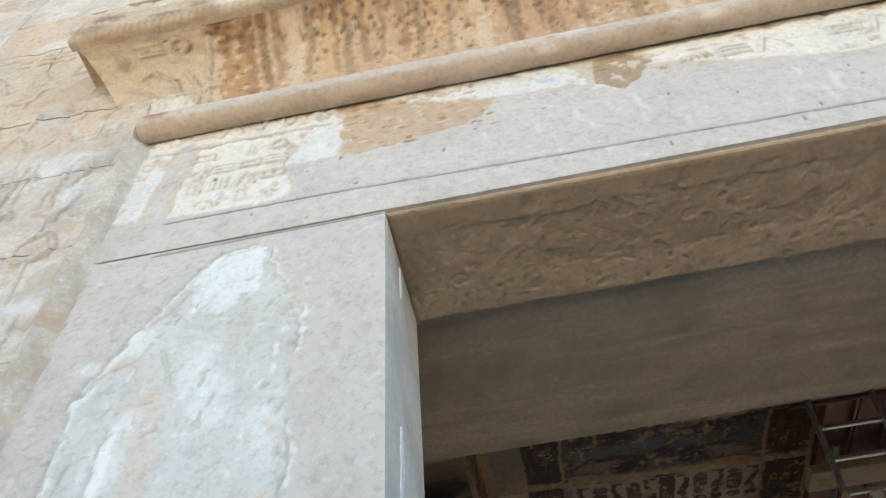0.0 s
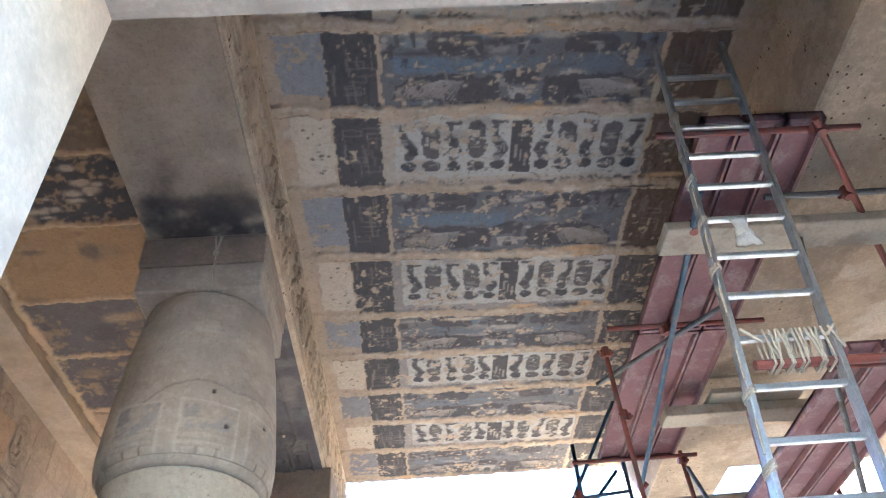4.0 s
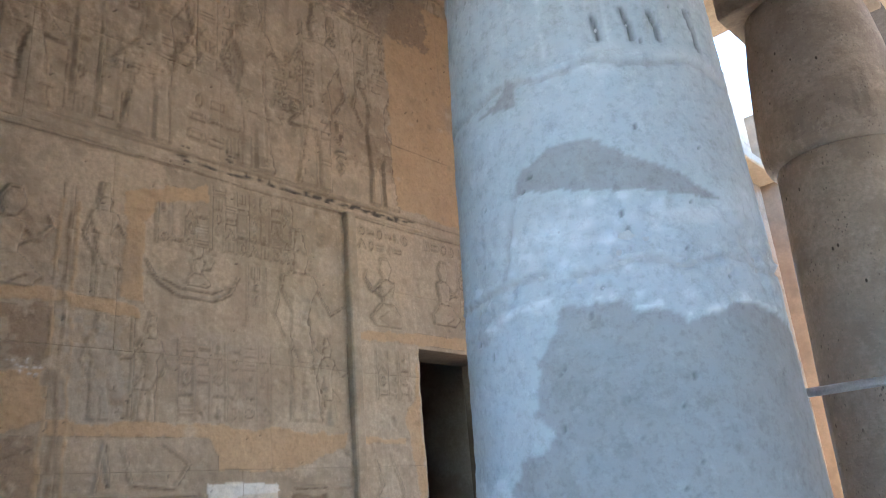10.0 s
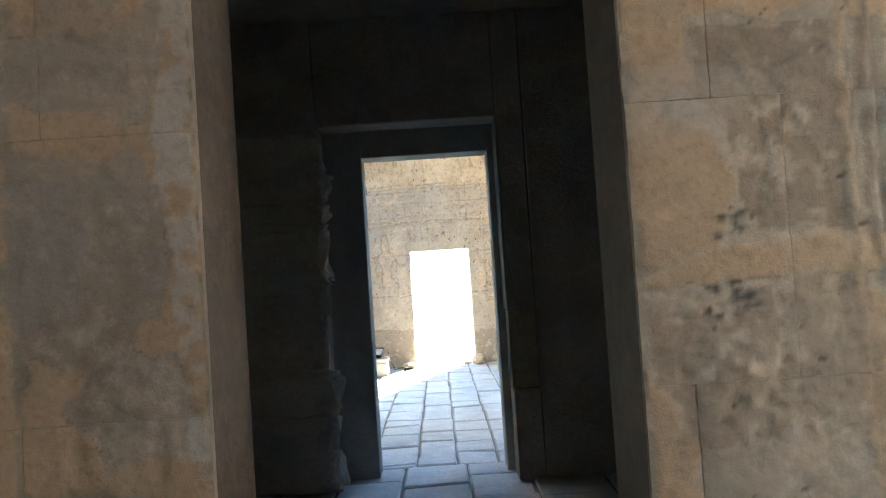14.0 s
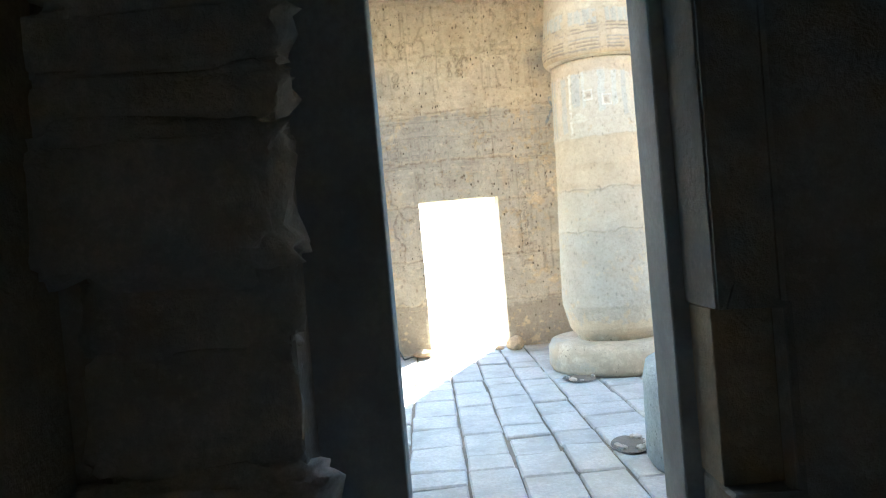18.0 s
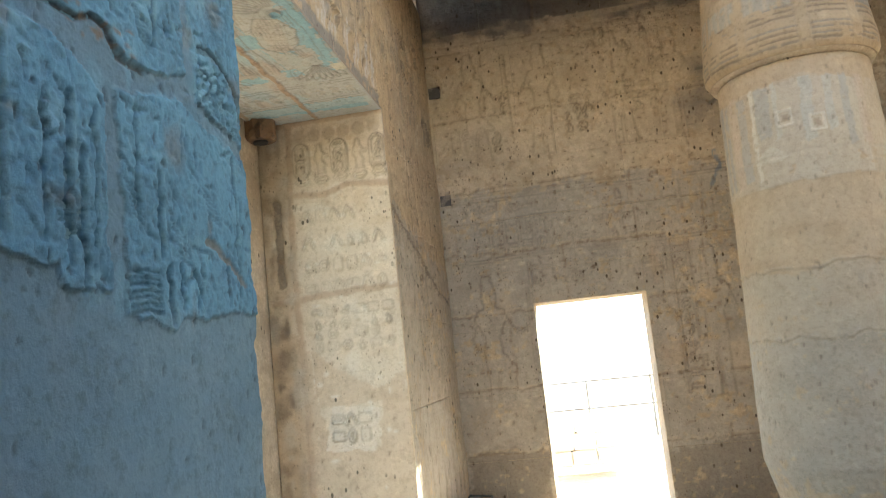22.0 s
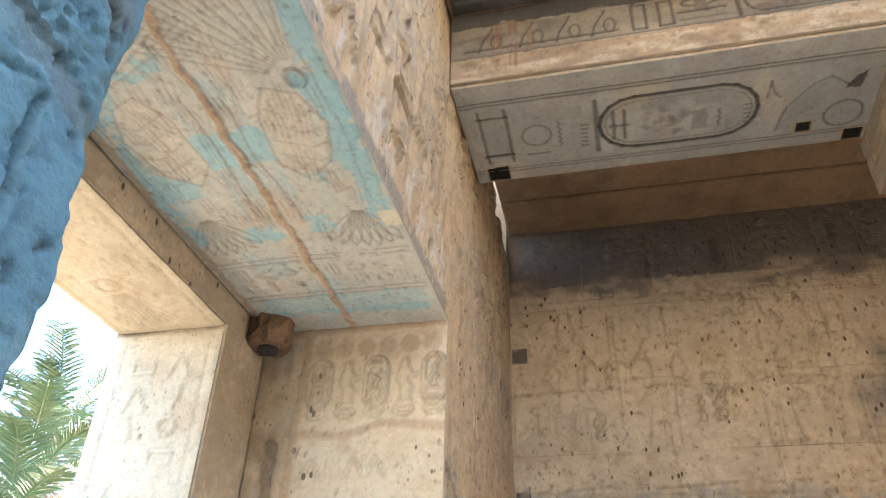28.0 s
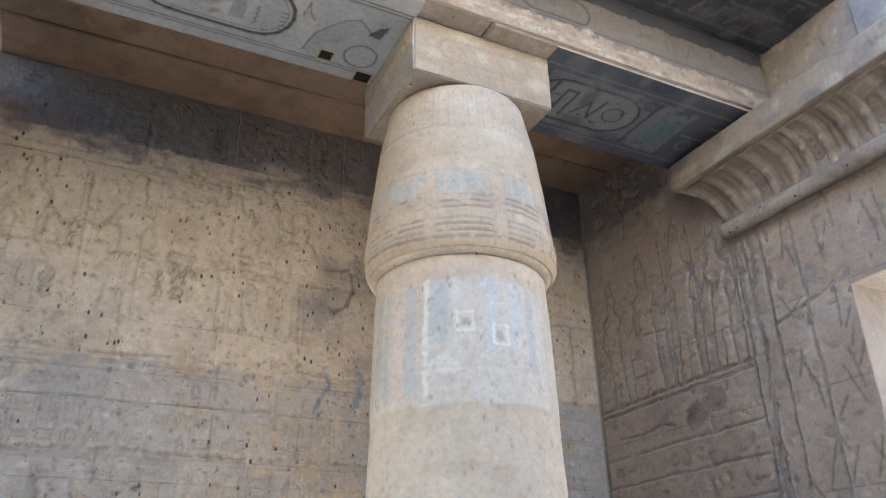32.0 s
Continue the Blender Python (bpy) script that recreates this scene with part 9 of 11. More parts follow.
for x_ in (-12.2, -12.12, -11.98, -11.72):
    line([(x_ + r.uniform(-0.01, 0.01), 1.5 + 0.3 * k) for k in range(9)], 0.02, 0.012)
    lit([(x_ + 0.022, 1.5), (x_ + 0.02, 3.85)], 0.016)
sk_b.stroke([(-12.06, 3.8), (-12.1, 3.3), (-12.14, 2.6), (-12.16, 1.6)], 0.03, (0.1, 0.082, 0.068), 0.7, 0.04, wear=0.15, h=-0.015)
line([(-12.0, 3.15), (-11.4, 3.3)], 0.02, 0.012)
for k in range(40):
    x_, z_ = r.uniform(-11.9, -11.0), r.uniform(1.8, 3.8)
    line([(x_, z_), (x_ + r.uniform(-0.1, 0.1), z_ + r.uniform(0.05, 0.3))], 0.012, 0.006)
for k in range(500):
    x_, z_ = r.uniform(-13.85, -10.95), r.uniform(1.55, 5.0)
    sk_b.stain(x_, z_, r.uniform(0.01, 0.06), r.uniform(0.008, 0.04), r.choice(((0.14, 0.11, 0.085), (0.39, 0.31, 0.22), (0.2, 0.16, 0.12))), 0.6)
sk_b.dents(300, 0.015, 0.06, 0.01, 9)
sk_b.dents(500, 0.006, 0.018, 0.006, 19)
sk_b.finish()
cor = thing("cavetto_cornice", "ribbed stone cavetto cornice with carved rings over a doorway", "cornice")
cor["kind"] = "structure"
cove = [(6.385 - 0.255 * (1 - math.cos(a)), 3.975 + 0.31 * math.sin(a)) for a in [math.radians(8 * k) for k in range(12)]]
ck = Cove(SOUTH(0.0), -12.2, -8.9, 0.0, 0.42, 0.009, 0.003, 0.0, 92, 0.4, 1.7).bend(cove)
ck.slant = -0.14
ck.coat([(-14, -1), (-7, -1), (-7, 1), (-14, 1)], (0.215, 0.165, 0.112), 1.0, 0.0)
for k in range(22):
    x_ = -12.16 + 0.15 * k
    ck.stroke([(x_, 0.0), (x_ + 0.004, 0.2), (x_ - 0.01, 0.4)], 0.045, (0.29, 0.23, 0.165), 0.6, 0.004, h=0.014)
    if k % 3 == 2:
        ck.stroke([(x_ + 0.075 + p, 0.17 + q) for p, q in lozenge(0, 0, 0.036, 0.1)], 0.012, (0.16, 0.125, 0.095), 0.8, 0.003, True, h=-0.006)
        for q in (0.12, 0.17, 0.22):
            ck.coat(oval(x_ + 0.075, q, 0.018, 0.014, 8), (0.16, 0.125, 0.095), 0.8, 0.002, 0.0, -0.005)
        ck.coat(oval(x_ + 0.075, 0.32, 0.034, 0.032, 12), (0.17, 0.135, 0.1), 0.85, 0.003, 0.0, -0.008)
    else:
        ck.stroke([(x_ + 0.05, 0.02), (x_ + 0.055, 0.25), (x_ + 0.04, 0.38)], 0.014, (0.17, 0.135, 0.1), 0.8, 0.004, h=-0.01)
        ck.stroke([(x_ + 0.1, 0.02), (x_ + 0.1, 0.25), (x_ + 0.1, 0.38)], 0.014, (0.17, 0.135, 0.1), 0.8, 0.004, h=-0.01)
for k in range(40):
    ck.stain(r.uniform(-12.2, -9), r.uniform(0, 0.4), r.uniform(0.04, 0.2), r.uniform(0.03, 0.1), r.choice(((0.16, 0.13, 0.1), (0.12, 0.1, 0.082), (0.4, 0.33, 0.25))), 0.6)
ck.finish()
ck.sheet("ribbed_cove", m_paintwork, cor, -12.19, -8.91, 0.003, 0.405, 0.03, 0.0, "cove with carved rings between ribs")
block("cove_core", (-12.19, -8.91, 6.38, YR + 0.02, 3.98, 4.29), m_wall_c, cor, 0.0)
ck = Cove(SOUTH(0.0), -12.38, -8.8, 0.0, 0.34, 0.011, 0.004, 0.0, 93, 0.4, 1.7).bend([(6.16, 4.29), (6.105, 4.295), (6.10, 4.5), (6.17, 4.505)])
ck.coat([(-14, -1), (-7, -1), (-7, 1), (-14, 1)], (0.255, 0.195, 0.13), 1.0, 0.0)
for k in range(40):
    ck.stain(r.uniform(-12.3, -9), r.uniform(0, 0.34), r.uniform(0.04, 0.2), r.uniform(0.03, 0.1), r.choice(((0.16, 0.13, 0.1), (0.22, 0.17, 0.12), (0.4, 0.32, 0.23))), 0.6)
for k in range(90):
    x_ = -12.34 + 0.04 * k
    ck.stroke([(x_, 0.07), (x_ + r.uniform(0.0, 0.03), 0.23)], 0.01, (0.24, 0.19, 0.14), 0.6, 0.008, wear=0.25, h=-0.005)
ck.finish()
ck.sheet("fillet", m_paintwork, cor, -12.37, -8.81, 0.003, 0.33, 0.05, 0.0, "flat carved band on top of the cornice")
block("fillet_core", (-12.37, -8.81, 6.15, YR + 0.02, 4.3, 4.5), m_arch_b, cor, 0.0)
tor2 = [(YR - 0.05 + 0.055 * math.cos(a), 3.92 + 0.055 * math.sin(a)) for a in [2 * math.pi * k / 12 for k in range(12)]]
part("round_moulding", sweep_x(tor2, -12.2, -8.9, step=0.04, wob=0.012), m_arch_b, cor, smooth=True)

# broken masonry beside the passage door
rr = random.Random(12)
z = 0.0
while z < 2.5:
    hgt = rr.uniform(0.16, 0.42)
    y1 = 1.86 + rr.uniform(-0.03, 0.05)
    y0, dep = rr.uniform(1.05, 1.25), rr.uniform(0.03, 0.14)
    bm = bmesh.new()
    bmesh.ops.create_icosphere(bm, subdivisions=4, radius=1.0)
    sd = rr.uniform(0, 50)
    for v in bm.verts:
        c_ = v.co
        sq = Vector([math.copysign(abs(q) ** 0.42, q) for q in c_])
        d = 1 + 0.2 * noise.noise(c_ * 1.9 + Vector((sd, 0, 0))) + 0.16 * noise.noise(c_ * 4.5 + Vector((0, sd, 0))) + 0.07 * noise.noise(c_ * 12 + Vector((0, sd, 3)))
        v.co = Vector((-6.64 + sq.x * (dep + 0.03) * d, (y0 + y1) / 2 + sq.y * (y1 - y0) / 2 * d, z + hgt / 2 + sq.z * hgt * 0.58 * d))
    part("broken_stone", bm, m_rock, end_w, "rounded broken stone beside the door", True)
    z += hgt
fb = EAST(-6.617)
fb.plate([(3.1505, 1.215), (3.2, 1.3), (3.185, 1.48), (3.155, 1.7), (3.165, 2.2), (3.16, 2.62), (3.145, 2.62), (3.145, 1.215)], 0.012)
fb.plate([(3.352, 0.62), (3.375, 0.62), (3.37, 1.22), (3.345, 1.225), (3.2, 1.3), (3.17, 1.215), (3.348, 1.205)], 0.012)
fb.plate([(3.15, 0.0), (3.175, 0.0), (3.18, 0.62), (3.36, 0.615), (3.36, 0.635), (3.155, 0.64)], 0.014)
fb.done("torn_plaster_edge", m_frame, end_w, "torn pale plaster along the rebate")
block("rebate_reveal", (-6.9, -6.622, 3.138, 3.149, 1.215, 2.615), m_frame, end_w, 0.002)
block("notch_back", (-6.9, -6.7, 3.15, 3.35, 0.632, 1.208), m_passage, end_w, 0.004)
# ---- column details ----


r = random.Random(77)
A = lambda deg: math.radians(deg) * 0.46
ring_of = lambda pairs: [(A(p), z_) for p, z_ in pairs]
LIMEWASH, PATCH, WARM = (0.49, 0.505, 0.505), (0.285, 0.275, 0.265), (0.42, 0.36, 0.285)
pk = Round(SOUTH(0.0), A(-175), A(45), 1.15, 3.61, 0.0095, 0.004, 0.015, 72, 0.5, 1.6, ((0.5, 0.3), (0.12, 0.4), (0.04, 0.4), (0.02, 0.4))).wrap(PA, 0.46)
pk.coat(ring_of([(-190, 1), (60, 1), (60, 4), (-190, 4)]), (0.40, 0.415, 0.42), 1.0, 0.0)
for k in range(46):
    pk.stain(A(r.uniform(-170, 40)), r.uniform(1.2, 3.3), r.uniform(0.06, 0.3), r.uniform(0.04, 0.18), r.choice((LIMEWASH, (0.52, 0.515, 0.5), (0.39, 0.385, 0.375))), 0.6)
pk.coat(ring_of([(-180, 3.3), (-130, 3.31), (-96, 3.34), (-78, 3.37), (-62, 3.31), (-43, 3.285), (-10, 3.29), (50, 3.3), (50, 3.65), (-180, 3.65)]), WARM, 1.0, 0.02, 0.0, 0.006)
pk.coat(ring_of([(-96, 3.335), (-84, 3.42), (-78, 3.375), (-62, 3.315), (-66, 3.29), (-80, 3.3)]), PATCH, 0.9, 0.01, 0.0, 0.002)
for k in range(26):
    a_ = -170 + 8.2 * k + r.uniform(-2, 2)
    pk.stroke(ring_of([(a_ + r.uniform(-0.5, 0.5), 2.8 + 0.07 * i) for i in range(7)]), r.uniform(0.006, 0.014), r.choice((LIMEWASH, (0.38, 0.375, 0.37))), 0.7, 0.006, wear=0.2, h=r.choice((0.004, -0.004)))
for z_, d_ in ((2.745, 0.05), (2.13, 0.06)):
    edge_ = [(-175 + 10 * k, z_ + 0.012 * math.sin(k * 1.7) + r.uniform(-0.008, 0.008)) for k in range(23)]
    pk.stroke(ring_of(edge_), 0.022, (0.36, 0.355, 0.345), 0.9, 0.012, h=-0.007)
    pk.stroke(ring_of([(p, q + 0.018) for p, q in edge_]), 0.01, LIMEWASH, 0.5, 0.012, wear=0.5, h=0.006)
for k in range(130):
    pk.stain(A(r.uniform(-120, 20)), r.uniform(1.98, 2.33), r.uniform(0.01, 0.05), r.uniform(0.008, 0.03), r.choice((LIMEWASH, (0.36, 0.365, 0.37), (0.4, 0.4, 0.4), (0.56, 0.57, 0.57))), 0.6)
pk.dents(240, 0.008, 0.03, 0.006, 8, A(-130), A(20), 1.98, 2.3)
pk.coat(ring_of([(-90, 2.395), (-86.6, 2.457), (-75.5, 2.508), (-59.4, 2.5), (-48.8, 2.444), (-32, 2.38), (-17.7, 2.3), (-43.6, 2.328), (-62, 2.34)]), PATCH, 1.0, 0.012, 0.0, -0.003, True)
pk.stroke(ring_of([(-90, 2.395), (-94.5, 2.28), (-97.9, 2.155)]), 0.014, (0.34, 0.335, 0.33), 0.9, 0.008, h=-0.005)
pk.coat(ring_of([(-105, 2.7), (-95, 2.715), (-88, 2.79), (-84.7, 2.755), (-86, 2.68)]), PATCH, 1.0, 0.012, 0.0, -0.003, True)
pk.coat(ring_of([(-77, 2.035), (-58, 2.03), (-50, 2.0), (-39, 1.965), (-21, 2.01), (-13, 2.0), (20, 1.95), (30, 1.2), (-60, 1.3), (-105, 1.56), (-98, 1.658), (-86, 1.675), (-84, 1.722), (-90.6, 1.766), (-87, 1.895), (-81, 1.961)]), PATCH, 1.0, 0.02, 0.0, -0.004, True)
pk.stroke(ring_of([(-110, 2.05), (-99, 2.058), (-77, 2.047), (-58, 2.044), (-50, 2.01), (-39, 1.975), (-21, 2.015), (0, 1.99)]), 0.018, (0.62, 0.63, 0.62), 0.6, 0.03, wear=0.5, h=0.005)
pk.coat(ring_of([(-150, 1.7), (-121, 1.62), (-104, 1.63), (-100, 1.5), (-112, 1.3), (-150, 1.3)]), LIMEWASH, 0.9, 0.03, 0.12, 0.003)
for a_, z0, z1, lean in ((-52, 2.82, 2.9, 1.0), (-40, 2.815, 2.925, 1.5), (-29, 2.82, 2.91, 2.0), (-10, 2.82, 2.95, 2.5)):
    pk.stroke(ring_of([(a_ - lean, z1), (a_, (z0 + z1) / 2), (a_ + lean * 0.3, z0)]), 0.014, (0.09, 0.088, 0.085), 1.0, 0.002, h=-0.012)
pk.specks(120, 6, A(-170), A(40), 1.2, 3.6)
pk.finish()
pk.sheet("plaster_skin", m_col_a, col, A(-174), A(44), 1.16, 3.605, 0.022, 0.0, "patched grey and limewashed plaster")
pk = Round(SOUTH(0.0), A(-175), A(45), 3.66, 4.84, 0.0095, 0.003, 0.013, 73, 0.5, 1.8, ((0.5, 0.3), (0.12, 0.4), (0.04, 0.4), (0.02, 0.3))).wrap(CA, 0.46)
for k in range(30):
    pk.stain(A(r.uniform(-170, 40)), r.uniform(3.7, 4.8), r.uniform(0.08, 0.3), r.uniform(0.05, 0.16), r.choice((WARM, (0.47, 0.415, 0.35), (0.33, 0.285, 0.24))), 0.6)
for a0, a1 in ((-128, -94), (-82, -45), (-36, -4)):
    pk.stroke(ring_of([(a0, 3.67), (a0, 3.99), (a1, 3.97), (a1, 3.67)]), 0.012, (0.5, 0.44, 0.37), 0.7, 0.004, h=0.004)
    pk.coat(ring_of([(a0 + 3, 3.97), (a0 + 12, 3.97), (a0 + 12, 3.88), (a0 + 3, 3.87)]), (0.24, 0.235, 0.225), 0.7, 0.015, 0.15)
    pk.coat(ring_of([(a1 - 12, 3.96), (a1 - 2, 3.96), (a1 - 2, 3.85), (a1 - 12, 3.85)]), (0.27, 0.26, 0.245), 0.6, 0.015, 0.2)
    pk.coat(ring_of([(a0 + 2, 3.85), (a1 - 4, 3.85), (a1 - 5, 3.81), (a0 + 3, 3.8)]), (0.25, 0.25, 0.245), 0.6, 0.015, 0.2)
    for z_ in (3.71, 3.745, 3.79):
        pk.stroke(ring_of([(a0 + 2, z_), ((a0 + a1) / 2, z_ + 0.004), (a1 - 2, z_)]), 0.01, (0.28, 0.245, 0.205), 0.7, 0.008, wear=0.25, h=-0.004)
    for q in (0.35, 0.7):
        pk.stroke(ring_of([(a0 + (a1 - a0) * q, 3.665), (a0 + (a1 - a0) * q, 3.705)]), 0.008, (0.08, 0.07, 0.06), 1.0, 0.002, h=-0.006)
pk.stroke(ring_of([(-108, 3.99), (-91, 4.09), (-75, 4.125), (-60, 4.115), (-50, 4.085), (-30, 4.1), (0, 4.05), (40, 4.05)]), 0.01, (0.2, 0.175, 0.15), 0.8, 0.01, h=-0.005)
pk.coat(ring_of([(-62, 4.12), (-50, 4.085), (-20, 4.1), (-20, 4.15), (-45, 4.16)]), (0.3, 0.26, 0.215), 0.7, 0.015)
for a_, z_ in ((-63, 4.06), (-52, 3.85), (-20, 3.95)):
    pk.coat(ring_of([(a_ + p, z_ + q) for p, q in oval(0, 0, 1.6, 0.014, 8)]), (0.05, 0.045, 0.04), 1.0, 0.002, 0.0, -0.008)
pk.stroke(ring_of([(-78, 4.84), (-77, 4.58), (-78, 4.3)]), 0.008, (0.3, 0.27, 0.235), 0.6, 0.006, h=-0.003)
pk.finish()
pk.sheet("capital_skin", m_cap_a, col, A(-174), A(44), 3.665, 4.835, 0.022, 0.0, "worn bud capital with carved panels and grey paint traces")
rope = thing("rope_tie", "short hemp cord tied round the corner of a column abacus", "rope", (-0.315, 4.435, 0))
bm = bmesh.new()
for a, b in (((0.1, -0.412, 5.32), (0.085, -0.415, 5.05)), ((0.085, -0.415, 5.05), (0.1, -0.416, 4.86)), ((0.115, -0.412, 5.34), (0.09, -0.415, 5.16)), ((0.06, -0.412, 5.33), (0.09, -0.415, 5.16))):
    tube(bm, a, b, 0.008, 6)
part("cord", bm, m_rope, rope)
bm = lathe([(0.004, 0), (0.02, 0.01), (0.024, 0.025), (0.018, 0.045), (0.004, 0.05)], 8)
bmesh.ops.translate(bm, verts=bm.verts, vec=(0.088, -0.418, 5.13))
part("knot", bm, m_rope, rope)

# room column
BISQUE, ECRU, SLATE = (0.43, 0.335, 0.232), (0.45, 0.38, 0.295), (0.315, 0.315, 0.295)
pk = Round(SOUTH(0.0), A(-105), A(70), 0.36, 3.095, 0.0085, 0.0022, 0.012, 74, 0.5, 1.6, ((0.5, 0.4), (0.12, 0.4), (0.03, 0.4))).wrap(PB, 0.48)
B = lambda deg: math.radians(deg) * 0.48
ring_of = lambda pairs: [(B(p), z_) for p, z_ in pairs]
pk.coat(ring_of([(-200, 0), (200, 0), (200, 4), (-200, 4)]), BISQUE, 1.0, 0.0)
for k in range(60):
    pk.stain(B(r.uniform(-105, 70)), r.uniform(0.6, 3.1), r.uniform(0.06, 0.3), r.uniform(0.04, 0.16), r.choice(((0.46, 0.355, 0.24), (0.37, 0.275, 0.18), (0.45, 0.38, 0.29))), 0.55)
pk.coat(ring_of([(-120, 2.33), (-60, 2.325), (-34, 2.322), (0, 2.33), (25, 2.335), (80, 2.33), (80, 2.94), (19, 2.93), (-10, 2.99), (-48, 2.95), (-75, 2.95), (-120, 2.96)]), ECRU, 0.5, 0.014, 0.03, 0.003)
pk.coat(ring_of([(-52, 2.325), (0, 2.33), (30, 2.335), (30, 2.92), (19, 2.93), (-10, 2.97), (-50, 2.94)]), (0.46, 0.40, 0.32), 0.55, 0.014, 0.03, 0.002)
pk.coat(ring_of([(-120, 0.5), (80, 0.5), (80, 1.4), (20, 1.36), (-20, 1.44), (-60, 1.4), (-120, 1.42)]), (0.36, 0.315, 0.258), 0.8, 0.06, 0.06)
pk.coat(ring_of([(-120, 1.4), (80, 1.4), (80, 1.82), (-120, 1.8)]), (0.395, 0.335, 0.26), 0.7, 0.05, 0.08)
for a0, a1, z0, z1, c_ in ((-91, -84, 2.36, 2.96, SLATE), (-81, -76, 2.36, 2.93, SLATE), (-73, -64, 2.35, 2.97, (0.49, 0.375, 0.29)), (-63, -55, 2.38, 2.93, SLATE), (-50, -47, 2.36, 2.96, (0.6, 0.55, 0.46)), (-46, -36, 2.62, 2.95, SLATE), (-33, -29, 2.6, 2.97, (0.45, 0.43, 0.385)), (-14, -6, 2.56, 2.97, (0.43, 0.42, 0.38)), (2, 8, 2.6, 2.95, (0.43, 0.42, 0.38)), (14, 20, 2.5, 2.95, SLATE), (26, 34, 2.5, 2.95, (0.47, 0.37, 0.29))):
    pk.coat(ring_of([(a0, z0), (a1, z0 + 0.02), (a1, z1), (a0, z1)]), c_, 0.55, 0.012, 0.14)
for a_, z_ in ((-26, 2.73), (-5, 2.67)):
    box_ = ring_of([(a_ - 4.5, z_ - 0.045), (a_ + 4.5, z_ - 0.045), (a_ + 4.5, z_ + 0.045), (a_ - 4.5, z_ + 0.045)])
    pk.coat(box_, (0.49, 0.415, 0.32), 1.0, 0.006, 0.0, -0.006)
    pk.stroke(box_, 0.012, (0.6, 0.55, 0.46), 0.9, 0.006, True, h=0.006)
    pk.coat(ring_of([(a_ - 2, z_ - 0.02), (a_ + 2.4, z_ - 0.024), (a_ + 2, z_ + 0.02), (a_ - 2.2, z_ + 0.02)]), (0.33, 0.26, 0.19), 0.8, 0.008)
pk.coat(ring_of([(-52, 2.5), (-40, 2.57), (-33, 2.55), (-28, 2.49), (-40, 2.46)]), (0.49, 0.43, 0.345), 0.95, 0.014, 0.0, 0.003)
pk.stroke(ring_of([(-105, 2.49), (-50, 2.5), (-20, 2.515), (17, 2.5), (70, 2.49)]), 0.01, (0.4, 0.34, 0.27), 0.7, 0.012, wear=0.25, h=-0.004)
for z_ in (1.81, 1.4):
    edge_ = [(-110 + 10 * k, z_ + r.uniform(-0.02, 0.02)) for k in range(20)]
    pk.stroke(ring_of(edge_), 0.012, (0.33, 0.265, 0.19), 0.7, 0.016, wear=0.2, h=-0.005)
    pk.stroke(ring_of([(p, q + 0.014) for p, q in edge_]), 0.01, ECRU, 0.5, 0.016, wear=0.3, h=0.004)
for k in range(120):
    a_, z_ = r.uniform(-104, 68), r.uniform(0.65, 3.05)
    pk.stroke(ring_of([(a_, z_), (a_ + r.uniform(-0.6, 0.6), z_ + r.uniform(0.008, 0.022))]), 0.008, (0.16, 0.125, 0.09), 0.8, 0.0, h=-0.006)
pk.dents(120, 0.008, 0.03, 0.005, 9)
pk.finish()
pk.sheet("painted_skin", m_paintwork, colb, B(-104), B(69), 0.37, 3.09, 0.022, 0.0, "tan shaft with a pale band of faded painted strips")
pk = Round(SOUTH(0.0), A(-105), A(70), 3.115, 4.185, 0.0085, 0.002, 0.012, 75, 0.5, 1.6, ((0.5, 0.4), (0.12, 0.4), (0.03, 0.4))).wrap(CB, 0.48)
pk.coat(ring_of([(-200, 0), (200, 0), (200, 5), (-200, 5)]), (0.40, 0.30, 0.19), 1.0, 0.0)
for k in range(40):
    pk.stain(B(r.uniform(-105, 70)), r.uniform(3.1, 4.2), r.uniform(0.06, 0.3), r.uniform(0.04, 0.12), r.choice(((0.46, 0.36, 0.24), (0.33, 0.245, 0.155), (0.43, 0.32, 0.2))), 0.6)
for a0, a1 in ((-92, -80), (-76, -47), (-41, -9), (0, 27), (36, 64)):
    pk.coat(ring_of([(a0, 3.42), (a1, 3.42), (a1, 3.55), (a0, 3.55)]), (0.31, 0.315, 0.28), 0.55, 0.014, 0.15)
    for q in (0.2, 0.5, 0.8):
        pk.stroke(ring_of([(a0 + (a1 - a0) * q, 3.42), (a0 + (a1 - a0) * q, 3.55)]), 0.02, BISQUE, 0.7, 0.008, wear=0.2)
    for z_ in (3.17, 3.2, 3.235, 3.27, 3.34, 3.375, 3.41):
        pk.stroke(ring_of([(a0, z_), ((a0 + a1) / 2, z_ + 0.003), (a1, z_)]), 0.011, r.choice(((0.2, 0.19, 0.165), (0.15, 0.12, 0.09))), 0.75, 0.006, wear=0.2, h=-0.005)
    pk.stroke(ring_of([(a0, 3.14), (a0, 3.56), (a1, 3.56), (a1, 3.14)]), 0.01, (0.34, 0.265, 0.185), 0.6, 0.006, wear=0.15, h=-0.004)
pk.stroke(ring_of([(-110, 3.18), (-41, 3.165), (-9, 3.17), (70, 3.18)]), 0.014, (0.2, 0.16, 0.12), 0.6, 0.012, wear=0.25, h=-0.004)
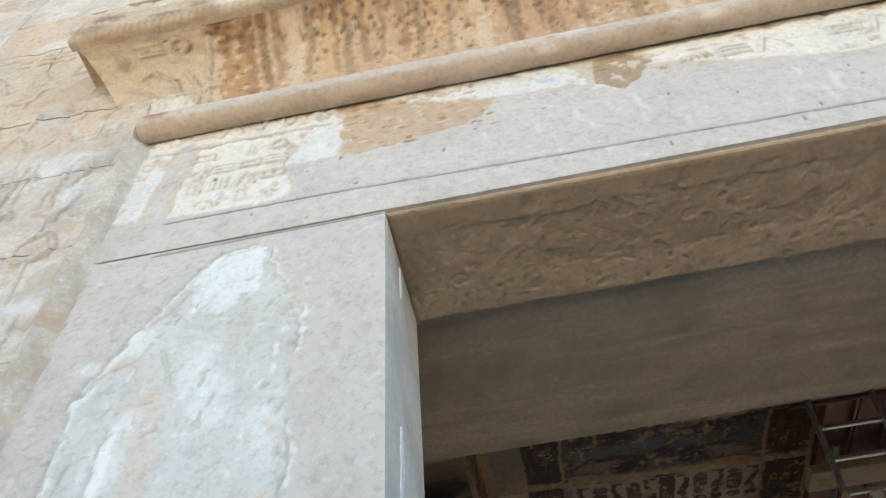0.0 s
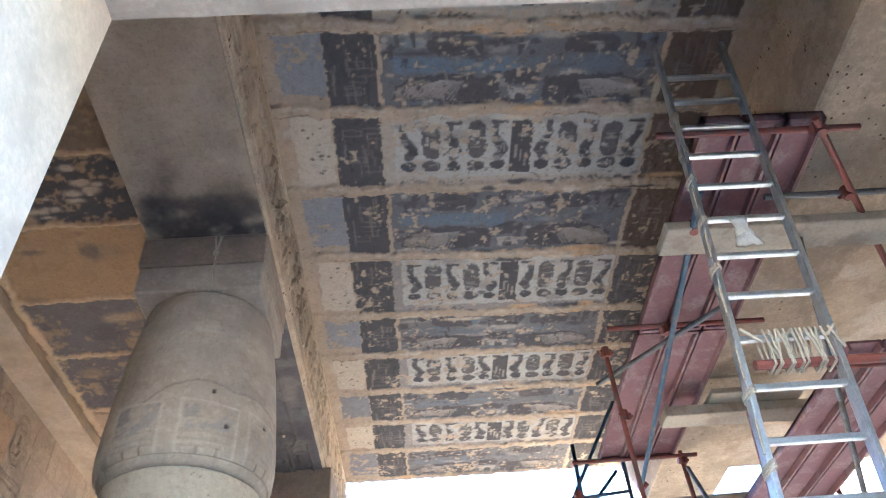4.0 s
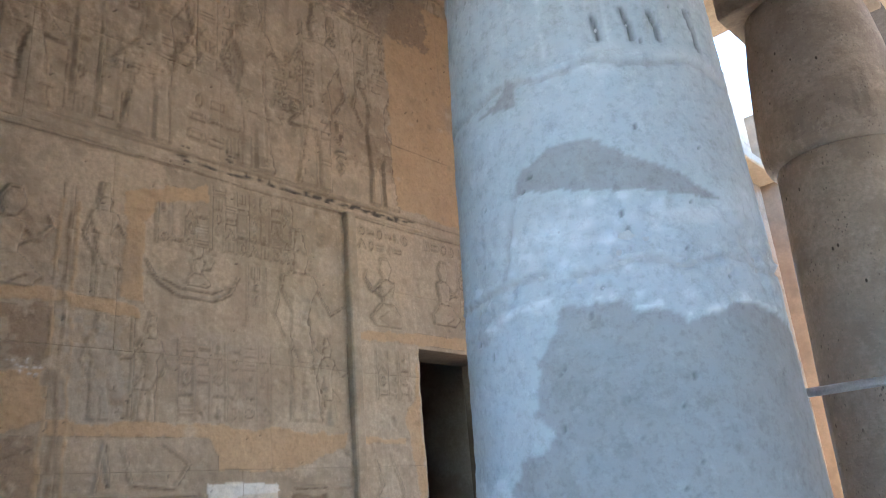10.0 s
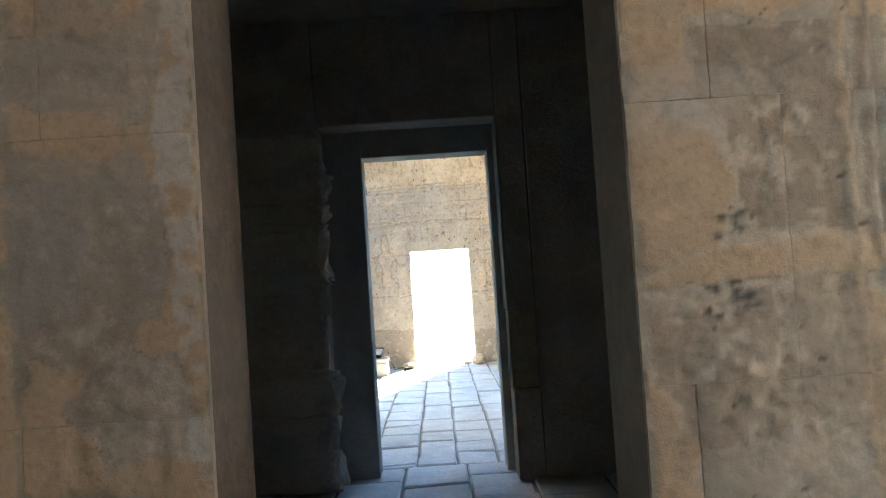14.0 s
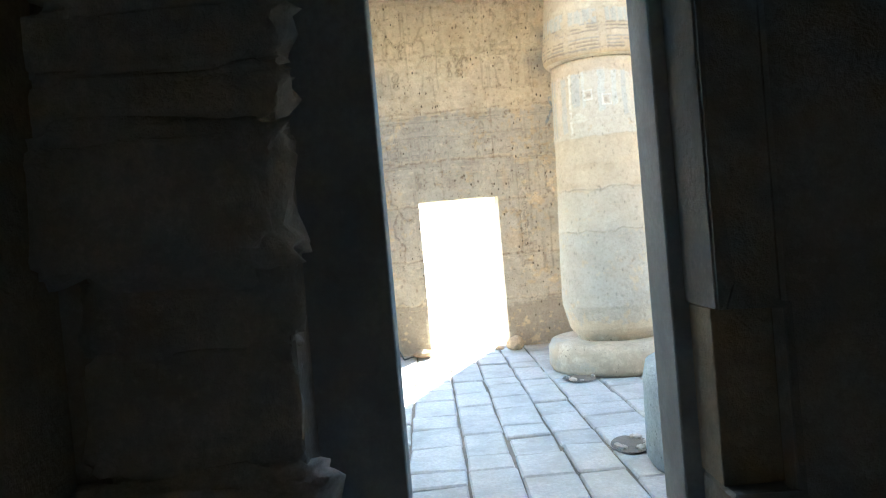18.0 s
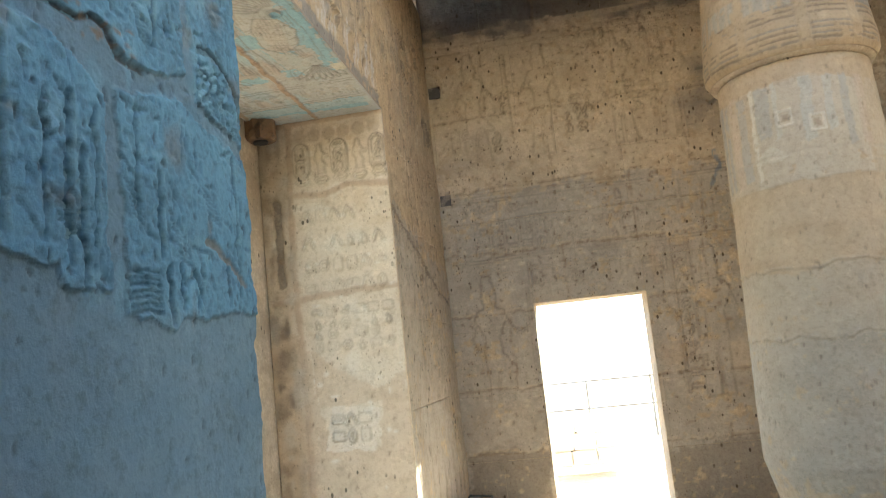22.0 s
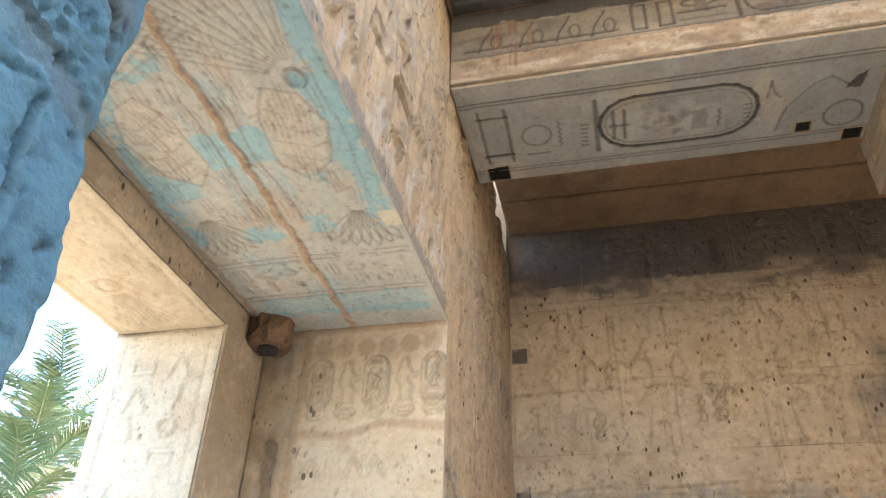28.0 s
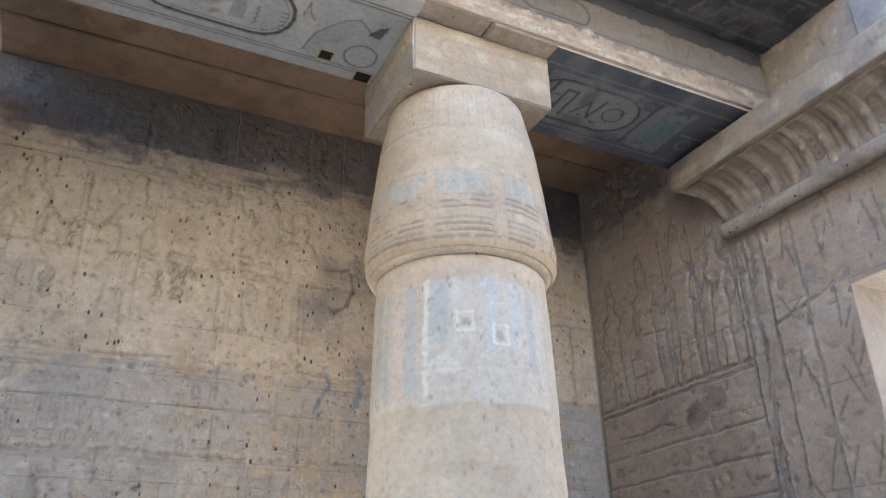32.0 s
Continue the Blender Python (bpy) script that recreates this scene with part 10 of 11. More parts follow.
for k in range(16):
    a_ = -100 + 10.5 * k
    pk.stroke(ring_of([(a_ - 3.6, 3.87), (a_ - 3.6, 4.12), (a_, 4.165), (a_ + 3.6, 4.12), (a_ + 3.6, 3.87)]), 0.009, (0.32, 0.25, 0.175), 0.65, 0.004, True, h=-0.004)
    for z_ in (3.92, 3.99, 4.06):
        pk.coat(ring_of([(a_ + p, z_ + q) for p, q in oval(0, 0, 1.5, 0.02, 8)]), (0.36, 0.28, 0.2), 0.6, 0.004, 0.1, -0.003)
pk.stroke(ring_of([(-110, 3.86), (70, 3.855)]), 0.009, (0.32, 0.25, 0.175), 0.6, 0.006, wear=0.2, h=-0.003)
pk.dents(50, 0.008, 0.03, 0.005, 9)
pk.finish()
pk.sheet("capital_skin", m_paintwork, colb, B(-104), B(69), 3.12, 4.18, 0.022, 0.0, "bud capital with carved bands and faded grey paint")

# ---- scaffold in the first hall ----
sc = thing("scaffold", "steel pipe scaffold with red planks and timber bearers", "scaffold", (2.6, 5.35, 0))


def on(ob, parent):
    """Hang a part made in world metres under its thing."""
    ob.location = -parent.location
    return ob


def bar(name, a, b, r_, material, parent):
    return on(pipe(name, a, b, r_, material, parent), parent)


for n, x0 in enumerate((2.87, 3.13, 3.39)):
    for k, (y0, y1) in enumerate(((3.12, 5.22), (5.24, 7.4))):
        bm = bmesh.new()
        boxm(bm, x0, x0 + 0.245, y0, y1, 5.215, 5.235)
        boxm(bm, x0, x0 + 0.02, y0, y1, 5.165, 5.235)
        boxm(bm, x0 + 0.225, x0 + 0.245, y0, y1, 5.165, 5.235)
        boxm(bm, x0, x0 + 0.245, y0, y0 + 0.03, 5.165, 5.235)
        boxm(bm, x0, x0 + 0.245, y1 - 0.03, y1, 5.165, 5.235)
        on(part("plank", bm, m_red_steel, sc), sc)
for y in (3.18, 5.1, 7.3):
    bar("crossbar", (2.58, y, 5.14), (3.85, y, 5.14), 0.021, m_red_pipe, sc)
bar("standard", (3.7, 7.33, 0), (3.7, 7.33, 5.2), 0.024, m_red_pipe, sc)
bar("standard", (2.6, 5.35, 0), (2.6, 5.35, 5.12), 0.019, m_red_pipe, sc)
bar("ledger", (2.91, 3.55, 5.02), (3.33, 7.7, 5.02), 0.022, m_blue_pipe, sc)
bar("brace", (2.6, 5.8, 5.08), (3.5, 4.72, 5.08), 0.022, m_grey_pipe, sc)
bar("brace", (3.5, 3.05, 5.08), (4.6, 4.5, 5.08), 0.022, m_red_pipe, sc)
bar("ledger", (3.4, 3.7, 5.1), (5.2, 3.7, 5.1), 0.022, m_grey_pipe, sc)
bar("brace", (3.7, 4.0, 5.0), (4.4, 5.9, 3.6), 0.022, m_grey_pipe, sc)
bar("brace", (3.72, 7.3, 5.0), (3.55, 6.1, 3.4), 0.022, m_grey_pipe, sc)
bar("ledger", (-0.68, 6.5, 1.98), (3.75, 6.5, 1.98), 0.024, m_alu, sc)
bar("standard", (3.72, 6.46, 0), (3.72, 6.46, 2.3), 0.024, m_red_pipe, sc)
for z in (1.4,):
    bar("ledger", (2.6, 5.35, z), (3.72, 6.46, z), 0.022, m_red_pipe, sc)
bar("post", (2.64, 7.4, 5.39), (2.54, 7.4, 0.0), 0.022, m_blue_pipe, sc)
bar("brace", (3.18, 7.43, 5.88), (2.11, 7.43, 4.09), 0.02, m_blue_pipe, sc)
bar("post", (3.12, 7.4, 5.6), (3.1, 7.4, 0.0), 0.022, m_blue_pipe, sc)
bar("brace", (2.2, 7.46, 4.2), (3.05, 7.46, 5.1), 0.018, m_blue_pipe, sc)
bar("rail", (2.59, 7.4, 4.81), (3.1, 7.4, 4.85), 0.018, m_blue_pipe, sc)
bar("rail", (2.35, 7.4, 4.34), (3.1, 7.4, 4.24), 0.018, m_blue_pipe, sc)
for p in ((2.6, 5.35, 5.08), (2.62, 5.36, 4.5), (3.33, 7.65, 5.02), (3.05, 5.1, 5.1), (2.95, 3.9, 5.04), (3.56, 3.15, 5.09), (3.95, 3.7, 5.09), (2.6, 7.4, 4.83), (3.7, 7.33, 5.1)):
    bm = bmesh.new()
    tube(bm, (p[0] - 0.045, p[1], p[2]), (p[0] + 0.045, p[1], p[2]), 0.034, 8)
    tube(bm, (p[0], p[1] - 0.01, p[2] - 0.045), (p[0], p[1] - 0.01, p[2] + 0.045), 0.034, 8)
    boxm(bm, p[0] + 0.02, p[0] + 0.065, p[1] - 0.012, p[1] + 0.012, p[2] - 0.012, p[2] + 0.012, 0.004)
    on(part("coupler", bm, m_red_pipe, sc), sc)
for box in ((2.76, 4.6, 3.86, 4.12, 5.0, 5.085), (3.25, 4.6, 6.2, 6.42, 4.96, 5.06), (3.66, 4.5, 6.05, 6.3, 5.065, 5.13), (3.3, 4.4, 7.4, 7.62, 4.66, 4.76), (3.3, 4.4, 7.4, 7.6, 4.3, 4.38)):
    on(block("timber", box, m_timber, sc, 0.008, 0.006), sc)
lo = thing("scaffold", "lower bay of red scaffold planks beside the column", "scaffold", (4.3, 5.2, 0), "scaffold bays")
for n, x0 in enumerate((3.95, 4.21, 4.47)):
    bm = bmesh.new()
    boxm(bm, x0, x0 + 0.245, 4.45, 7.0, 4.42, 4.44)
    boxm(bm, x0, x0 + 0.02, 4.45, 7.0, 4.37, 4.44)
    boxm(bm, x0 + 0.225, x0 + 0.245, 4.45, 7.0, 4.37, 4.44)
    on(part("plank", bm, m_red_steel, lo), lo)
for y in (4.6, 6.9):
    bar("crossbar", (3.9, y, 4.345), (4.95, y, 4.345), 0.022, m_red_pipe, lo)
    bar("standard", (4.9, y + 0.04, 0), (4.9, y + 0.04, 5.0), 0.024, m_red_pipe, lo)

# ---- ladder ----
lad = thing("ladder", "tall aluminium ladder lashed with hemp rope", "ladder", (2.35, 3.15, 0))
LX = lambda z: 2.12 + 0.1141 * z
for s, nm in ((0.0, "rail"), (0.46, "rail")):
    bm = bmesh.new()
    ends = []
    for z in (0.0, 6.05):
        x = LX(z) + s
        ends.append([bm.verts.new((x + dx, 3.15 + dy, z)) for dx, dy in ((-0.014, -0.034), (0.014, -0.034), (0.014, 0.034), (-0.014, 0.034))])
    for k in range(4):
        bm.faces.new((ends[0][k], ends[0][(k + 1) % 4], ends[1][(k + 1) % 4], ends[1][k]))
    bm.faces.new(ends[0][::-1])
    bm.faces.new(ends[1])
    bmesh.ops.bevel(bm, geom=bm.edges[:], offset=0.005, segments=2, affect="EDGES")
    on(part(nm, bm, m_alu, lad), lad)
for k in range(22):
    z = 0.202 + 0.261 * k
    x = LX(z)
    bm = bmesh.new()
    boxm(bm, x + 0.01, x + 0.45, 3.133, 3.167, z - 0.014, z + 0.014, 0.005)
    on(part("rung", bm, m_alu, lad), lad)


def coil(bm, c, rx, ry, pitch, turns, r_, tilt=0.0, segs=14):
    pts = [Vector((c[0] + rx * math.cos(a), c[1] + ry * math.sin(a), c[2] + pitch * a / (2 * math.pi) + tilt * math.cos(a))) for a in [2 * math.pi * k / segs for k in range(int(segs * turns) + 1)]]
    for p, q in zip(pts, pts[1:]):
        tube(bm, p, q, r_, 5)


RUNG = 0.202 + 0.261 * 13
lash = thing("rope_lashing", "pale hemp rope wound round a ladder rail", "rope", (2.5, 3.15, 0))
for z in (1.2, 1.75, 2.1, 2.62, 2.95, 3.3, 4.02, 4.35, 4.68, 4.92, 5.25):
    bm = bmesh.new()
    coil(bm, (LX(z), 3.15, z - 0.02), 0.024, 0.045, 0.014, 3.2, 0.007, 0.012)
    on(part("wrap", bm, m_rope, lash), lash)
z = 1.2
while z < 4.9:
    z2 = z + 0.16
    bar("strand", (LX(z) - 0.021, 3.11, z), (LX(z2) - 0.021, 3.11, z2), 0.006, m_rope, lash)
    z = z2 + 0.2
bun = thing("rope_bundle", "bundle of pale hemp rope round a red bar", "rope", (2.85, 3.2, 3.7))
rr = random.Random(3)
for k in range(12):
    x = LX(RUNG) + 0.13 + 0.024 * k + rr.uniform(-0.01, 0.01)
    d = rr.uniform(-0.035, 0.03)
    loop = [(x, 3.108, RUNG + 0.018), (x + d * 0.5, 3.104, RUNG - 0.09), (x + d, 3.112, RUNG - 0.165), (x + d, 3.2, RUNG - 0.165), (x + d * 0.5, 3.208, RUNG - 0.09), (x, 3.2, RUNG + 0.018)]
    bm = bmesh.new()
    for a_, b_ in zip(loop, loop[1:] + loop[:1]):
        tube(bm, a_, b_, 0.006, 6)
    on(part("loop", bm, m_rope, bun), bun)
for a_, b_ in (((0.02, 0.03), (0.1, -0.05)), ((0.43, 0.02), (0.47, -0.1)), ((0.47, 0.03), (0.4, -0.04))):
    bar("strand", (LX(RUNG) + a_[0], 3.105, RUNG + a_[1]), (LX(RUNG) + b_[0], 3.105, RUNG + b_[1]), 0.008, m_rope, bun)
rb = thing("red_bar", "red steel bar lashed across the ladder", "bar", (2.9, 3.155, RUNG - 0.14))
bar("pipe", (LX(RUNG) + 0.05, 3.155, RUNG - 0.14), (3.75, 3.17, RUNG - 0.13), 0.024, m_red_pipe, rb)
rp = thing("red_pole", "faded red pole lashed along the ladder rail", "pole", (2.4, 3.2, 0))
bar("pipe", (LX(0.9) + 0.03, 3.2, 0.9), (LX(RUNG - 0.35) + 0.01, 3.2, RUNG - 0.35), 0.022, m_red_pole, rp)
rag = thing("rag", "small white crumpled rag tied on a ladder rung", "rag", (2.8, 3.15, 4.3))
bm = bmesh.new()
gr = {}
for i in range(9):
    for k in range(13):
        u_, v_ = i / 8, k / 12
        w_ = 0.035 + 0.06 * abs(v_ - 0.3)
        gr[i, k] = bm.verts.new(((u_ - 0.5) * w_ * 2, -0.022 + 0.018 * noise.noise(Vector((u_ * 4, v_ * 5, 1))), 0.06 - 0.2 * v_ + 0.03 * noise.noise(Vector((u_ * 3, v_ * 3, 7)))))
for i in range(8):
    for k in range(12):
        bm.faces.new((gr[i, k], gr[i + 1, k], gr[i + 1, k + 1], gr[i, k + 1]))
bmesh.ops.solidify(bm, geom=bm.faces[:], thickness=0.004)
part("cloth", bm, m_rag, rag, smooth=True)

# ---- columned room: loose things ----
def boulder(name, label, size, place, seed, material=None, category="stone", group=""):
    ob = thing(name, label, category, place, group)
    bm = bmesh.new()
    bmesh.ops.create_icosphere(bm, subdivisions=3, radius=1.0)
    for v in bm.verts:
        d = 1 + 0.28 * noise.noise(v.co * 1.3 + Vector((seed, 0, 0))) + 0.1 * noise.noise(v.co * 4 + Vector((seed, 5, 0)))
        v.co = Vector((v.co.x * size[0] * d, v.co.y * size[1] * d, max(0.0, v.co.z * d + 0.8) * size[2] / 1.8))
    part("rock", bm, material or m_rock, ob)
    return ob


boulder("door_stone", "flat broken stone lying at the foot of the doorway", (0.12, 0.13, 0.09), (-13.68, 2.1, 0.0), 1.0, m_wall_b, group="stones at the low door")
boulder("door_stone", "knobbly broken stone at the foot of the doorway", (0.1, 0.11, 0.17), (-13.66, 3.24, 0.0), 4.0, m_wall_b, group="stones at the low door")
boulder("door_stone", "small stone lying in the doorway", (0.05, 0.06, 0.05), (-13.75, 3.05, 0.0), 6.0, m_wall_b, group="stones at the low door")
for k in range(16):
    rr = random.Random(100 + k)
    boulder("rubble_stone", "small loose chip of stone lying along the wall", (rr.uniform(0.015, 0.05), rr.uniform(0.015, 0.045), rr.uniform(0.015, 0.045)), (rr.uniform(-13.0, -12.0), 1.5 + rr.uniform(0.0, 0.12), 0.0), k * 1.3, m_rock, "rubble", "chips along the wall")
blk = thing("concrete_block", "pale square stone block under a floodlight", "block", (-13.04, 1.63, 0))
on(block("body", (-13.25, -12.83, 1.48, 1.79, 0.0, 0.205), m_crate, blk, 0.012, 0.006), blk)
on(block("top_slab", (-13.26, -12.82, 1.475, 1.8, 0.207, 0.262), m_crate, blk, 0.01, 0.005), blk)
fl = thing("floodlight", "dark metal floodlight tilted back on a block, switched off", "floodlight", (-13.04, 1.63, 0.262))
SMALL = Matrix.Scale(0.66, 4)
M = SMALL @ pose(0, 0, 0.13, -52, 0, 62)
bm = bmesh.new()
boxm(bm, -0.15, 0.15, -0.03, 0.05, -0.11, 0.11, 0.015)
boxm(bm, -0.09, 0.09, 0.05, 0.1, -0.07, 0.07, 0.015)
bm.transform(M)
part("housing", bm, m_lampbox, fl)
bm = bmesh.new()
boxm(bm, -0.13, 0.13, -0.036, -0.029, -0.09, 0.09, 0.002)
bm.transform(M)
part("glass", bm, m_glass, fl, "pale reflecting glass")
bm = bmesh.new()
for a, b in (((-0.165, -0.11), (-0.165, 0.11)), ((0.165, -0.11), (0.165, 0.11))):
    boxm(bm, a[0] - 0.006, a[0] + 0.006, -0.05, -0.03, a[1], b[1])
boxm(bm, -0.17, 0.17, -0.05, -0.03, 0.108, 0.125)
boxm(bm, -0.17, 0.17, -0.05, -0.03, -0.125, -0.108)
bm.transform(M)
part("bezel", bm, m_lampbox, fl)
bm = bmesh.new()
for k in range(6):
    boxm(bm, -0.08 + 0.03 * k, -0.074 + 0.03 * k, 0.1, 0.13, -0.06, 0.06)
bm.transform(M)
part("cooling_fin", bm, m_lampbox, fl)
bm = bmesh.new()
tube(bm, (-0.1, -0.13, 0.006), (0.08, 0.14, 0.006), 0.008, 6)
tube(bm, (-0.1, -0.13, 0.006), (-0.08, -0.14, 0.13), 0.008, 6)
tube(bm, (0.08, 0.14, 0.006), (0.08, 0.14, 0.13), 0.008, 6)
bm.transform(SMALL)
part("bracket", bm, m_lampbox, fl)
cable = thing("power_cable", "black power cable running along the foot of the wall", "cable", (-13.3, 1.9, 0))
bm = bmesh.new()
pts = [(-13.1, 1.72, 0.275), (-13.3, 1.83, 0.15), (-13.55, 1.86, 0.012), (-13.7, 1.95, 0.012), (-13.78, 2.05, 0.012)]
for a, b in zip(pts, pts[1:]):
    tube(bm, a, b, 0.009, 6)
on(part("flex", bm, m_lampbox, cable), cable)


def pit(name, label, place, rx, ry, seed):
    """A broken place in the paving: a dark hollow with a rim of chips."""
    ob = thing(name, label, "hole", place)
    bm = bmesh.new()
    ring0 = []
    for k in range(18):
        a = 2 * math.pi * k / 18
        d = 1 + 0.25 * noise.noise(Vector((math.cos(a) * 1.5 + seed, math.sin(a) * 1.5, 0)))
        ring0.append((rx * d * math.cos(a), ry * d * math.sin(a)))
    rows_ = [[bm.verts.new((x * s, y * s, z)) for x, y in ring0] for s, z in ((1.0, 0.002), (0.97, 0.007), (0.8, 0.0055), (0.45, 0.005))]
    for a_, b_ in zip(rows_, rows_[1:]):
        for k in range(18):
            bm.faces.new((a_[k], a_[(k + 1) % 18], b_[(k + 1) % 18], b_[k]))
    bm.faces.new(rows_[-1])
    part("hollow", bm, m_joint, ob)
    rr_ = random.Random(int(seed * 10))
    for k in range(9):
        a = rr_.uniform(0, 6.28)
        bm = bmesh.new()
        bmesh.ops.create_icosphere(bm, subdivisions=1, radius=rr_.uniform(0.015, 0.04))
        for v in bm.verts:
            v.co = Vector((v.co.x + rx * 0.75 * math.cos(a), v.co.y + ry * 0.75 * math.sin(a), max(0.004, v.co.z * 0.7 + 0.012)))
        part("chip", bm, m_rock, ob)
    return ob


pit("floor_hole", "dark broken hollow in the paving beside a column base", (-11.55, 3.62, 0.012), 0.2, 0.16, 1.5)
pit("floor_hole", "gravelly broken hollow in the paving by a column base", (-9.3, 3.5, 0.012), 0.2, 0.14, 2.5)

# door pivot of the gateway
piv = thing("door_pivot", "orange-brown weathered wooden door socket under the gate lintel", "door socket", (-11.66, 0.62, 3.14))
bm = lathe([(0.045, -0.06), (0.095, -0.06), (0.115, -0.03), (0.11, 0.0), (0.115, 0.075), (0.045, 0.075)], 16, 0.05, 4.0, 9.0)
part("socket", bm, paint("rotten_wood", (0.2, 0.115, 0.06), (0.1, 0.065, 0.04), scale=14), piv)
bm = lathe([(0.01, -0.072), (0.05, -0.074), (0.05, 0.07), (0.01, 0.07)], 12)
part("pivot_hole", bm, m_void, piv)
ho = thing("beam_socket", "round dark bolt hole in the gate lintel", "hole", (-11.3, 0.64, 3.216))
bm = lathe([(0.02, -0.006), (0.045, -0.005), (0.05, 0.0), (0.02, 0.002)], 14, 0.006, 2.0, 9.0)
part("rim", bm, m_void, ho)

# ---- outside ----
def frond(bm, base, az, length, lift, droop, seed):
    """One feathered palm frond: a bent stalk with narrow leaflets."""
    rr_ = random.Random(seed)
    d = Vector((math.cos(az), math.sin(az), 0))
    side = Vector((-d.y, d.x, 0))
    pts = []
    for k in range(13):
        s = k / 12
        pts.append(Vector(base) + d * length * (s * math.cos(lift) + 0.05 * s) + Vector((0, 0, length * (math.sin(lift) * s - droop * s * s))))
    for p, q in zip(pts, pts[1:]):
        tube(bm, p, q, 0.014, 4)
    for k in range(2, 13):
        for m_ in (0.0, 0.33, 0.66):
            if k == 12 and m_:
                continue
            p = pts[k] if not m_ else pts[k - 1].lerp(pts[k], m_)
            t_ = (pts[k] - pts[k - 1]).normalized()
            ll = length * 0.2 * (1 - 0.65 * abs(k / 12 - 0.45)) * rr_.uniform(0.8, 1.15)
            for sd in (-1, 1):
                tip = p + side * sd * ll * 0.75 + t_ * ll * 0.65 + Vector((0, 0, -0.12 * ll + rr_.uniform(-0.05, 0.05)))
                mid = p.lerp(tip, 0.5) + Vector((0, 0, 0.05 * ll))
                w_ = t_ * 0.02
                v_ = [bm.verts.new(x) for x in (p - w_, p + w_, mid + w_ * 1.1, tip, mid - w_ * 1.1)]
                bm.faces.new(v_)


def palm(place, height, n, length, seed, label):
    ob = thing("palm_tree", label, "palm", place, "palms outside the gateway")
    rr_ = random.Random(seed)
    prof = []
    k = 0
    while k * 0.11 < height:
        z = k * 0.11
        prof += [(0.17 - 0.01 * z / height, z), (0.2 - 0.02 * z / height, z + 0.09)]
        k += 1
    part("trunk", lathe(prof, 12, 0.02, seed), m_bark, ob)
    for i in range(n):
        bm = bmesh.new()
        lift = rr_.uniform(-0.25, 1.25)
        frond(bm, (0, 0, height + rr_.uniform(-0.1, 0.15)), 2.4 * i + rr_.uniform(-0.2, 0.2), length * rr_.uniform(0.8, 1.1), lift, rr_.uniform(0.35, 0.6), seed * 100 + i)
        part("frond", bm, m_frond, ob)
    for i in range(n // 3):
        bm = bmesh.new()
        frond(bm, (0, 0, height - 0.1), 2.4 * i + 1.0, length * 0.7, rr_.uniform(-0.9, -0.4), 0.35, seed * 200 + i)
        part("dry_frond", bm, m_dead, ob, "dry brown frond")
    return ob


palm((-16.6, -5.0, 0), 3.7, 26, 2.3, 3, "green date palm with dry fronds under its crown")
palm((-14.4, -4.4, 0), 2.6, 24, 1.9, 4, "low young date palm with green fronds")
palm((-18.6, -6.5, 0), 5.4, 24, 2.4, 5, "tall date palm with drooping fronds")
palm((-12.6, -6.2, 0), 3.2, 24, 2.2, 6, "green date palm standing beyond the gate")
# stones given a pale colour to stand for the glare outside
heap = thing("masonry_heap", "low heap of squared stones outside the doorway", "masonry", (-17.2, 2.5, 0))
rr = random.Random(9)
for z, x0, w_ in ((0.0, -0.5, 0.95), (0.2, -0.42, 0.8), (0.4, -0.3, 0.55)):
    for k in range(3):
        bm = bmesh.new()
        boxm(bm, -0.25 + rr.uniform(-0.05, 0.05), 0.25, x0 + w_ * k / 3, x0 + w_ * (k + 1) / 3 - 0.012, z, z + 0.195, 0.015, 0.012)
        part("stone", bm, m_front, heap)
fence = thing("fence", "thin metal rail fence beyond the doorway", "fence", (-19.5, 2.6, 0))
for k in range(7):
    bar("post", (-19.5, -0.4 + k, 0), (-19.5, -0.4 + k, 0.95), 0.02, m_grey_pipe, fence)
for z in (0.5, 0.93):
    bar("rail", (-19.5, -0.4, z), (-19.5, 5.6, z), 0.016, m_grey_pipe, fence)

# side chamber
brl = thing("plastic_barrel", "blue plastic barrel standing in the dark side chamber", "barrel", (-4.15, 7.55, 0))
part("body", lathe([(r_ * 0.85, z_ * 0.7) for r_, z_ in [(0.2, 0.0), (0.25, 0.03), (0.27, 0.25), (0.285, 0.27), (0.285, 0.3), (0.27, 0.32), (0.27, 0.56), (0.285, 0.58), (0.285, 0.61), (0.27, 0.63), (0.25, 0.84)]], 28), m_blue_plastic, brl, smooth=True)
part("lid", lathe([(0.217, 0.59), (0.225, 0.595), (0.225, 0.62), (0.2, 0.63)], 28), m_blue_plastic, brl, smooth=True)

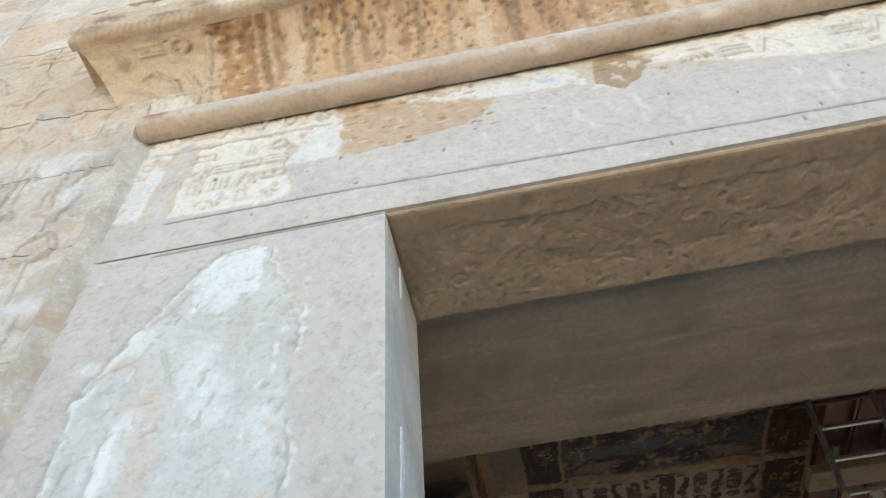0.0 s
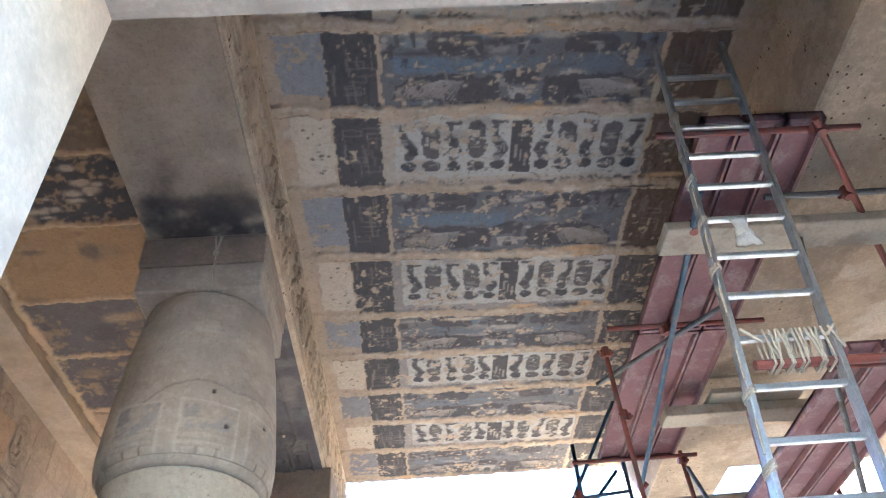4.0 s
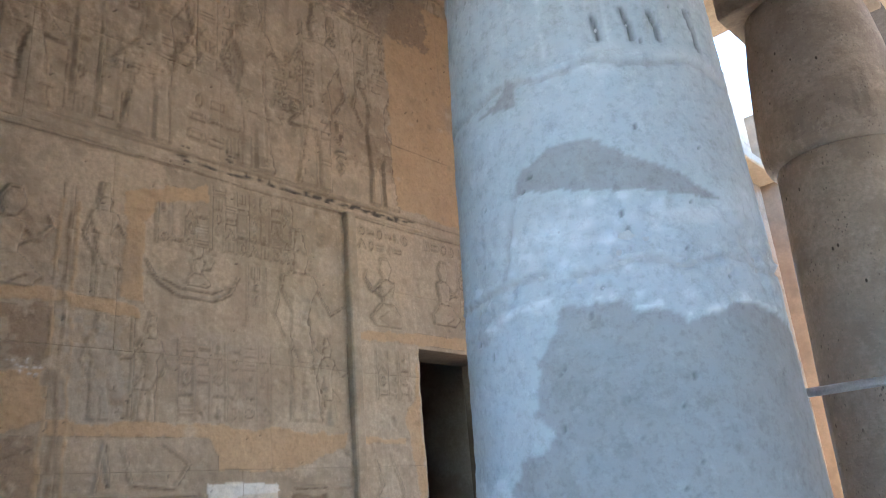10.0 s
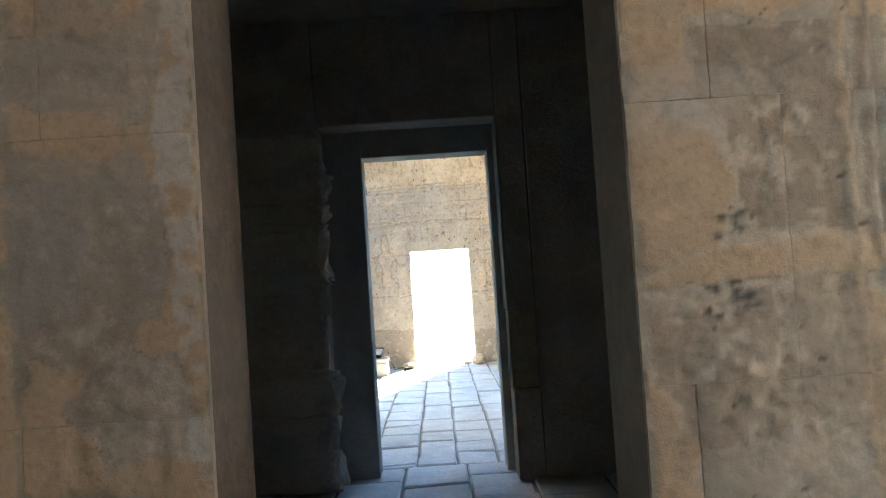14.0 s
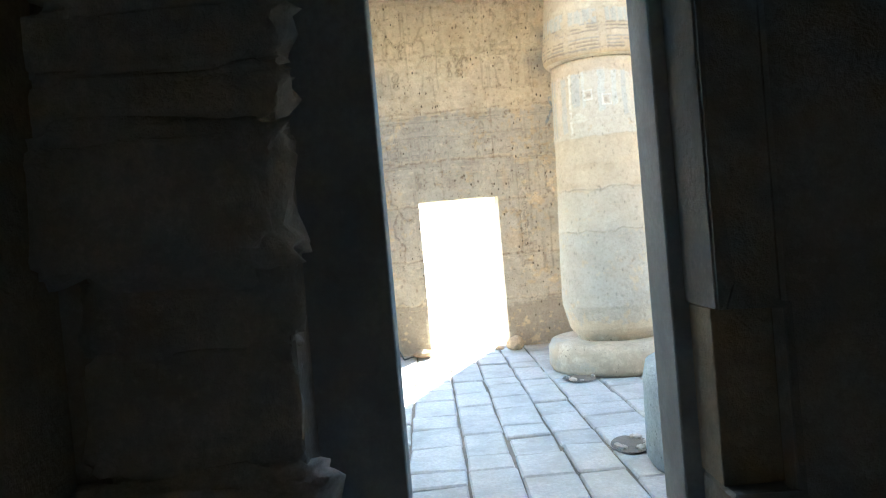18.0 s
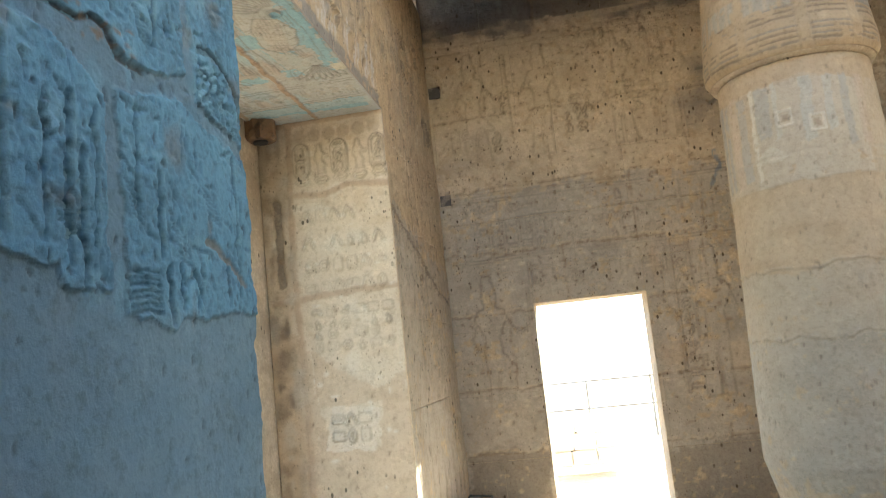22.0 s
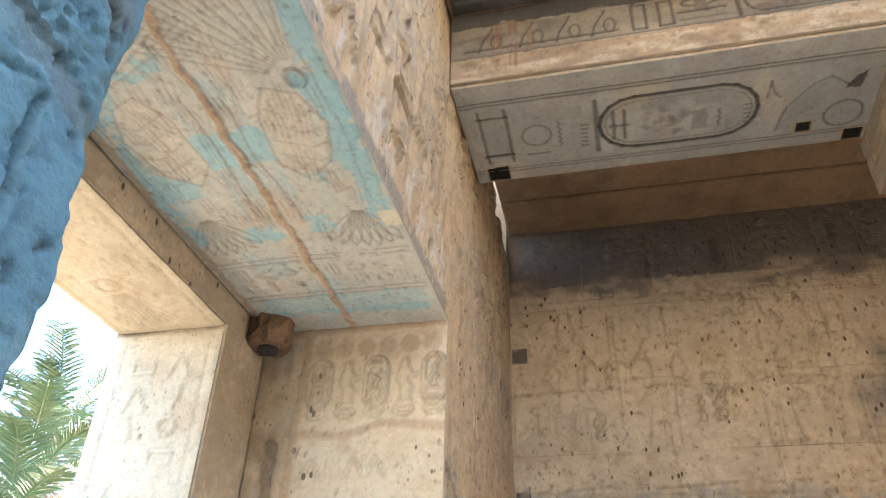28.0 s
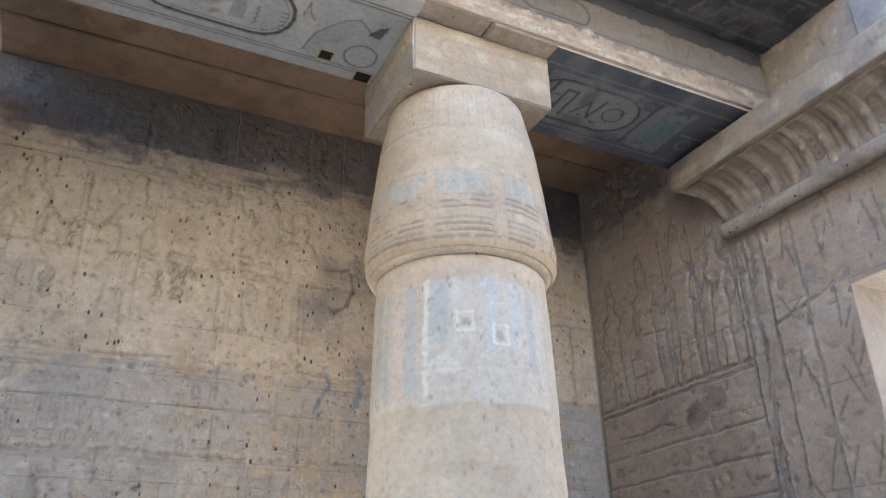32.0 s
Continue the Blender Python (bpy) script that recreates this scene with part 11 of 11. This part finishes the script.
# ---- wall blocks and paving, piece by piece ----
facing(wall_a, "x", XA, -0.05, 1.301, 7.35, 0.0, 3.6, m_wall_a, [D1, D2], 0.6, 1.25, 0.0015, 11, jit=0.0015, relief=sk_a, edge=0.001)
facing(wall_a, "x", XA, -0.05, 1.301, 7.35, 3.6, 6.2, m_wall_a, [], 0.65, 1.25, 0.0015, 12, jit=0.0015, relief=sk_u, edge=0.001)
facing(wall_a, "x", XA, -0.05, 7.35, YB, 0.0, 6.2, m_wall_a, [D3], 0.62, 1.25, 0.005, 17)
facing(wall_a, "x", XA, -0.05, 9.84, YB, 6.2, 8.0, m_wall_a, [], 0.62, 1.25, 0.005, 18)
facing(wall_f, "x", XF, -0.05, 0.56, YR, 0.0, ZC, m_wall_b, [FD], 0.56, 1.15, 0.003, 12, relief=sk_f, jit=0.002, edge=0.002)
facing(wall_l, "y", YL, -0.05, XF + 0.01, GW[0], 0.0, 5.126, m_arch, [slit], 0.6, 1.2, 0.003, 13, relief=sk_l, edge=0.002)
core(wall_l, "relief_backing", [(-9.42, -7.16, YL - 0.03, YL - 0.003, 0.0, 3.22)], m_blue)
facing(wall_l, "y", YL, -0.05, GW[0], -7.16, 3.22, 5.126, m_arch, [], 0.6, 1.2, 0.003, 15, relief=sk_l, edge=0.002)
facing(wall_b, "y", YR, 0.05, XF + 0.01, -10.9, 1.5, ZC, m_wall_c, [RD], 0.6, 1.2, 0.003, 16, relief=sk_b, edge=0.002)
facing(wall_b, "y", YR, 0.05, -10.9, -7.16, 1.5, ZC, m_wall_c, [RD], 0.6, 1.2, 0.003, 16)
facing(wall_b, "y", YR, 0.05, XF + 0.01, -7.16, 0.0, 1.5, m_wall_c, [RD], 0.6, 1.2, 0.003, 16)
paving("floor_room", XF - 0.55, -7.15, 0.0, YR, "worn pale paving slabs with sandy joints", 21, 0.4)
paving("floor_passage", -7.15, -2.9, 0.9, 4.3, "worn paving slabs in the passage", 22, 0.5)
paving("floor_hall", -2.9, 8.2, -4.0, YB, "worn paving slabs of the first hall", 23, 1.1)
facing(front, "y", -0.07, 0.2, -2.4, -0.98, 1.6, 7.0, m_front_relief, (), 0.58, 1.0, 0.006, 5, relief=sk_p)
facing(front, "y", -0.07, 0.2, -6.6, -2.4, 0.0, 8.3, m_front_relief, (), 0.58, 1.0, 0.008, 6, jit=0.01)
facing(front, "y", -0.07, 0.2, -2.4, -0.98, 0.0, 1.6, m_front_relief, (), 0.58, 1.0, 0.008, 7, jit=0.01)
facing(front, "y", -0.07, 0.2, -2.4, -0.98, 7.0, 8.3, m_front_relief, (), 0.58, 1.0, 0.008, 8, jit=0.01)
